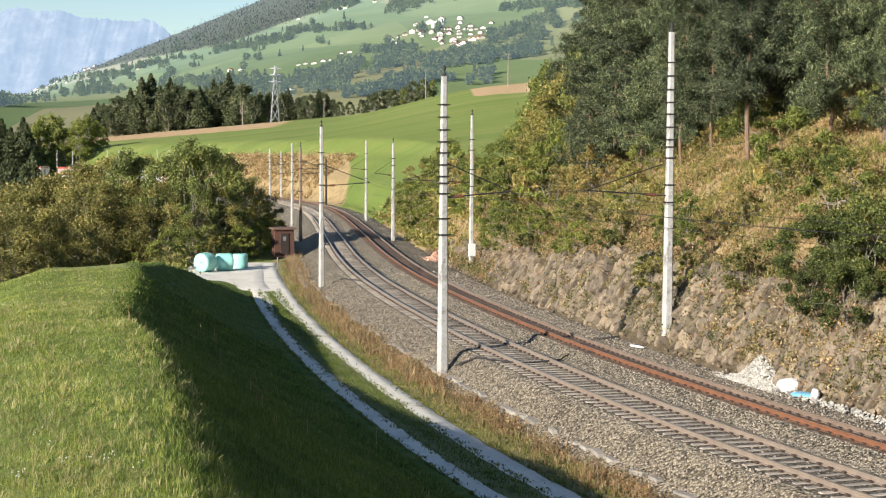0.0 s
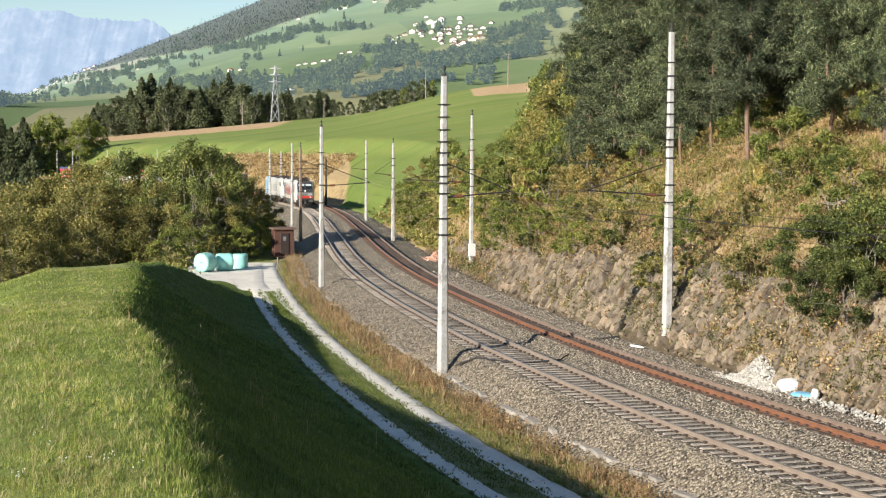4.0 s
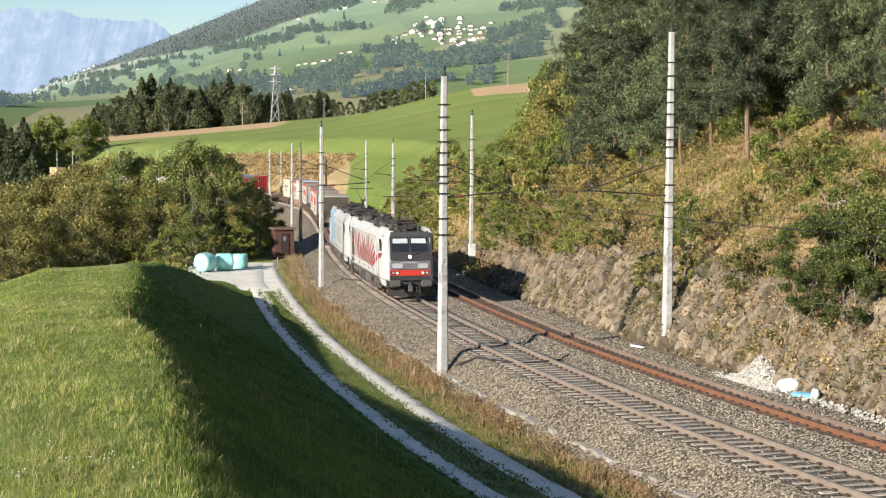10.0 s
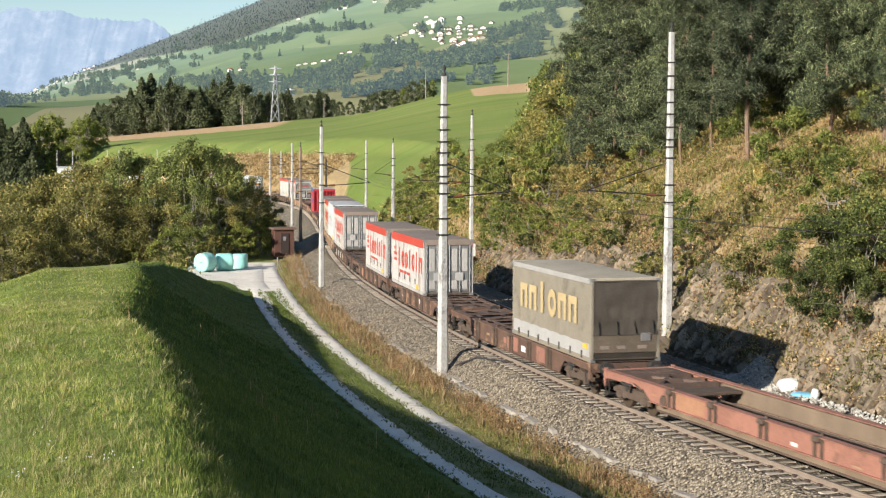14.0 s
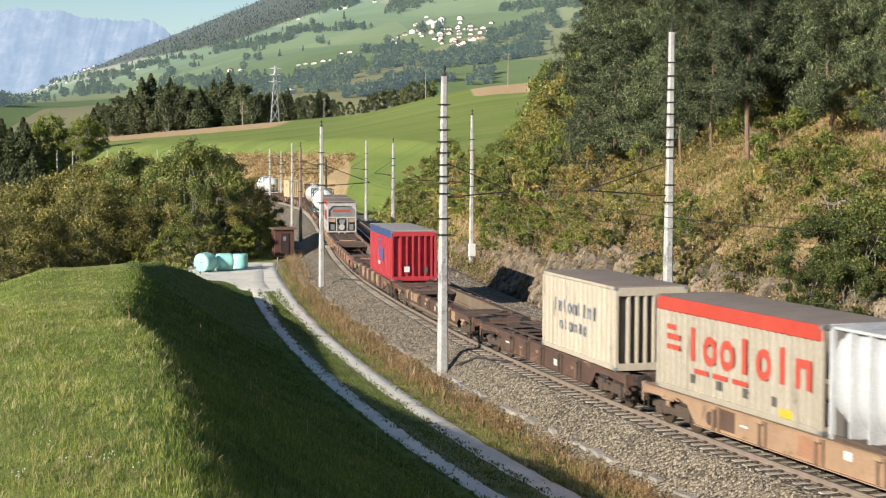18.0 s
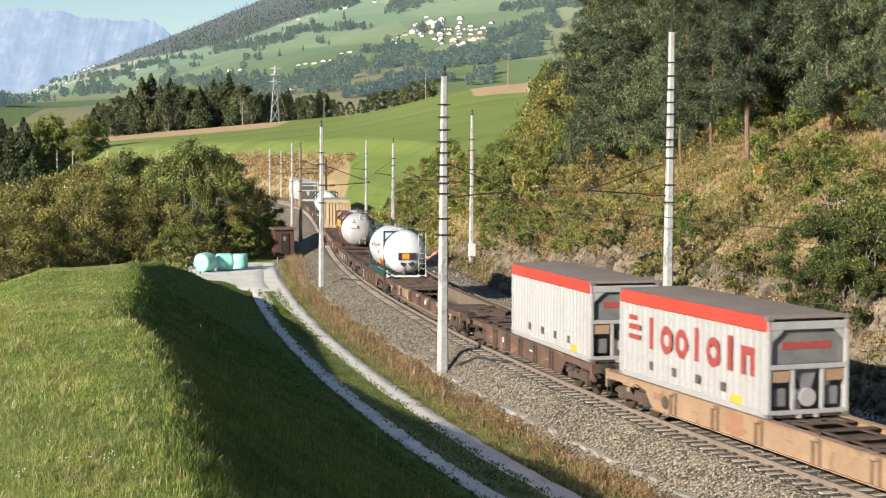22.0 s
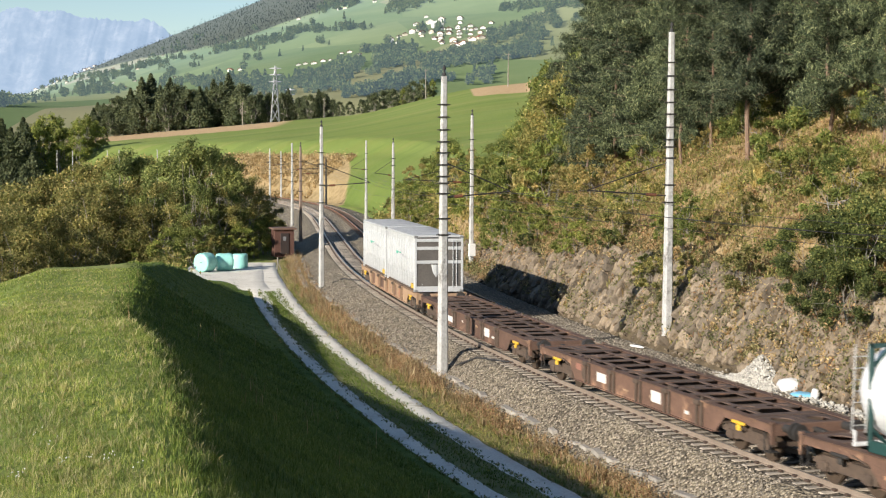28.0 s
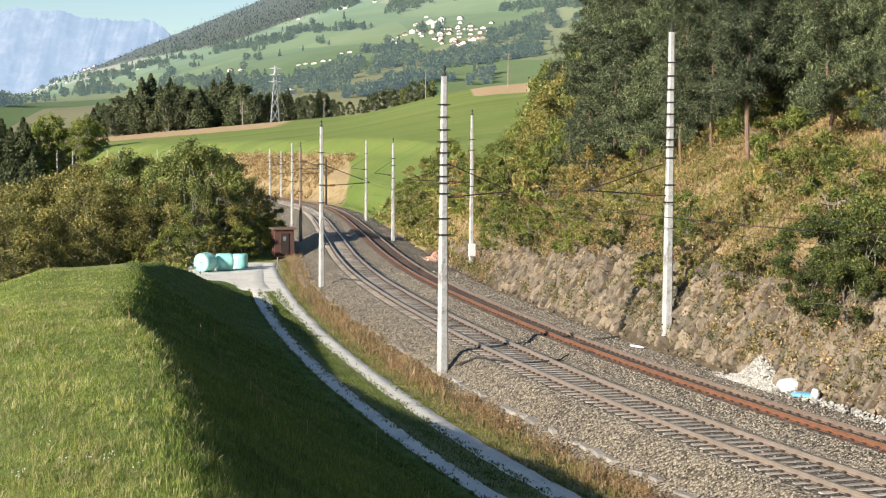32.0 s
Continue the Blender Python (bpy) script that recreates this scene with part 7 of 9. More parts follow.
# bare and overpainted patches on some wagon sides: wagon, from, to, height, paint
for k, y0, y1, z0, z1, mt in ((14, -4.9, -3.2, 0.46, 1.08, "pale_patch"), (14, -3.1, -1.2, 0.5, 1.0, "pale_patch"), (14, -1.1, 0.5, 0.46, 1.1, "pale_patch"), (14, 2.7, 3.6, 0.5, 1.1, "blue_mark"), (4, -6.2, -4.4, 0.46, 1.1, "pale_patch"),
                              (4, -4.3, -1.9, 0.5, 1.06, "pale_patch"), (4, -1.8, 0.3, 0.46, 1.1, "pale_patch"), (4, 0.4, 1.5, 0.55, 1.05, "rust_patch"), (13, -3.4, -2.2, 0.46, 1.1, "pale_patch"), (3, -4.0, -2.4, 0.5, 1.05, "rust_patch"),
                              (7, 3.0, 4.4, 0.66, 1.08, "rust_patch"), (9, 2.6, 4.4, 0.66, 1.08, "rust_patch"), (12, -4.2, -2.6, 0.66, 1.08, "rust_patch"), (0, -5.2, -3.4, 0.66, 1.08, "rust_patch"), (1, 3.2, 4.2, 0.5, 1.05, "wagon_rust"), (1, -0.6, 0.8, 0.5, 1.05, "wagon_rust"), (20, -6.0, -4.6, 0.48, 1.08, "wagon_brown"), (20, -3.6, -2.9, 0.48, 1.08, "rust_patch"), (20, -2.4, -1.2, 0.5, 1.05, "wagon_brown"), (20, -0.4, 0.4, 0.48, 1.08, "rust_patch"),
                              (20, 2.0, 3.4, 0.5, 1.05, "wagon_brown"), (20, 4.2, 4.9, 0.48, 1.08, "rust_patch"), (5, -5.4, -4.2, 0.5, 1.08, "wagon_brown"), (5, -1.0, 0.2, 0.5, 1.05, "rust_patch"), (5, 3.0, 4.4, 0.5, 1.08, "wagon_brown"), (10, -2.0, -1.0, 0.5, 1.08, "rust_patch"),
                              (18, -3.4, -2.6, 0.62, 0.92, "pale_mark"), (18, 1.0, 1.7, 0.6, 0.95, "pale_mark"), (19, -4.2, -3.0, 0.55, 0.8, "pale_mark"), (19, 2.6, 3.4, 0.6, 0.95, "pale_mark"), (15, -3.6, -2.4, 0.5, 1.08, "wagon_tan"), (15, 0.6, 1.9, 0.5, 1.08, "wagon_tan")):
    for x in (-1, 1):
        part("paint_patch", slab(x, 1.2205, 1.2275, y0, y1, z0, z1), mt, WAGONS[k])
for x in (-1, 1):
    part("stencil_mark", slab(x, 1.2205, 1.23, 2.9, 3.4, 0.68, 0.9), "pale_mark", WAGONS[14])
container(61.0, 70.1, WAGONS[1], "curtain")
container(86.2, 95.3, WAGONS[2], "bulk_worn")
container(97.3, 106.4, WAGONS[3], "bulk_worn")
container(121.9, 131.2, WAGONS[4], "bulk_worn")
container(133.3, 142.4, WAGONS[5], "silver")
container(142.7, 151.8, WAGONS[5], "bulk_red")
container(154.9, 162.3, WAGONS[6], "beige")
container(191.2, 200.3, WAGONS[8], "red")
container(241.3, 250.6, WAGONS[10], "bulk_clean")
container(253.0, 262.1, WAGONS[11], "bulk_plain")
tank_container(289.7, 297.3, WAGONS[13], "tank_white", "frame_green", "white cylindrical tank container in a dark green frame")
tank_container(315.9, 322.0, WAGONS[14], "tank_steel", "frame_brown", "steel tank container with brown jacket and yellow band", True)
container(347.5, 353.6, WAGONS[16], "yellow")
tank_container(373.9, 381.3, WAGONS[17], "tank_white", "frame_green", "white cylindrical tank container in a dark green frame")
container(424.2, 433.3, WAGONS[20], "silver")
container(433.9, 443.0, WAGONS[20], "silver")


# ---- vegetation ----


def leaf_cloud(name, centres, sizes, mt, rng, stretch=1.0, droop=0.0, wide=0.32):
    """Many small four-cornered leaf sprays, turned every way, as one mesh."""
    c = np.asarray(centres, float)
    n = len(c)
    a = rng.normal(size=(n, 3))
    a[:, 2] -= droop
    a /= np.linalg.norm(a, axis=1, keepdims=True)
    b = np.cross(a, rng.normal(size=(n, 3)))
    b /= np.linalg.norm(b, axis=1, keepdims=True) + 1e-9
    s = np.asarray(sizes, float).reshape(-1, 1) * np.ones((n, 1))
    a, b = a * s * stretch, b * s
    nrm = np.cross(a, b)
    nrm /= np.linalg.norm(nrm, axis=1, keepdims=True) + 1e-9
    V = np.stack([c - a * 0.5, c + b * wide + nrm * s * 0.12, c + a * 0.5, c - b * wide + nrm * s * 0.12], 1).reshape(-1, 3)
    me_ = bpy.data.meshes.new(name)
    me_.vertices.add(len(V))
    me_.vertices.foreach_set("co", V.ravel())
    me_.loops.add(n * 4)
    me_.loops.foreach_set("vertex_index", np.arange(n * 4))
    me_.polygons.add(n)
    me_.polygons.foreach_set("loop_start", np.arange(0, n * 4, 4))
    me_.update(calc_edges=True)
    me_.materials.append(MAT[mt])
    return me_


def limb(bm, a, b, r0, r1, n=7, bend=0.0, rng=None):
    a, b = Vector(a), Vector(b)
    mid = a.lerp(b, 0.5)
    if rng is not None:
        mid += Vector(rng.normal(size=3)) * bend * (b - a).length
    for p_, q_, ra, rb in ((a, mid, r0, (r0 + r1) / 2), (mid, b, (r0 + r1) / 2, r1)):
        add_cyl(bm, p_, q_, ra, rb, n)


def pine_meshes(seed, h, bare, spread_, leaves=92000):
    """Scots pine: bare reddish stem, whorled limbs, open crown of needle sprays."""
    rng = np.random.default_rng(seed)
    bm = bmesh.new()
    lean = rng.normal(size=2) * 0.02 * h
    steps = [0, 0.12, 0.25, 0.38, 0.5, 0.62, 0.75, 0.86, 0.97]
    sway = [Vector((0, 0, 0))] + [Vector((rng.normal() * 0.09, rng.normal() * 0.09, 0)) for _ in steps[1:]]
    pts_ = [Vector((lean[0] * (t ** 2), lean[1] * (t ** 2), h * t)) + w_ for t, w_ in zip(steps, sway)]
    pts_[0].z = -0.5
    rad = [h * 0.0075 * (1 - 0.93 * t) for t in steps]
    for i in range(8):
        add_cyl(bm, pts_[i], pts_[i + 1], rad[i], rad[i + 1], 8)
    C, S = [], []
    nl = 48
    for i in range(nl):
        t = bare + (0.98 - bare) * ((i // 4) * 4 + 1.1 * rng.random()) / nl
        z = h * t
        reach = spread_ * (1.05 - ((t - bare) / (1 - bare)) ** 1.6 * 0.85) * rng.uniform(0.6, 1.1)
        if t < bare + 0.08:
            reach *= 0.75
        az = i * 2.4 + rng.normal() * 0.4
        base = Vector((lean[0] * t * t, lean[1] * t * t, z))
        tip = base + Vector((math.cos(az) * reach, math.sin(az) * reach, reach * rng.uniform(0.0, 0.4)))
        limb(bm, base, tip, h * 0.0024, h * 0.0006, 4, 0.06, rng)
        pads = 8
        m = int(leaves / nl / pads)
        for q_ in range(pads):
            f = 0.16 + 0.88 * (q_ + rng.random()) / pads
            hub = np.array(base.lerp(tip, f)) + rng.normal(size=3) * np.array([0.2, 0.2, 0.15]) * reach * f
            rad = rng.uniform(0.2, 0.4)
            C.append(hub + rng.normal(size=(m, 3)) * np.array([rad, rad, rad * 0.85]) * 0.7)
            S.append(rng.uniform(0.08, 0.19, m))
    me_t = bpy.data.meshes.new("trunk")
    bm.to_mesh(me_t)
    bm.free()
    me_t.materials.append(MAT["bark_pine"])
    return me_t, np.concatenate(C), np.concatenate(S), rng


def broad_meshes(seed, h, w, leaves=6000, size=(0.14, 0.3), stems=3, clumps=60, low=0.12):
    """Leafy tree or large shrub: several stems, forking limbs, crown of uneven clumps."""
    rng = np.random.default_rng(seed)
    bm = bmesh.new()
    C, S = [], []
    per = int(leaves / clumps)
    for k in range(stems):
        a = 2 * math.pi * k / stems + rng.random()
        fork = Vector((math.cos(a) * w * 0.12, math.sin(a) * w * 0.12, h * rng.uniform(0.2, 0.35)))
        limb(bm, (math.cos(a) * 0.12, math.sin(a) * 0.12, -0.5), fork, h * 0.014, h * 0.01, 8, 0.05, rng)
        for j in range(clumps // stems):
            t = rng.uniform(low, 1.0)
            az = a + rng.normal() * 1.3
            env = (math.sin(math.pi * min(1, 0.18 + t * 0.8)) ** 0.7) * w * 0.5
            r = env * rng.uniform(0.35, 1.0) ** 0.6
            tip = Vector((math.cos(az) * r, math.sin(az) * r, h * t * rng.uniform(0.9, 1.04)))
            if j % 3 == 0:
                limb(bm, fork, tip, h * 0.006, h * 0.0015, 5, 0.1, rng)
            rad = rng.uniform(0.04, 0.1) * (w + h) / 2
            C.append(np.array(tip) + rng.normal(size=(per, 3)) * rad * np.array([1, 1, 0.75]) * 0.55)
            S.append(rng.uniform(*size, per))
    me_t = bpy.data.meshes.new("trunk")
    bm.to_mesh(me_t)
    bm.free()
    me_t.materials.append(MAT["bark_grey"])
    return me_t, np.concatenate(C), np.concatenate(S), rng


def tree_thing(name, label, category, group, trunk, crown):
    root = tagged(new(name), label, category, group)
    part("trunk", trunk, None, root)
    part("crown", crown, None, root)
    return root


def plant(proto, used, x, y, turn, scale=1.0, z=None):
    m = Matrix.Translation((x, y, gz(x, y) if z is None else z)) @ pose(0, 0, 0, 0, 0, turn)
    proto_used = used.get(proto)
    ob = proto if not proto_used else copy_thing(proto, m)
    used[proto] = True
    ob.matrix_basis = m @ Matrix.Scale(scale, 4)
    return ob


USED = {}
pines = []
for sd, h, bare, sp in ((11, 16.0, 0.13, 3.3), (12, 18.0, 0.17, 3.1), (13, 14.5, 0.08, 3.4), (14, 17.0, 0.12, 3.2)):
    tm, C, S, rng = pine_meshes(sd, h, bare, sp)
    pines.append(tree_thing("pine_tree", "tall Scots pine with reddish trunk on dry slope", "pine tree", "pines on the slope", tm, leaf_cloud("crown", C, S, "pine", rng, 1.6, -0.5, 0.12)))
rngp = np.random.default_rng(5)


def at_view(px, d):
    """Place d metres ahead, px along the picture's width."""
    return (px - 784) / 2805 * d, d


# front edge of the wood, then rows up the hill behind it
FRONT = [(955, 150), (985, 136), (1010, 130), (1040, 116), (1085, 112), (1135, 108), (1165, 104), (1205, 98), (1258, 96), (1322, 87), (1390, 90), (1460, 80), (1505, 84), (1562, 74), (1620, 72), (1690, 70)]
spots = [at_view(px, d) for px, d in FRONT]
for row in range(1, 6):
    for px, d in FRONT:
        x, y = at_view(px + rngp.normal() * 24, d + 4.2 * row + rngp.normal() * 1.5)
        spots.append((x + 2.6 * row + rngp.normal(), y))
for k, (x, y) in enumerate(spots):
    slim = min(1.0, 0.5 + max(0, 784 + 2805 * x / y - 945) / 230)
    plant(pines[k % 4], USED, x, y, rngp.uniform(0, 360), rngp.uniform(0.78, 1.2) * slim)

broads = []
for nm, lab, sd, h, w, mt, lv, sz in (
        ("broadleaf_tree", "olive-green broadleaf tree turning yellow in early autumn", 21, 9.5, 8.5, "leaf_olive", 14000, (0.1, 0.22)),
        ("broadleaf_tree", "olive-green broadleaf tree turning yellow in early autumn", 22, 11.0, 7.0, "leaf_fresh", 15000, (0.1, 0.24)),
        ("bush", "dense green shrub on the railway bank", 23, 3.6, 4.2, "leaf_green", 9000, (0.06, 0.15)),
        ("bush", "dark green shrub on the stony bank", 24, 3.2, 4.6, "leaf_dark", 22000, (0.04, 0.1)),
        ("bush", "yellowing shrub on the dry slope", 25, 2.6, 3.0, "leaf_gold", 5000, (0.06, 0.14)),
        ("broadleaf_tree", "fresh green poplar beyond the line", 26, 14.0, 7.0, "leaf_green", 6500, (0.25, 0.5)),
        ("broadleaf_tree", "dark green broad-crowned tree beyond the field", 28, 14.0, 11.0, "spruce", 5200, (0.35, 0.7)),
        ("bush", "olive shrub on the dry slope", 27, 2.2, 2.8, "leaf_olive", 5000, (0.06, 0.13))):
    tm, C, S, rng = broad_meshes(sd, h, w, lv, sz, 3 if nm != "bush" else 5, 60 if nm != "bush" else 40, 0.1)
    broads.append(tree_thing(nm, lab, "tree" if nm != "bush" else "bush", "trees by the line" if nm != "bush" else "bushes", tm, leaf_cloud("crown", C, S, mt, rng, 1.4)))

# thicket left of the line behind the grass ridge: way, distance, kind, sight line of the crown's top
HEIGHT = (9.9, 11.4)
for px, d, k, row in ((-20, 140, 0, 352), (8, 132, 0, 350), (30, 146, 0, 338), (60, 150, 0, 330), (85, 148, 0, 326), (110, 150, 0, 318), (130, 150, 0, 310), (152, 146, 0, 300), (178, 148, 0, 296), (205, 146, 0, 288), (232, 144, 1, 268), (262, 146, 0, 286), (292, 142, 1, 276), (322, 142, 1, 262),
                      (347, 140, 1, 248), (372, 142, 1, 262), (398, 142, 1, 278), (425, 146, 0, 296), (452, 150, 0, 318), (335, 150, 1, 272), (400, 150, 1, 296), (60, 135, 0, 350), (110, 136, 0, 342), (150, 134, 0, 335), (190, 136, 0, 330), (235, 137, 0, 330), (280, 136, 0, 330),
                      (345, 136, 1, 318), (380, 138, 0, 335), (10, 126, 0, 372), (40, 118, 0, 385), (0, 112, 0, 392), (85, 120, 0, 380), (-30, 112, 0, 385), (130, 122, 0, 372)):
    x, y = at_view(px, d)
    z = gz(x, y)
    plant(broads[k], USED, x, y, rngp.uniform(0, 360), (8.926 - (row - 226) / 2805 * d - z) / HEIGHT[k])
for px, d, k, sc in ((468, 144, 2, 0.9), (478, 152, 4, 1.2), (450, 140, 2, 0.8), (425, 137, 2, 0.8), (300, 130, 2, 0.9), (340, 132, 2, 0.8), (270, 134, 7, 1.3), (230, 134, 2, 1.1), (160, 130, 7, 1.5), (385, 135, 7, 1.0), (360, 133, 4, 0.7)):
    x, y = at_view(px, d)
    plant(broads[k], USED, x, y, rngp.uniform(0, 360), sc)
# leafy edge of the wood
for px, d, k, sc in ((950, 132, 0, 0.8), (972, 128, 0, 0.9), (1000, 126, 0, 0.95), (1028, 124, 1, 0.9), (935, 140, 1, 0.7), (1065, 118, 0, 0.75), (905, 140, 5, 0.55), (925, 146, 5, 0.62), (945, 138, 5, 0.6), (965, 134, 0, 0.75), (890, 148, 2, 1.6), (915, 132, 4, 1.6), (985, 124, 2, 1.5), (880, 135, 2, 1.5), (1010, 118, 4, 1.4), (940, 122, 2, 1.4), (960, 160, 5, 0.7),
                     (930, 165, 5, 0.75), (1500, 70, 7, 0.9)):
    x, y = at_view(px + (34 if px < 960 else 12), d)
    plant(broads[k], USED, x, y, rngp.uniform(0, 360), sc)
# bushes on the cutting
for s, l, k, sc in ((9.5, 8.9, 3, 0.75), (11.6, 8.8, 3, 0.7), (12.5, 9.7, 3, 0.95), (10, 10.2, 3, 1.15), (7, 10.8, 3, 1.1), (14, 9.6, 3, 0.8), (13, 11.5, 7, 1.3), (10, 12.5, 7, 1.5), (7.5, 13, 7, 1.1), (3, 12, 7, 1.0), (25, 9.0, 7, 0.7), (29, 8.8, 7, 0.7), (19, 9.2, 7, 0.8), (31, 11, 2, 0.7), (38, 10, 7, 1.0), (43, 9.2, 2, 0.6),
                    (35, 15, 4, 0.8), (28, 17, 7, 1.1), (22, 16, 4, 0.9), (45, 13, 7, 1.2), (52, 11, 2, 0.7), (58, 10.2, 2, 0.8), (66, 9.8, 2, 0.9), (72, 10.4, 2, 1.0), (78, 11, 2, 1.0), (84, 11, 4, 1.2), (90, 11, 2, 1.2),
                    (95, 12, 2, 1.1), (100, 12.5, 4, 1.3), (88, 15, 2, 1.5), (80, 15, 4, 1.6), (74, 17, 2, 1.5), (96, 17, 4, 1.8), (104, 15, 2, 1.3), (65, 16, 4, 1.3), (58, 18, 2, 1.4), (50, 19, 4, 1.3), (42, 19, 2, 1.4),
                    (16, 16, 2, 1.2), (12, 19, 4, 1.4), (8, 18, 4, 1.2), (30, 21, 2, 1.3), (36, 22, 4, 1.4), (105, 9.5, 7, 1.2), (112, 9, 2, 0.9), (118, 9.5, 7, 1.0), (125, 9, 2, 1.4), (132, 10, 7, 1.6), (140, 9, 4, 1.4), (148, 10, 2, 1.3), (128, 13, 2, 1.6), (138, 13, 7, 1.6), (150, 12, 4, 1.4), (118, 12, 2, 1.7), (112, 13, 4, 1.6), (158, 9.5, 7, 1.2)):
    w = on_line(s, l)
    plant(broads[k], USED, w.x, w.y, rngp.uniform(0, 360), sc * rngp.uniform(0.85, 1.1) * (0.6 if l > 14 and s < 62 else 1.0))


# conifers beyond the field
def spruce_meshes(seed, h, w, leaves=4200):
    rng = np.random.default_rng(seed)
    bm = bmesh.new()
    add_cyl(bm, (0, 0, -1), (0, 0, h * 0.98), h * 0.013, h * 0.002, 7)
    me_t = bpy.data.meshes.new("trunk")
    bm.to_mesh(me_t)
    bm.free()
    me_t.materials.append(MAT["bark_grey"])
    t = rng.random(leaves) ** 0.8
    tier = (t * 13) % 1.0
    r = w / 2 * (1.03 - t ** 1.35) * (0.55 + 0.45 * tier) * rng.uniform(0.35, 1.05, leaves)
    a = rng.uniform(0, 6.283, leaves)
    lump = 1 + 0.25 * np.sin(3 * a + t * 9)
    C = np.stack([r * lump * np.cos(a), r * lump * np.sin(a), h * (0.06 + 0.94 * t) - 0.12 * r], -1)
    return me_t, C, rng.uniform(0.4, 0.85, leaves), rng


spruces = []
for sd, h, w in ((31, 15.5, 11.0), (32, 13.0, 10.0), (33, 16.5, 11.5)):
    tm, C, S, rng = spruce_meshes(sd, h, w)
    spruces.append(tree_thing("spruce_tree", "dark green spruce beyond the field", "spruce tree", "spruces beyond the field", tm, leaf_cloud("crown", C, S, "spruce", rng, 1.3)))
k = 0
for px in list(range(160, 485, 8)) + [500, 512, 530, 545, 565, 590]:
    d = 600 - (px - 190) * 0.1 + rngp.normal() * 8
    x, y = at_view(px + rngp.normal() * 3, d)
    hgt = {0: 1.05, 1: 1.0, 2: 1.12}[k % 3] * (1.0 if 200 < px < 440 else 0.75)
    plant(spruces[k % 3] if k % 7 in (0, 3) else broads[6], USED, x, y, rngp.uniform(0, 360), hgt * rngp.uniform(0.75, 1.08))
    if k % 2:
        x, y = at_view(px + 6, d + 16)
        plant(broads[6] if k % 8 != 1 else spruces[(k + 1) % 3], USED, x, y, rngp.uniform(0, 360), hgt * rngp.uniform(0.85, 1.1))
    k += 1
for px, d, sc in ((252, 588, 1.25), (268, 592, 1.4), (284, 586, 1.3), (302, 594, 1.2), (378, 584, 1.15), (392, 590, 1.3), (405, 584, 1.2), (232, 590, 1.1), (-14, 430, 1.05), (4, 440, 1.1), (20, 432, 1.0), (34, 446, 1.1), (48, 440, 1.0), (60, 452, 0.95), (12, 462, 1.15), (42, 470, 1.1), (6, 172, 1.0), (24, 166, 1.05), (44, 174, 0.95), (60, 168, 0.85), (15, 184, 1.1), (5, 330, 0.9), (22, 320, 1.0), (42, 335, 0.95), (58, 350, 0.8), (30, 260, 0.7), (8, 250, 0.75), (50, 255, 0.6), (20, 280, 0.8)):
    x, y = at_view(px, d)
    plant(spruces[k % 3], USED, x, y, rngp.uniform(0, 360), sc)
    k += 1
for px, d, row in ((58, 452, 226), (74, 446, 212), (92, 452, 208), (108, 448, 214), (122, 462, 232), (140, 446, 214), (156, 452, 207), (172, 456, 218), (184, 460, 236)):
    x, y = at_view(px, d)
    plant(broads[5], USED, x, y, rngp.uniform(0, 360), max(0.4, (8.926 - (row - 226) / 2805 * d - gz(x, y)) / 14.3))


for px, off, k, sc in ((600, 30, 6, 0.6), (618, 26, 6, 0.55), (640, 34, 6, 0.6), (662, 22, 6, 0.7), (678, 30, 6, 0.75), (694, 24, 6, 0.7), (712, 34, 5, 0.65), (730, 26, 6, 0.8), (748, 22, 6, 0.75), (764, 30, 5, 0.7), (655, 60, 6, 0.9), (690, 64, 6, 1.0), (720, 60, 6, 0.95), (745, 66, 5, 0.9)):
    d = 469 / (1 + 0.000339 * (px - 784)) + off
    x, y = at_view(px, d)
    plant(broads[k], USED, x, y, rngp.uniform(0, 360), sc * 0.6)


# ---- far side of the valley: woods, farms, villages, mountains ----
def far_y(px, row):
    """Distance at which the far hillside is met at this place of the view."""
    ys = np.arange(900, 2900, 10.0)
    xs = (px - 784) / 2805 * ys
    rr = 226 - 2805 * (ground_z(xs, ys) - 8.9) / ys
    k = int(np.argmin(abs(rr - row)))
    return xs[k], ys[k]


def clump_proto(seed, conifer, n=110):
    rng = np.random.default_rng(seed)
    if conifer:
        t = rng.random(n)
        r, a = (0.26 if n > 60 else 0.42) * (1.03 - t) * rng.uniform(0.4, 1, n), rng.uniform(0, 6.28, n)
        return np.stack([r * np.cos(a), r * np.sin(a), t], -1), 0.2 if n > 60 else 0.3
    v = rng.normal(size=(n, 3))
    v /= np.linalg.norm(v, axis=1, keepdims=True)
    v *= rng.uniform(0.5, 1, (n, 1))
    return v * np.array([0.45, 0.45, 0.42]) + np.array([0, 0, 0.5]), 0.19


far_protos = [clump_proto(1, True), clump_proto(2, True), clump_proto(3, False), clump_proto(4, False), clump_proto(5, True, 30), clump_proto(6, True, 30)]


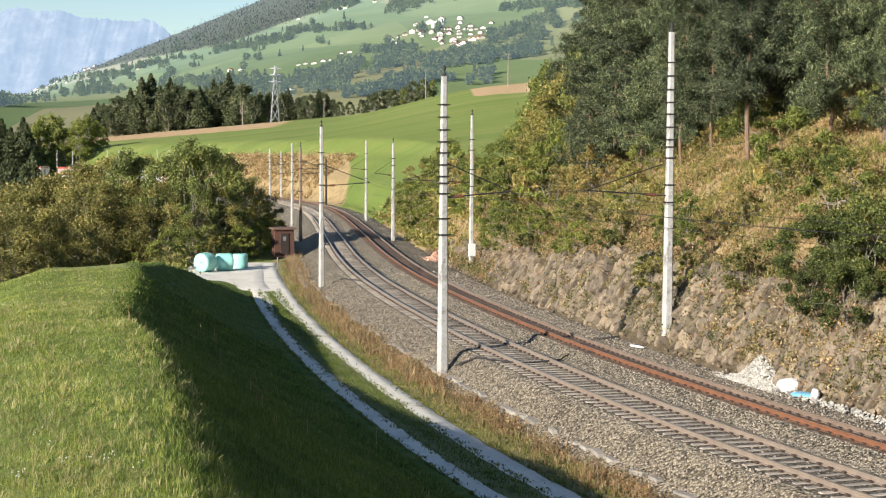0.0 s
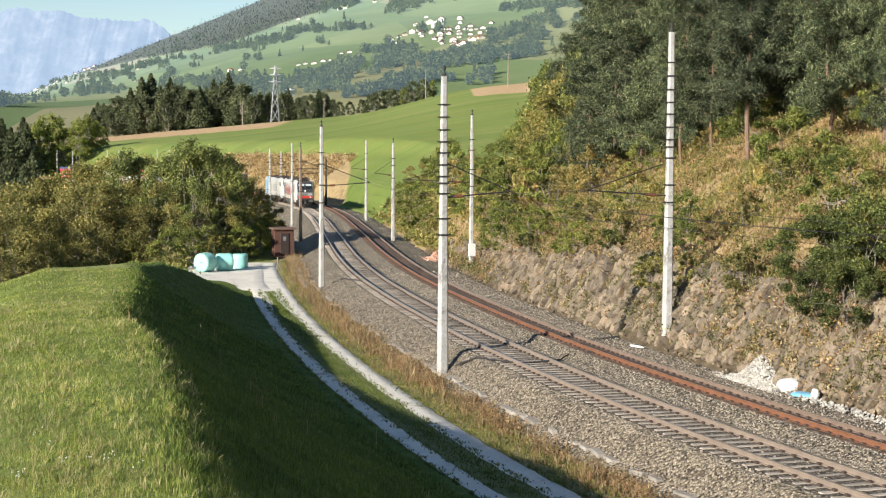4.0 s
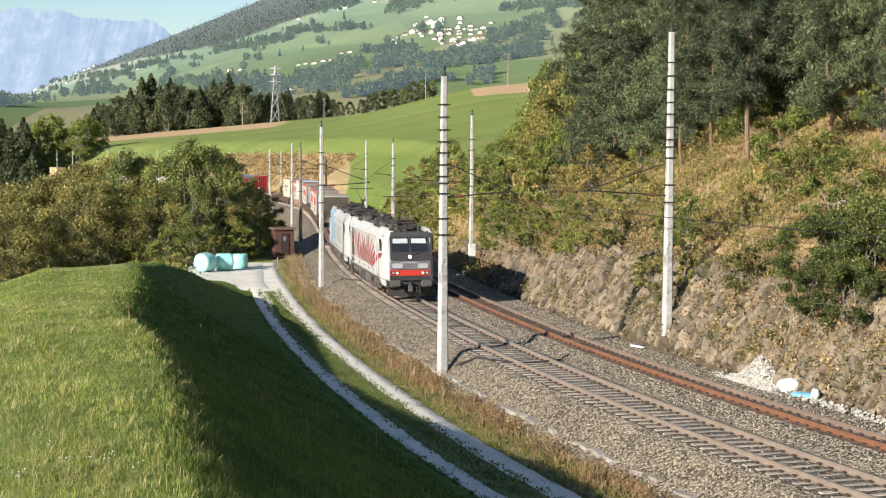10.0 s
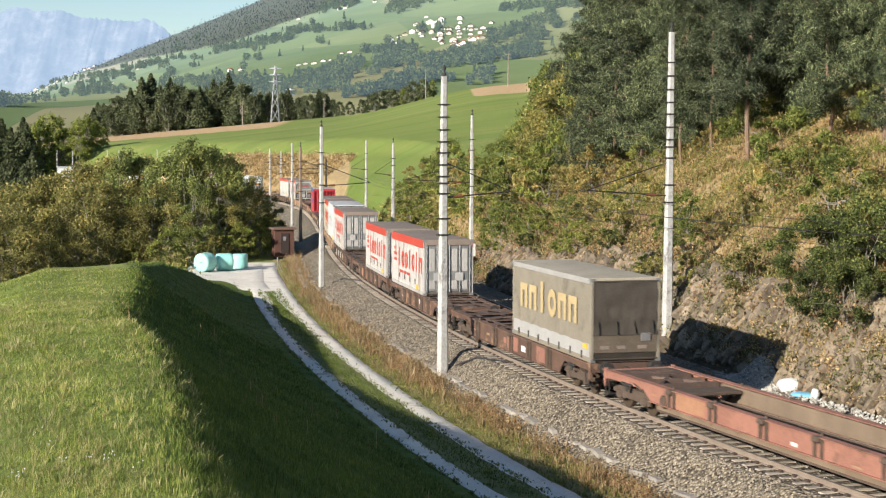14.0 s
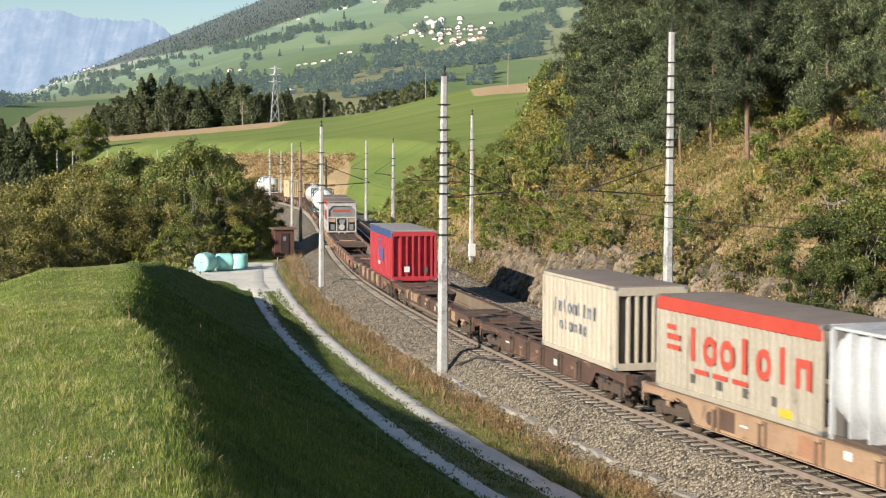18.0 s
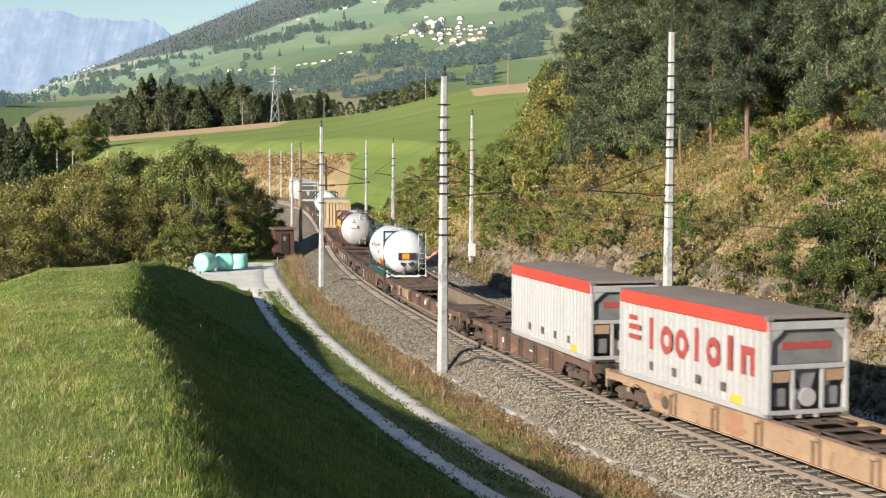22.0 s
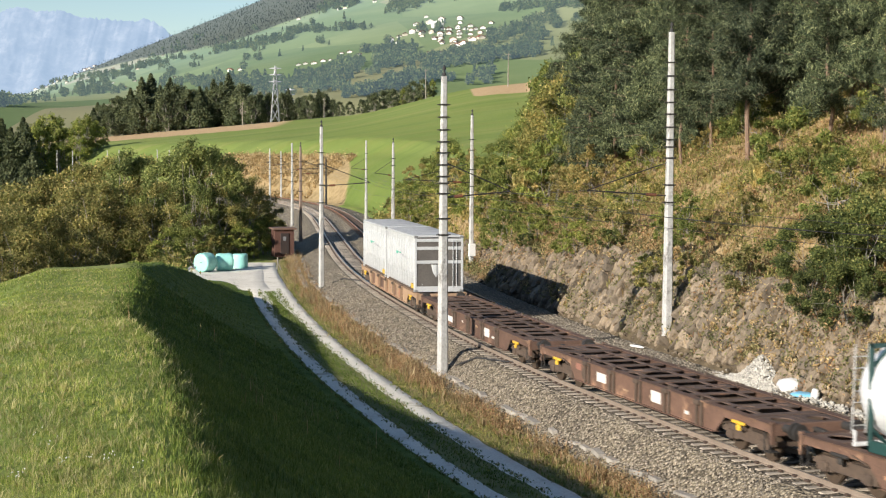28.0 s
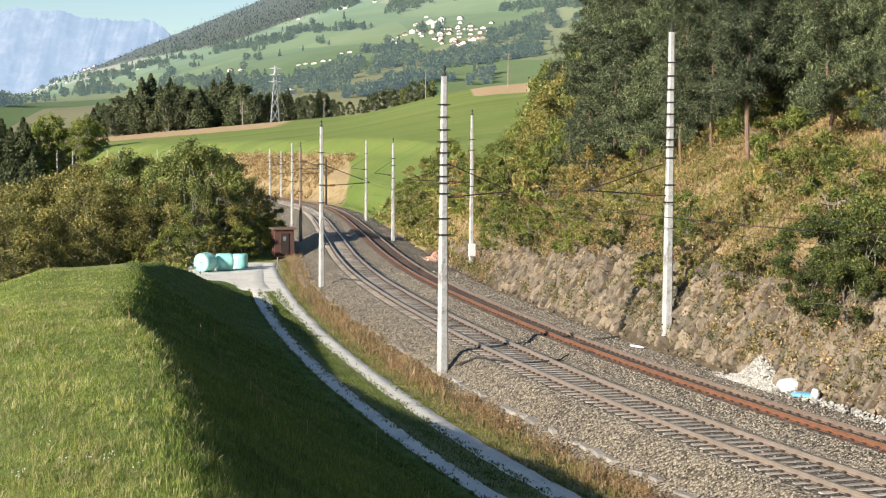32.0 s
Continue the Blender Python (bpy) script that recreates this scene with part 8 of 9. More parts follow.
def far_wood(name, places, mt, label, hs=(5, 11), conifer=0.4, seed=0):
    rng = np.random.default_rng(seed)
    C, S = [], []
    for x, y, z in places:
        h = rng.uniform(*hs)
        pv, k = far_protos[(rng.integers(4, 6) if conifer > 0.9 else rng.integers(0, 2)) if rng.random() < conifer else rng.integers(2, 4)]
        a = rng.uniform(0, 6.28)
        q_ = pv @ np.array([[math.cos(a), math.sin(a), 0], [-math.sin(a), math.cos(a), 0], [0, 0, 1]])
        C.append(q_ * h + np.array([x, y, z - 0.5]))
        S.append(np.full(len(pv), k * h))
    return tagged(new(name, leaf_cloud(name, np.concatenate(C), np.concatenate(S), mt, rng, 1.2)), label, "trees", kind="stuff")


def wood_band(x0, r0, x1, r1, thick, n, rng):
    """Places in a band of the hillside between two points of the view."""
    n = int(n * 1.7)
    px = rng.uniform(x0, x1, n)
    t = (px - x0) / (x1 - x0)
    row = r0 + (r1 - r0) * t + rng.uniform(-thick, thick, n)
    out = []
    ys = np.arange(900, 2890, 12.0)
    for a, b in zip(px, row):
        xs = (a - 784) / 2805 * ys
        rr = 226 - 2805 * (ground_z(xs, ys) - 8.9) / ys
        k = int(np.argmin(abs(rr - b)))
        out.append((xs[k], ys[k], float(ground_z(xs[k:k + 1], ys[k:k + 1])[0])))
    return out


rngf = np.random.default_rng(77)
bands = []
for b in ((420, 165, 600, 152, 12, 60), (520, 150, 640, 120, 8, 50), (662, 112, 736, 100, 14, 75), (690, 158, 784, 136, 7, 55), (660, 105, 720, 95, 10, 40), (736, 118, 950, 92, 9, 110), (600, 172, 700, 160, 5, 22), (760, 120, 860, 90, 6, 40),
          (860, 75, 980, 30, 10, 60), (680, 20, 760, 5, 8, 40), (500, 62, 660, 52, 3, 50), (380, 95, 520, 70, 5, 60), (240, 125, 330, 105, 4, 25), (90, 150, 240, 135, 3, 30), (340, 155, 470, 145, 4, 40), (900, 100, 960, 60, 10, 40),
          (880, 20, 1060, 8, 5, 50), (560, 25, 640, 8, 5, 30), (0, 190, 100, 180, 4, 20), (100, 175, 220, 165, 4, 20), (250, 160, 340, 145, 4, 20)):
    bands += wood_band(*b, rngf)
for _ in range(130):
    px = rngf.uniform(60, 1060)
    row = rngf.uniform(min(160, max(4, far_row(px) + 20)), 168)
    n_ = int(rngf.integers(1, 5))
    bands += wood_band(px, row, px + rngf.uniform(8, 30), row - rngf.uniform(-3, 8), 1.5, n_, rngf)
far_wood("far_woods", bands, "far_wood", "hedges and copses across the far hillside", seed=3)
# forest on the upper slope
up = []
for px in np.arange(-40, 720, 2.0):
    r_top = far_row(px)
    r_low = min(r_top + 70, max(r_top + 6, np.interp(px, [0, 100, 250, 400, 500, 620, 720], [166, 146, 108, 82, 45, 5, -40])))
    ys = np.arange(1500, 3000, 16.0)
    xs = (px - 784) / 2805 * ys
    zz = ground_z(xs, ys)
    rr = 226 - 2805 * (zz - 8.9) / ys
    for row in np.arange(max(r_top - 1, -10), r_low, 2.2):
        k = int(np.argmin(abs(rr - row - rngf.normal() * 1.5)))
        up.append((xs[k] + rngf.normal() * 5, ys[k] + rngf.normal() * 12, zz[k]))
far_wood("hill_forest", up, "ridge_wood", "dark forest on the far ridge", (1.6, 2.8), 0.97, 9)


def house(x, y, w, d, h, turn, wall="render_wall", roof="roof_brown", rows_=2):
    z = gz(x, y) - 1.0
    root = tagged(new("house"), "distant white house with pitched roof on the hillside", "house", "village houses")
    root.matrix_basis = Matrix.Translation((x, y, z)) @ pose(0, 0, 0, 0, 0, turn)
    part("wall", loft([[(-w / 2, -d / 2, 0), (w / 2, -d / 2, 0), (w / 2, d / 2, 0), (-w / 2, d / 2, 0)], [(-w / 2, -d / 2, h), (w / 2, -d / 2, h), (w / 2, d / 2, h), (-w / 2, d / 2, h)]]), wall, root)
    o, rh = 0.7, w * 0.28
    bm = loft([[(-w / 2 - o, y_, h - 0.2), (0, y_, h + rh), (w / 2 + o, y_, h - 0.2), (w / 2 + o, y_, h - 0.5), (0, y_, h + rh - 0.35), (-w / 2 - o, y_, h - 0.5)] for y_ in (-d / 2 - o, d / 2 + o)])
    part("roof", bm, roof, root)
    part("gable", loft([[(-w / 2, y_, h - 0.4), (w / 2, y_, h - 0.4), (0, y_, h + rh - 0.5)] for y_ in (-d / 2 + 0.01, d / 2 - 0.01)]), wall, root)
    for fl in range(rows_):
        for k_ in range(3):
            xx = -w / 2 + w * (k_ + 0.5) / 3
            zz = 1.6 + fl * 2.8
            if zz + 1.2 < h:
                part("window", box((xx - 0.4, -d / 2 - 0.04, zz), (xx + 0.4, -d / 2 + 0.05, zz + 1.1)), "pane_dark", root)
    return root


random.seed(12)
VILLAGE = [(772, 48, 30, 14, 12), (760, 42, 22, 10, 9), (780, 40, 16, 12, 16), (735, 45, 14, 11, 9), (728, 58, 16, 12, 10), (745, 60, 14, 11, 9), (762, 58, 13, 11, 9), (778, 62, 16, 13, 11), (812, 34, 14, 10, 9), (808, 50, 13, 10, 9),
           (830, 46, 12, 9, 8), (800, 72, 18, 13, 11), (806, 84, 20, 14, 12), (820, 78, 20, 14, 10), (835, 70, 16, 11, 9), (848, 68, 18, 12, 9), (815, 90, 12, 10, 8), (852, 50, 14, 9, 7), (715, 62, 12, 9, 8), (865, 62, 12, 9, 7),
           (690, 74, 16, 12, 13), (668, 85, 14, 10, 8), (680, 84, 12, 9, 7), (668, 98, 11, 9, 7), (555, 112, 18, 11, 9), (540, 114, 14, 10, 8), (572, 108, 16, 10, 8), (528, 116, 16, 9, 7), (585, 107, 12, 9, 7), (618, 92, 16, 10, 8),
           (635, 96, 12, 9, 7), (622, 113, 15, 11, 9), (640, 112, 13, 10, 8), (605, 95, 12, 8, 6), (152, 122, 14, 10, 8), (160, 118, 12, 9, 8), (222, 118, 12, 9, 8), (248, 112, 13, 10, 8), (258, 110, 12, 9, 8), (232, 133, 12, 9, 8), (98, 150, 12, 9, 7),
           (10, 160, 16, 10, 8), (30, 158, 14, 10, 7), (65, 158, 18, 10, 7), (408, 126, 16, 11, 9), (425, 124, 13, 10, 8), (350, 138, 14, 10, 8), (205, 138, 12, 9, 7), (260, 150, 12, 9, 7), (600, 18, 14, 10, 8), (610, 16, 12, 9, 7), (528, 36, 12, 9, 8),
           (1018, 52, 18, 12, 10), (1012, 62, 14, 10, 8), (662, 5, 12, 9, 8), (85, 156, 12, 9, 7), (120, 148, 12, 9, 7), (135, 128, 12, 9, 7), (290, 100, 12, 9, 7), (240, 145, 12, 9, 7)]
for _ in range(46):
    VILLAGE.append((random.gauss(800, 38), random.gauss(60, 15), random.uniform(10, 17), random.uniform(8, 12), random.uniform(7, 10)))
for _ in range(14):
    VILLAGE.append((random.uniform(60, 330), 168 - 0.2 * random.uniform(60, 330) + random.gauss(0, 8), random.uniform(9, 13), random.uniform(8, 10), random.uniform(6, 8)))
for k, (px, row, w, d, h) in enumerate(VILLAGE):
    x, y = far_y(px, row + 3)
    f = y / 2200 * (0.52 if k < 24 else 0.43 if 60 <= k < 106 else 0.42 if px > 350 else 0.32)
    house(x, y, w * f, d * f, h * f, random.uniform(-35, 35), random.choice(["render_wall", "render_wall", "render_wall", "render_cream"]), "roof_red" if k in (11, 12, 13, 14, 15, 44, 45, 46, 53) else random.choice(["roof_brown", "roof_brown", "render_wall" if k < 6 else "roof_brown"]), 2 if k < 10 else 0)


def mountains():
    """Hazy limestone range closing the valley."""
    xs = np.linspace(-1720, 300, 420)
    rng = np.random.default_rng(4)
    V, F = [], []
    rows_ = 44
    for i, x in enumerate(xs):
        px = 784 + 2805 * x / 4500
        prof = np.interp(px, [-300, -60, 0, 40, 70, 110, 150, 200, 240, 262, 280, 300, 340, 420, 1000], [60, 42, 30, 18, 27, 24, 37, 40, 44, 37, 46, 62, 90, 140, 170])
        prof += 4 * noise.noise((px * 0.08, 0, 0)) + 4.5 * noise.noise((px * 0.22, 3, 0)) + 3 * noise.noise((px * 0.6, 3, 0))
        zt = 8.9 + 4500 * (226 - prof) / 2805
        for j in range(rows_):
            t = j / (rows_ - 1)
            gul = 46 * noise.noise((px * 0.02 + t * 0.9, t * 2.6, 1)) + 20 * noise.noise((px * 0.05 - t * 2.4, t * 7, 2)) + 7 * noise.noise((px * 0.13 + t * 3, t * 12, 5)) + 3 * noise.noise((px * 0.3 - t * 4, t * 24, 8))
            V.append((x, 4500 - 420 * (1 - t) + gul * (1 - abs(2 * t - 1) * 0.6), -60 + (zt + 60) * t ** 0.9))
    for i in range(len(xs) - 1):
        for j in range(rows_ - 1):
            k = i * rows_ + j
            F.append((k, k + rows_, k + rows_ + 1, k + 1))
    return mesh_from("mountains", V, F, ["mountain"], smooth=True)


def mountain_material():
    m, N, L, p = nodes_of("mountain")
    pos = N.new("ShaderNodeNewGeometry").outputs["Position"]
    n1 = noise_of(N, L, pos, 0.016, 10, 0.72)
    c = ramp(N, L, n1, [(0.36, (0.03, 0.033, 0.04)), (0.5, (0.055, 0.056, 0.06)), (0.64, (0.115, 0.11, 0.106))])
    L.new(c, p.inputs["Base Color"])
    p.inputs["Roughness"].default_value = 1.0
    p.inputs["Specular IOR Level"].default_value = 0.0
    # pale blue emission painted on for the haze in front of the range
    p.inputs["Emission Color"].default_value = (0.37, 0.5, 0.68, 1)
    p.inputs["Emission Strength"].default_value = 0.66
    return m


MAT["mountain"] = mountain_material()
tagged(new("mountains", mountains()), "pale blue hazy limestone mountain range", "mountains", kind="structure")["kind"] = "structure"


# ---- grass, weeds, brush and stones ----
def line_places(s, lat):
    th = np.interp(s, LINE_S, LINE_TH)
    x = np.interp(s, LINE_S, LINE_X) + lat * np.cos(th)
    y = np.interp(s, LINE_S, LINE_Y) + lat * np.sin(th)
    return x, y


def tufts(name, x, y, z, h, wide, blades, mt, label, category, rng, splay=0.5):
    """Grass tufts: fans of narrow bent blades, all in one mesh."""
    n = len(x)
    c = np.repeat(np.stack([x, y, z], -1), blades, 0)
    hh = np.repeat(h, blades) * rng.uniform(0.55, 1.15, n * blades)
    ww = np.repeat(wide, blades) * rng.uniform(0.7, 1.3, n * blades)
    a = rng.uniform(0, 6.283, n * blades)
    d = np.stack([np.cos(a), np.sin(a), 0 * a], -1)
    side = np.stack([-np.sin(a), np.cos(a), 0 * a], -1)
    out = (splay * rng.uniform(0.1, 1.0, n * blades) * hh)[:, None] * d
    base = c + d * (0.18 * hh)[:, None] * rng.uniform(0, 1, n * blades)[:, None]
    up = np.zeros_like(c)
    up[:, 2] = hh
    p0 = base - side * ww[:, None] * 0.5
    p1 = base + side * ww[:, None] * 0.5
    p2 = base + up * 0.6 + out * 0.35 + side * ww[:, None] * 0.42
    p3 = base + up * 0.6 + out * 0.35 - side * ww[:, None] * 0.42
    p4 = base + up * 0.92 + out
    V = np.stack([p0, p1, p2, p3, p4], 1).reshape(-1, 3)
    k = n * blades
    me_ = bpy.data.meshes.new(name)
    me_.vertices.add(len(V))
    me_.vertices.foreach_set("co", V.ravel())
    o = np.arange(k)[:, None] * 5
    idx = np.concatenate([o + np.array([[0, 1, 2, 3]]), o + np.array([[3, 2, 4]])], 1)
    me_.loops.add(idx.size)
    me_.loops.foreach_set("vertex_index", idx.ravel())
    me_.polygons.add(2 * k)
    me_.polygons.foreach_set("loop_start", (np.arange(k)[:, None] * 7 + np.array([[0, 4]])).ravel())
    me_.update(calc_edges=True)
    me_.materials.append(MAT[mt])
    return tagged(new(name, me_), label, category, kind="stuff")


rg = np.random.default_rng(99)
# meadow on the ridge: nearer strip denser
n = 72000
yy = 14 + 60 * rg.random(n) ** 1.3
xx = rg.uniform(-0.3, 0.06, n) * yy
gs_, gl_ = line_coords(xx, yy)
keep = (gl_ < -8.4) & (gl_ > -34)
xx, yy = xx[keep], yy[keep]
clump = 0.5 + 0.5 * waves(xx, yy, 1.7, 3.0) * waves(xx, yy, 0.8, 1.0)
hh = 0.05 + 0.1 * np.clip(clump, 0, 1) * rg.uniform(0.4, 1.4, len(xx))
gs_, gl_ = line_coords(xx, yy)
# below the crest the tufts take the green with shade painted in
dark_green = -gl_ < 17.6 + 3.6 * (1 - sstep(-30, 0, gs_)) - 2.5 * sstep(0, 34, gs_) - 4.2 * sstep(36, 66, gs_) + rg.normal(size=len(xx)) * 0.3
hh *= np.where(dark_green, 1.7, 1.0)
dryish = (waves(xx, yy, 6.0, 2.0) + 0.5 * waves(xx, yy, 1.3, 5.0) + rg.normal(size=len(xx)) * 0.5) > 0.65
for nm, sel, mt, lab in (("meadow_grass", ~dryish & ~dark_green, "grass", "short green meadow grass on the ridge"), ("lush_grass", dark_green, "grass_dark", "long grass on the ridge slope, its shade painted into the green"), ("withered_grass", dryish & ~dark_green, "grass_dry", "withered yellowish grass on the ridge")):
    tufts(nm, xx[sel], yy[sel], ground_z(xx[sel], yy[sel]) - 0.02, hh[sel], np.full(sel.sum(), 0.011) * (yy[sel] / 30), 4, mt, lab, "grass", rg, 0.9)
# coarse tufts, straw and seed heads close by
n = 15000
yy = 13 + 45 * rg.random(n) ** 1.6
xx = rg.uniform(-0.3, -0.02, n) * yy
gs_, gl_ = line_coords(xx, yy)
keep = (-gl_ > 16.8 + 3.6 * (1 - sstep(-30, 0, gs_)) - 2.5 * sstep(0, 34, gs_)) & (waves(xx, yy, 2.6, 4.0) + 0.6 * waves(xx, yy, 0.9, 2.0) + rg.normal(size=n) * 0.3 > 0.05)
xx, yy = xx[keep], yy[keep]
pale = rg.random(len(xx)) < 0.55
for nm, sel, mt, lab in (("coarse_grass", ~pale, "grass", "coarse green grass tufts on the ridge"), ("straw_grass", pale, "grass_dry", "pale straw-coloured grass tufts on the ridge")):
    m_ = int(sel.sum())
    tufts(nm, xx[sel], yy[sel], ground_z(xx[sel], yy[sel]) - 0.02, rg.uniform(0.08, 0.24, m_), np.full(m_, 0.009) * (yy[sel] / 22), 7, mt, lab, "grass", rg, 1.5)


def view_ground(px, row):
    """Where the line of sight at this place of the view meets the land."""
    d = np.arange(6, 160, 0.1)
    x = (px - 784) / 2805 * d
    k_ = int(np.argmax(ground_z(x, d) > 8.926 - (row - 226) / 2805 * d * 1.005))
    return float(x[k_]), float(d[k_])


# small white clover heads
fx, fy = [], []
for px, row, m_ in ((108, 832, 9), (185, 830, 12), (150, 828, 4), (30, 858, 6), (12, 862, 4), (85, 800, 4), (240, 838, 3), (60, 780, 4)):
    x, y = view_ground(px, row)
    for _ in range(m_):
        fx.append(x + rg.normal() * 0.035)
        fy.append(y + rg.normal() * 0.1)
fx, fy = np.array(fx), np.array(fy)
fz = ground_z(fx, fy) + rg.uniform(0.05, 0.13, len(fx))
scatter_stones("clover_flowers", [Vector(v) for v in np.stack([fx, fy, fz], -1)], "white_paint", "small white clover heads in the meadow", "flowers", (0.018, 0.032))
# bushes and young trees on the slope, each where the land meets its line of sight
for px, row, k, sc in ((1400, 332, 2, 0.95), (1425, 330, 7, 1.0), (1375, 336, 4, 0.8), (1035, 346, 3, 0.55), (872, 336, 3, 0.6), (905, 332, 2, 1.1), (1100, 372, 2, 0.55), 
                       (1482, 396, 2, 0.8), (1182, 424, 2, 0.55), (1216, 458, 2, 0.5), (1082, 442, 3, 0.36), (962, 420, 2, 0.5), (932, 440, 3, 0.34), (1002, 456, 2, 0.38), (1142, 492, 2, 0.32), (1320, 392, 7, 0.7), (1258, 420, 4, 0.6),
                       (1040, 402, 7, 0.8), (1545, 420, 7, 1.0), (960, 360, 4, 0.9)):
    x, y = view_ground(px, row)
    plant(broads[k], USED, x, y, rngp.uniform(0, 360), sc * rngp.uniform(0.9, 1.1))
n = 9000
s_ = rg.uniform(18, 82, n)
l_ = rg.uniform(-15.5, -8.35, n)
vx, vy = line_places(s_, l_)
keep = (s_ < 70) | (l_ > -9)
vx, vy = vx[keep], vy[keep]
tufts("slope_meadow", vx, vy, ground_z(vx, vy) - 0.02, rg.uniform(0.05, 0.12, len(vx)), np.full(len(vx), 0.02), 4, "grass_dark", "rough green grass at the end of the ridge", "grass", rg, 0.9)
# single tall stalks on the shaded slope
n = 60
sx, sy = line_places(rg.uniform(-14, 40, n), rg.uniform(-17, -9, n))
tufts("grass_stalks", sx, sy, ground_z(sx, sy) - 0.02, rg.uniform(0.4, 0.9, n), np.full(n, 0.012), 2, "dry", "tall withered grass stalks", "grass", rg, 0.3)

# verge between road and kerb: green grass, then rust-brown weeds
n = 11000
s_ = -6 + 100 * rg.random(n) ** 1.3
l_ = rg.uniform(-5.2, -3.6, n)
vx, vy = line_places(s_, l_)
tufts("verge_grass", vx, vy, GRADE * s_ - 1.27, rg.uniform(0.06, 0.2, n), np.full(n, 0.02), 5, "verge_green", "rough green grass beside the farm track", "grass", rg, 0.7)
n = 11000
s_ = -6 + 110 * rg.random(n) ** 1.2
l_ = rg.normal(0, 0.42, n) - 3.65 - 0.35 * sstep(10, 75, s_)
thick = 0.45 + 0.5 * np.sin(s_ * 0.9) * np.sin(s_ * 0.37 + 1)
keep = rg.random(n) < np.clip(thick, 0.16, 0.9)
s_, l_ = s_[keep], l_[keep]
vx, vy = line_places(s_, l_)
half = rg.random(len(s_)) < 0.58
for nm, sel, mt, lab in (("dry_weeds", half, "weed", "rust-brown withered weeds along the kerb"), ("straw_weeds", ~half, "weed_olive", "olive and straw-coloured grass along the kerb")):
    tufts(nm, vx[sel], vy[sel], GRADE * s_[sel] - 1.27, rg.uniform(0.15, 0.6, sel.sum()) * (0.6 + 0.5 * sstep(8, 30, s_[sel])), np.full(sel.sum(), 0.016), 9, mt, lab, "weeds", rg, 0.9)
n = 6000
s_ = -6 + 70 * rg.random(n)
l_ = rg.normal(-6.62, 0.3, n)
vx, vy = line_places(s_, l_)
tufts("road_grass", vx, vy, GRADE * s_ - 1.17, rg.uniform(0.03, 0.1, n), np.full(n, 0.02), 5, "grass_dark", "grass strip between the wheel tracks", "grass", rg, 0.9)
# ragged edges of the wheel tracks: low tufts creeping into the gravel, loose stones on it
n = 9000
s_ = -8 + 74 * rg.random(n) ** 1.2
edge = rg.integers(0, 4, n)
l_ = np.array([-8.0, -7.2, -6.05, -5.1])[edge] + np.array([1, -1, 1, -1])[edge] * (abs(rg.normal(0, 0.13, n)) - 0.05)
ragged = np.sin(s_ * 2.3 + edge * 2.0) * np.sin(s_ * 0.9 + edge) + 0.6 * np.sin(s_ * 5.1 + edge * 4.0)
keep = ragged + rg.normal(size=n) * 0.4 > -0.1
s_, l_, edge = s_[keep], l_[keep], edge[keep]
vx, vy = line_places(s_, l_)
straw = rg.random(len(s_)) < 0.6
for nm, sel, mt, lab in (("track_grass", ~straw, "grass_dark", "low ragged grass creeping over the gravel track"), ("track_straw", straw, "verge_green", "withered tufts at the edge of the gravel track")):
    tufts(nm, vx[sel], vy[sel], GRADE * s_[sel] - 1.21, rg.uniform(0.03, 0.12, sel.sum()), np.full(sel.sum(), 0.02), 6, mt, lab, "grass", rg, 1.2)

# cutting slope: dry grass and low brush
n = 34000
s_ = -8 + 125 * rg.random(n) ** 1.15
l_ = 7.6 + 19 * rg.random(n) ** 1.1
keep = (l_ > 9.3) | (rg.random(n) < 0.42)
s_, l_ = s_[keep], l_[keep]
sx, sy = line_places(s_, l_)
patch = waves(sx, sy, 5.0, 1.5) + 0.6 * waves(sx, sy, 1.9, 0.3)
for nm, sel, mt, lab, hts in (("dry_grass", (patch > -0.15), "dry", "tall straw-coloured grass on the cutting slope", (0.15, 0.45)), ("slope_weeds", patch < -0.75, "weed", "brown withered weeds on the cutting slope", (0.2, 0.55)),
                              ("slope_grass", (patch >= -0.75) & (patch <= -0.15), "grass_olive", "olive green grass on the cutting slope", (0.25, 0.6))):
    m_ = int(sel.sum())
    tufts(nm, sx[sel], sy[sel], ground_z(sx[sel], sy[sel]) - 0.05, rg.uniform(*hts, m_), np.full(m_, 0.032), 6, mt, lab, "grass", rg, 1.1)


def brush(name, mt, label, n, s0, s1, l0, l1, size, leaves, seed, rnd=1.0, leaf=(0.06, 0.13), where=None, low=None):
    r_ = np.random.default_rng(seed)
    s_ = r_.uniform(s0, s1, n * 3)
    l_ = l0 + (l1 - l0) * r_.random(n * 3) ** rnd
    x, y = line_places(s_, l_)
    z = GRADE * s_ + low if low is not None else ground_z(x, y)
    if where is not None:
        k_ = waves(x, y, 9.0, seed) > where
        x, y, z = x[k_], y[k_], z[k_]
    x, y, z = x[:n], y[:n], z[:n]
    C, S = [], []
    for a, b, c in zip(x, y, z):
        r = r_.uniform(*size)
        v = r_.normal(size=(leaves, 3)) * np.array([0.5, 0.5, 0.42]) * r
        C.append(v + np.array([a, b, c + r * 0.42]))
        S.append(r_.uniform(*leaf, leaves))
    return tagged(new(name, leaf_cloud(name, np.concatenate(C), np.concatenate(S), mt, r_, 1.5)), label, "brush", kind="stuff")


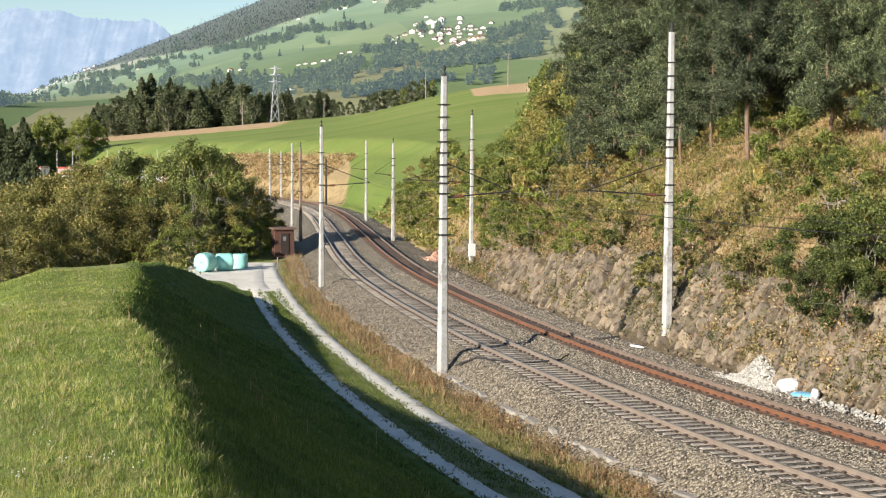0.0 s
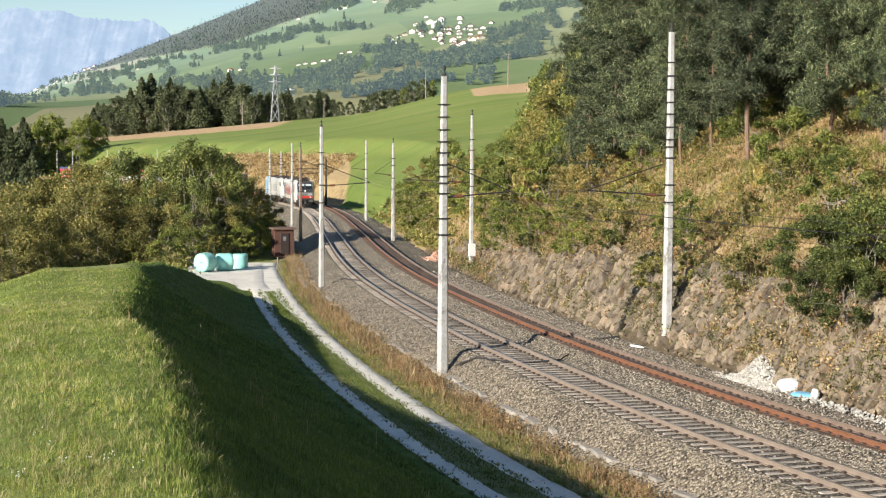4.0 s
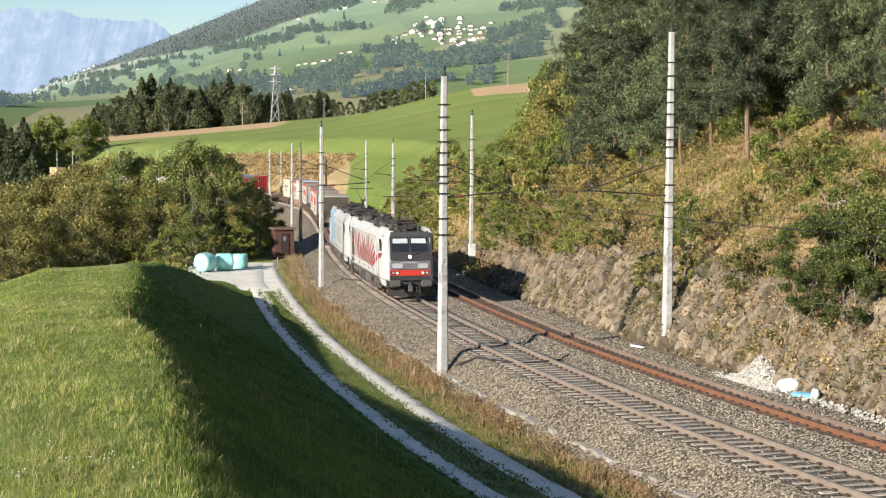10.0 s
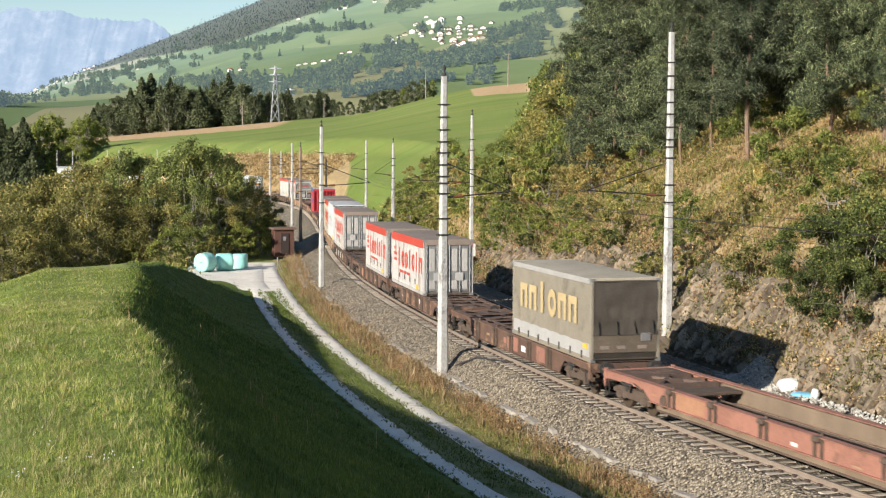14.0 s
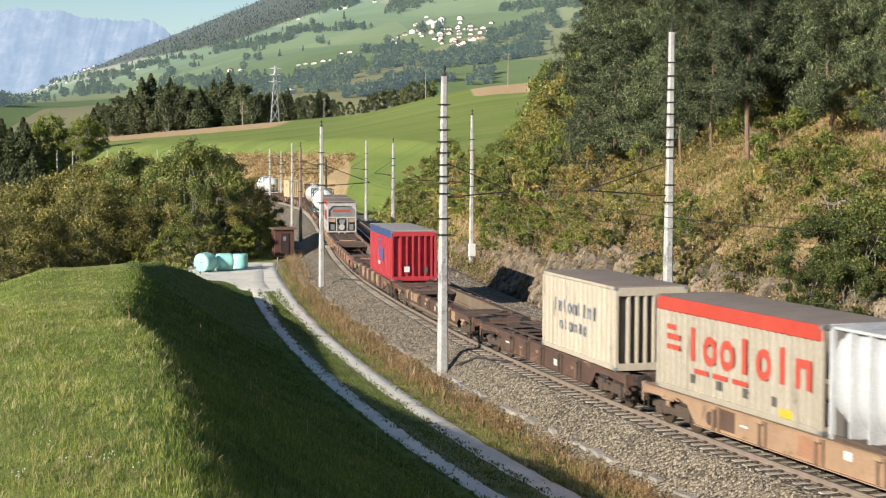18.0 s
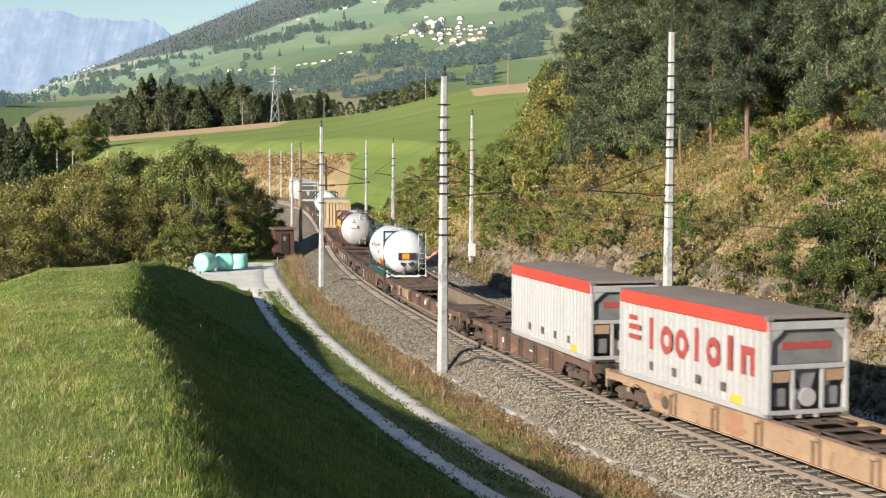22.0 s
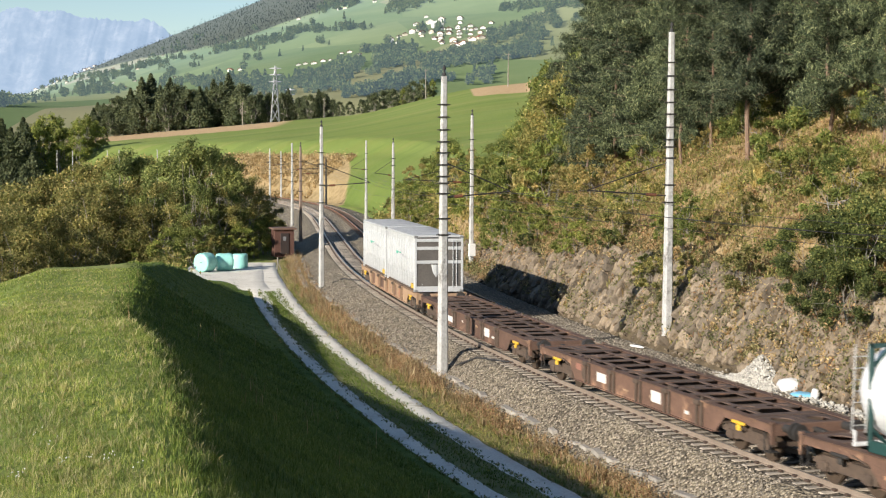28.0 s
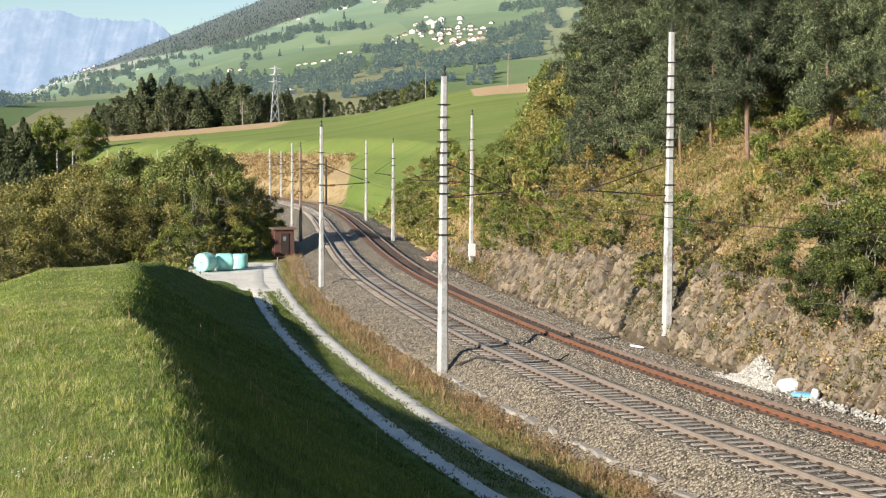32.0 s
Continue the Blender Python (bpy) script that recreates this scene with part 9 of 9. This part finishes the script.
brush("olive_brush", "leaf_olive", "low olive-green brush on the cutting", 230, -8, 110, 10.4, 26, (0.4, 1.2), 230, 41, 1.0)
brush("green_brush", "leaf_green", "low green brush on the cutting", 110, -8, 115, 8.8, 26, (0.4, 1.2), 250, 42, 0.8, where=-0.1)
brush("golden_brush", "leaf_gold", "low yellowing brush on the cutting", 190, -8, 115, 10.8, 26, (0.4, 1.1), 210, 43, 1.0, where=-0.2)
brush("brown_brush", "weed", "withered brown brush on the cutting", 230, -8, 100, 8.4, 24, (0.4, 1.2), 170, 44, 1.0)
brush("foot_brush", "scrub_grey", "olive scrub between the facing stones", 260, -6, 80, 7.5, 10.5, (0.22, 0.6), 60, 51, 1.0, (0.05, 0.13))
brush("foot_dry", "dry", "dry scrub between the facing stones", 330, -6, 80, 7.6, 10.5, (0.15, 0.4), 60, 52, 1.0, (0.05, 0.13))
brush("foot_green", "scrub_grey", "green scrub between the facing stones", 130, -6, 80, 7.5, 10.5, (0.25, 0.7), 70, 53, 1.0, (0.05, 0.13))
brush("foot_brown", "weed", "brown scrub between the facing stones", 210, -6, 80, 7.4, 10.5, (0.2, 0.5), 50, 54, 1.0, (0.05, 0.13))
brush("wall_straw", "dry", "straw-coloured grass hanging on the stone facing", 150, -6, 20, 7.7, 9.4, (0.2, 0.5), 90, 61, 1.0, (0.05, 0.13))
brush("wall_olive", "scrub_grey", "dull olive scrub growing on the stone facing", 120, -6, 34, 7.7, 9.4, (0.25, 0.6), 110, 62, 1.0, (0.05, 0.12))
brush("kerb_scrub", "weed", "rust-brown withered scrub along the kerb", 230, -6, 92, -4.15, -3.3, (0.2, 0.5), 90, 63, 1.0, (0.025, 0.07), where=-0.25, low=-1.25)
brush("bank_scrub", "dry", "pale dry scrub on the far bank", 1000, 238, 320, 8, 19, (0.4, 1.0), 34, 45, 1.0, (0.15, 0.35))
brush("lineside_brush", "leaf_olive", "mixed scrub along the far lineside", 160, 95, 165, 7.6, 12, (0.5, 1.3), 60, 46, 1.0, (0.15, 0.32))
brush("thicket_edge", "leaf_olive", "scrub below the thicket", 240, 70, 150, -24, -13.5, (0.8, 1.8), 90, 47, 0.6, (0.13, 0.28))

# stone facing of the cutting: irregular blocks laid in rough courses up the slope
wall = tagged(new("stone_facing"), "rough pale brown stone facing of the cutting, overgrown in patches", "stone wall", kind="structure")
LEAN = math.atan(1.7)


def block_mesh(seed):
    """Rough block, long side along the wall: uneven outline, knocked-off edges, bulging face."""
    r_ = random.Random(seed)
    n_ = r_.choice((5, 6, 6, 7))
    a0 = r_.uniform(0, 6.28)
    rim = []
    for k in range(n_):
        a = a0 + 2 * math.pi * (k + r_.uniform(-0.22, 0.22)) / n_
        c_, s_ = math.cos(a), math.sin(a)
        q_ = r_.uniform(0.5, 0.62) / max(abs(c_), abs(s_)) ** 0.9
        rim.append((c_ * q_, s_ * q_))
    tilt = (r_.uniform(-0.45, 0.45), r_.uniform(-0.4, 0.4))
    bm = loft([[(x * k_, y * k_, z_ + (x * tilt[0] + y * tilt[1]) * (z_ > 0)) for x, y in rim] for k_, z_ in ((0.98, -0.5), (1.0, 0.24), (0.93, 0.44), (0.62, 0.5 + r_.uniform(-0.06, 0.1)))])
    me_ = bpy.data.meshes.new("stone")
    bm.to_mesh(me_)
    bm.free()
    me_.materials.append(MAT["rock"])
    return me_


rock_meshes = [block_mesh(500 + k) for k in range(16)]
rock_raw = [([v.co.copy() for v in m_.vertices], [list(f.vertices) for f in m_.polygons]) for m_ in rock_meshes]
random.seed(21)
laid = []
for row in range(10):
    s = -6.0 + random.uniform(0, 0.5)
    reach = (98, 96, 92, 86, 78, 70, 62, 54, 46, 38)[row]
    while s < reach:
        w = random.choice((0.28, 0.36, 0.45, 0.6, 0.85)) * random.uniform(0.85, 1.2) * (1 + 0.002 * max(0, s))
        tall = 0.42 * random.uniform(0.8, 1.9)
        up_ = 0.2 + 0.4 * row + random.uniform(-0.07, 0.07)
        cover = float(waves(np.array([s]), np.array([up_ * 2.0]), 7.0, 1.0)[0])
        if random.random() < (0.94 if cover < 0.2 else 0.55) - 0.005 * max(0, s - 30):
            laid.append((s + w / 2, up_, w, tall))
        s += w * random.uniform(0.94, 1.08)


def stone_pose(s, up_, w, tall):
    """Pose of one block on the slope, up_ metres up from its foot."""
    th = heading(s)
    along, right_ = Vector((-math.sin(th), math.cos(th), 0)), Vector((math.cos(th), math.sin(th), 0))
    rise = right_ * math.cos(LEAN) + Vector((0, 0, math.sin(LEAN)))
    out = Vector((0, 0, math.cos(LEAN))) - right_ * math.sin(LEAN)
    p_ = on_line(s, float(cut_lat(s)) + 0.04 + up_ * math.cos(LEAN))
    p_.z = gz(p_.x, p_.y)
    m = Matrix((along, rise, out)).transposed().to_4x4()
    m.translation = p_ + out * random.uniform(-0.06, 0.1)
    return m @ pose(0, 0, 0, random.uniform(-14, 14), random.uniform(-14, 14), random.uniform(-22, 22)) @ Matrix.Diagonal((w, tall, random.uniform(0.26, 0.42), 1))


far_v, far_f, count = [], [], 0
for st in sorted(laid, key=lambda q_: abs(q_[0] - 14)):
    k = random.randrange(16)
    m = stone_pose(*st)
    if count < 298:
        part("stone", rock_meshes[k], None, wall, at=m)
    else:
        o = len(far_v)
        far_v += [m @ v for v in rock_raw[k][0]]
        far_f += [[i + o for i in f] for f in rock_raw[k][1]]
    count += 1
part("far_stones", mesh_from("far_stones", far_v, far_f, ["rock_bits"]), None, wall)["kind"] = "stuff"

places = []
for _ in range(600):
    s, l = -4 + 90 * random.random(), 7.15 + 0.9 * random.random() ** 1.6
    x, y = line_places(np.array([s]), np.array([l]))
    places.append(Vector((float(x[0]), float(y[0]), gz(float(x[0]), float(y[0])) + random.uniform(-0.05, 0.08))))
scatter_stones("facing_rubble", places, "rock_bits", "small brown stones filling the stone facing", "stones", (0.1, 0.34), 9)

# rubble and rubbish tipped at the foot of the cutting
random.seed(31)
places = []
for _ in range(2200):
    s, l = random.gauss(13.9, 1.15), random.uniform(6.6, 7.6)
    x, y = line_places(np.array([s]), np.array([l]))
    hgt = 1.0 * math.exp(-((s - 13.9) / 1.2) ** 2) * max(0, 1 - abs(l - 7.5) / 0.9)
    places.append(Vector((float(x[0]), float(y[0]), GRADE * s - 0.5 + 0.25 * max(0, l - 7.2) + hgt * random.uniform(0.6, 1))))
for _ in range(500):
    s, l = random.uniform(2, 12), random.uniform(6.75, 7.35)
    places.append(on_line(s, l, -0.45 + random.uniform(0, 0.1)))
scatter_stones("rubble", places, "rubble", "pale tipped rubble at the foot of the cutting", "rubble", (0.05, 0.2))


def sack(s, l, z, size, mt, lab, name):
    bm = bmesh.new()
    bmesh.ops.create_icosphere(bm, subdivisions=2, radius=0.5)
    for v in bm.verts:
        k_ = 1 + 0.25 * noise.noise(v.co * 3.1 + Vector((s, l, 0)))
        v.co = Vector((v.co.x * size[0] * k_, v.co.y * size[1] * k_, v.co.z * size[2] * k_))
    ob = part(name, bm, mt, None, smooth=True)
    ob.matrix_basis = Matrix.Translation(on_line(s, l, z)) @ pose(0, 0, 0, 0, 0, math.degrees(heading(s)) + 20)
    return tagged(ob, lab, "rubbish")


MAT["sheet_blue"] = plain("sheet_blue", (0.2, 0.5, 0.72), 0.4)
MAT["sheet_orange"] = surface("sheet_orange", (0.5, 0.24, 0.16), (0.66, 0.42, 0.32), 3, 20, 0.8, bump=0.4, space="world", island=0.4)
sack(11.1, 7.3, -0.2, (1.0, 1.0, 0.6), "white_paint", "crumpled white plastic sack on rubble", "plastic_sack")
sack(9.8, 7.15, -0.35, (0.8, 1.1, 0.2), "sheet_blue", "pale blue plastic sheet lying on rubble", "plastic_sheet")
sack(9.1, 7.2, -0.25, (0.35, 0.3, 0.5), "white_paint", "small white plastic bag on rubble", "plastic_bag")
random.seed(41)
places = []
for _ in range(260):
    s, l = random.gauss(84.5, 0.9), random.gauss(7.4, 0.45)
    places.append(on_line(s, l, -0.5 + 0.75 * math.exp(-((s - 84.5) / 1.1) ** 2 - ((l - 7.4) / 0.6) ** 2) * random.uniform(0.5, 1)))
scatter_stones("brick_rubble", places, "sheet_orange", "heap of pale red brick rubble beside the track", "rubble", (0.14, 0.4))
sack(25.0, 6.6, -0.38, (0.25, 1.0, 0.12), "white_paint", "white plank lying beside the track", "plank")

# white box on the second mast of the far row
m_ = next(m_ for m_ in MASTS if m_[0] == 76.1)
part("cable_box", box((-0.3, -0.36, 0.75), (0.24, -0.19, 1.7), 0.02), "white_paint", m_[3], "white cable box")
# concrete cable trough along the foot of the ballast, from the hut on
trough = tagged(new("cable_trough"), "pale concrete cable trough beside the ballast", "cable trough", kind="structure")
lid_me = bpy.data.meshes.new("trough_lid")
bm = box((-0.16, -0.48, -0.3), (0.16, 0.48, 0.0), 0.015)
bm.to_mesh(lid_me)
bm.free()
lid_me.materials.append(MAT["kerb"])
for s in np.arange(66, 124, 1.0):
    part("trough_lid", lid_me, None, trough, at=Matrix.Translation(on_line(s, -4.0, -0.98 + random.uniform(-0.02, 0.02))) @ pose(0, 0, 0, 0, random.uniform(-2, 2), math.degrees(heading(s)) + random.uniform(-1, 1)))
post = tagged(new("wooden_stake"), "short weathered wooden stake beside the farm track", "stake")
post.matrix_basis = Matrix.Translation(on_line(84.0, -5.6, -1.2))
part("shaft", cyl((0, 0, -0.2), (0.05, 0, 0.95), 0.07, 0.055, 7), "bark_grey", post)
part("brace", cyl((0.3, 0.1, -0.1), (0.05, 0, 0.7), 0.04, 0.035, 6), "bark_grey", post)
# black bonding cables on the ballast
for name, pts_ in (("bonding_cable", [(22.4, -2.3, -0.62), (21.4, -1.7, -0.2), (20.2, -1.3, -0.16), (19.2, -0.8, -0.14)]), ("bonding_cable", [(19.2, 0.75, -0.1), (19.6, 1.3, -0.16), (20.5, 1.8, -0.14), (21.0, 2.3, -0.05), (20.2, 2.9, 0.05)]),
                   ("bonding_cable", [(63.5, -2.5, -0.6), (62.5, -1.8, -0.22), (60.5, -1.2, -0.16), (60, -0.8, -0.14)]), ("bonding_cable", [(19.2, -0.8, -0.15), (19.2, 0, -0.16), (19.2, 0.75, -0.12)])):
    rings = []
    P_ = [on_line(*q_) for q_ in pts_]
    for i, p_ in enumerate(P_):
        d_ = (P_[min(i + 1, len(P_) - 1)] - P_[max(i - 1, 0)]).normalized()
        sd = d_.cross(Vector((0, 0, 1))).normalized() * 0.035
        rings.append([p_ + sd, p_ + Vector((0, 0, 0.045)), p_ - sd, p_ - Vector((0, 0, 0.03))])
    tagged(part(name, loft(rings), "tyre_black", None), "black bonding cable across the ballast", "cable", "bonding cables")


# ---- power line pylon and wooden poles beyond the field ----
def pylon(px, d, h, lab):
    x, y = at_view(px, d)
    root = tagged(new("pylon"), lab, "pylon", "pylons")
    root.matrix_basis = Matrix.Translation((x, y, gz(x, y)))
    lv = [0, 0.25, 0.45, 0.62, 0.78, 1.0]
    wd = [h * 0.075 * (1 - 0.88 * t) for t in lv]
    for sx_, sy_ in ((-1, -1), (1, -1), (1, 1), (-1, 1)):
        part("leg", cyl((sx_ * wd[0], sy_ * wd[0], 0), (sx_ * wd[-1], sy_ * wd[-1], h), 0.16, 0.1, 5), "galvanised", root)
    for i in range(5):
        bm = bmesh.new()
        for a, b in (((-1, -1), (1, -1)), ((1, -1), (1, 1)), ((1, 1), (-1, 1)), ((-1, 1), (-1, -1))):
            add_cyl(bm, (a[0] * wd[i], a[1] * wd[i], h * lv[i]), (b[0] * wd[i + 1], b[1] * wd[i + 1], h * lv[i + 1]), 0.09, 0.09, 4)
            add_cyl(bm, (b[0] * wd[i], b[1] * wd[i], h * lv[i]), (a[0] * wd[i + 1], a[1] * wd[i + 1], h * lv[i + 1]), 0.09, 0.09, 4)
        part("lattice", bm, "galvanised", root)
    for t in (0.72, 0.84, 0.95):
        part("crossarm", loft([[(-h * 0.11, 0, h * t), (-h * 0.11, 0, h * t + 0.15), (-h * 0.11, 0.1, h * t)], [(0, -0.2, h * t - 0.2), (0, 0, h * t + 0.5), (0, 0.2, h * t - 0.2)], [(h * 0.11, 0, h * t), (h * 0.11, 0, h * t + 0.15), (h * 0.11, 0.1, h * t)]]), "galvanised", root)


pylon(487, 560, 20.0, "steel lattice pylon beyond the field")
pylon(513, 610, 17.0, "pale steel lattice pylon beyond the field")
for px, d, h in ((752, 480, 9.0), (897, 430, 9.0), (429, 520, 8), (573, 560, 8)):
    x, y = at_view(px, d)
    root = tagged(new("wooden_pole"), "plain wooden power pole in the field", "pole", "wooden poles")
    root.matrix_basis = Matrix.Translation((x, y, gz(x, y)))
    part("shaft", cyl((0, 0, -0.5), (0, 0, h), 0.17, 0.11, 8), "bark_grey", root)
    part("crossarm", box((-0.7, -0.06, h - 0.5), (0.7, 0.06, h - 0.38)), "bark_grey", root)


def motions():
    """The train runs along the line at a steady speed."""
    for thing, u_mid, half, off in MOVERS:
        rows = []
        for i in range(65):
            t = i * 0.5
            m = vehicle_pose(t, u_mid, half)
            rows.append((t, m @ off if off is not None else m))
        walk(thing, rows)


motions()
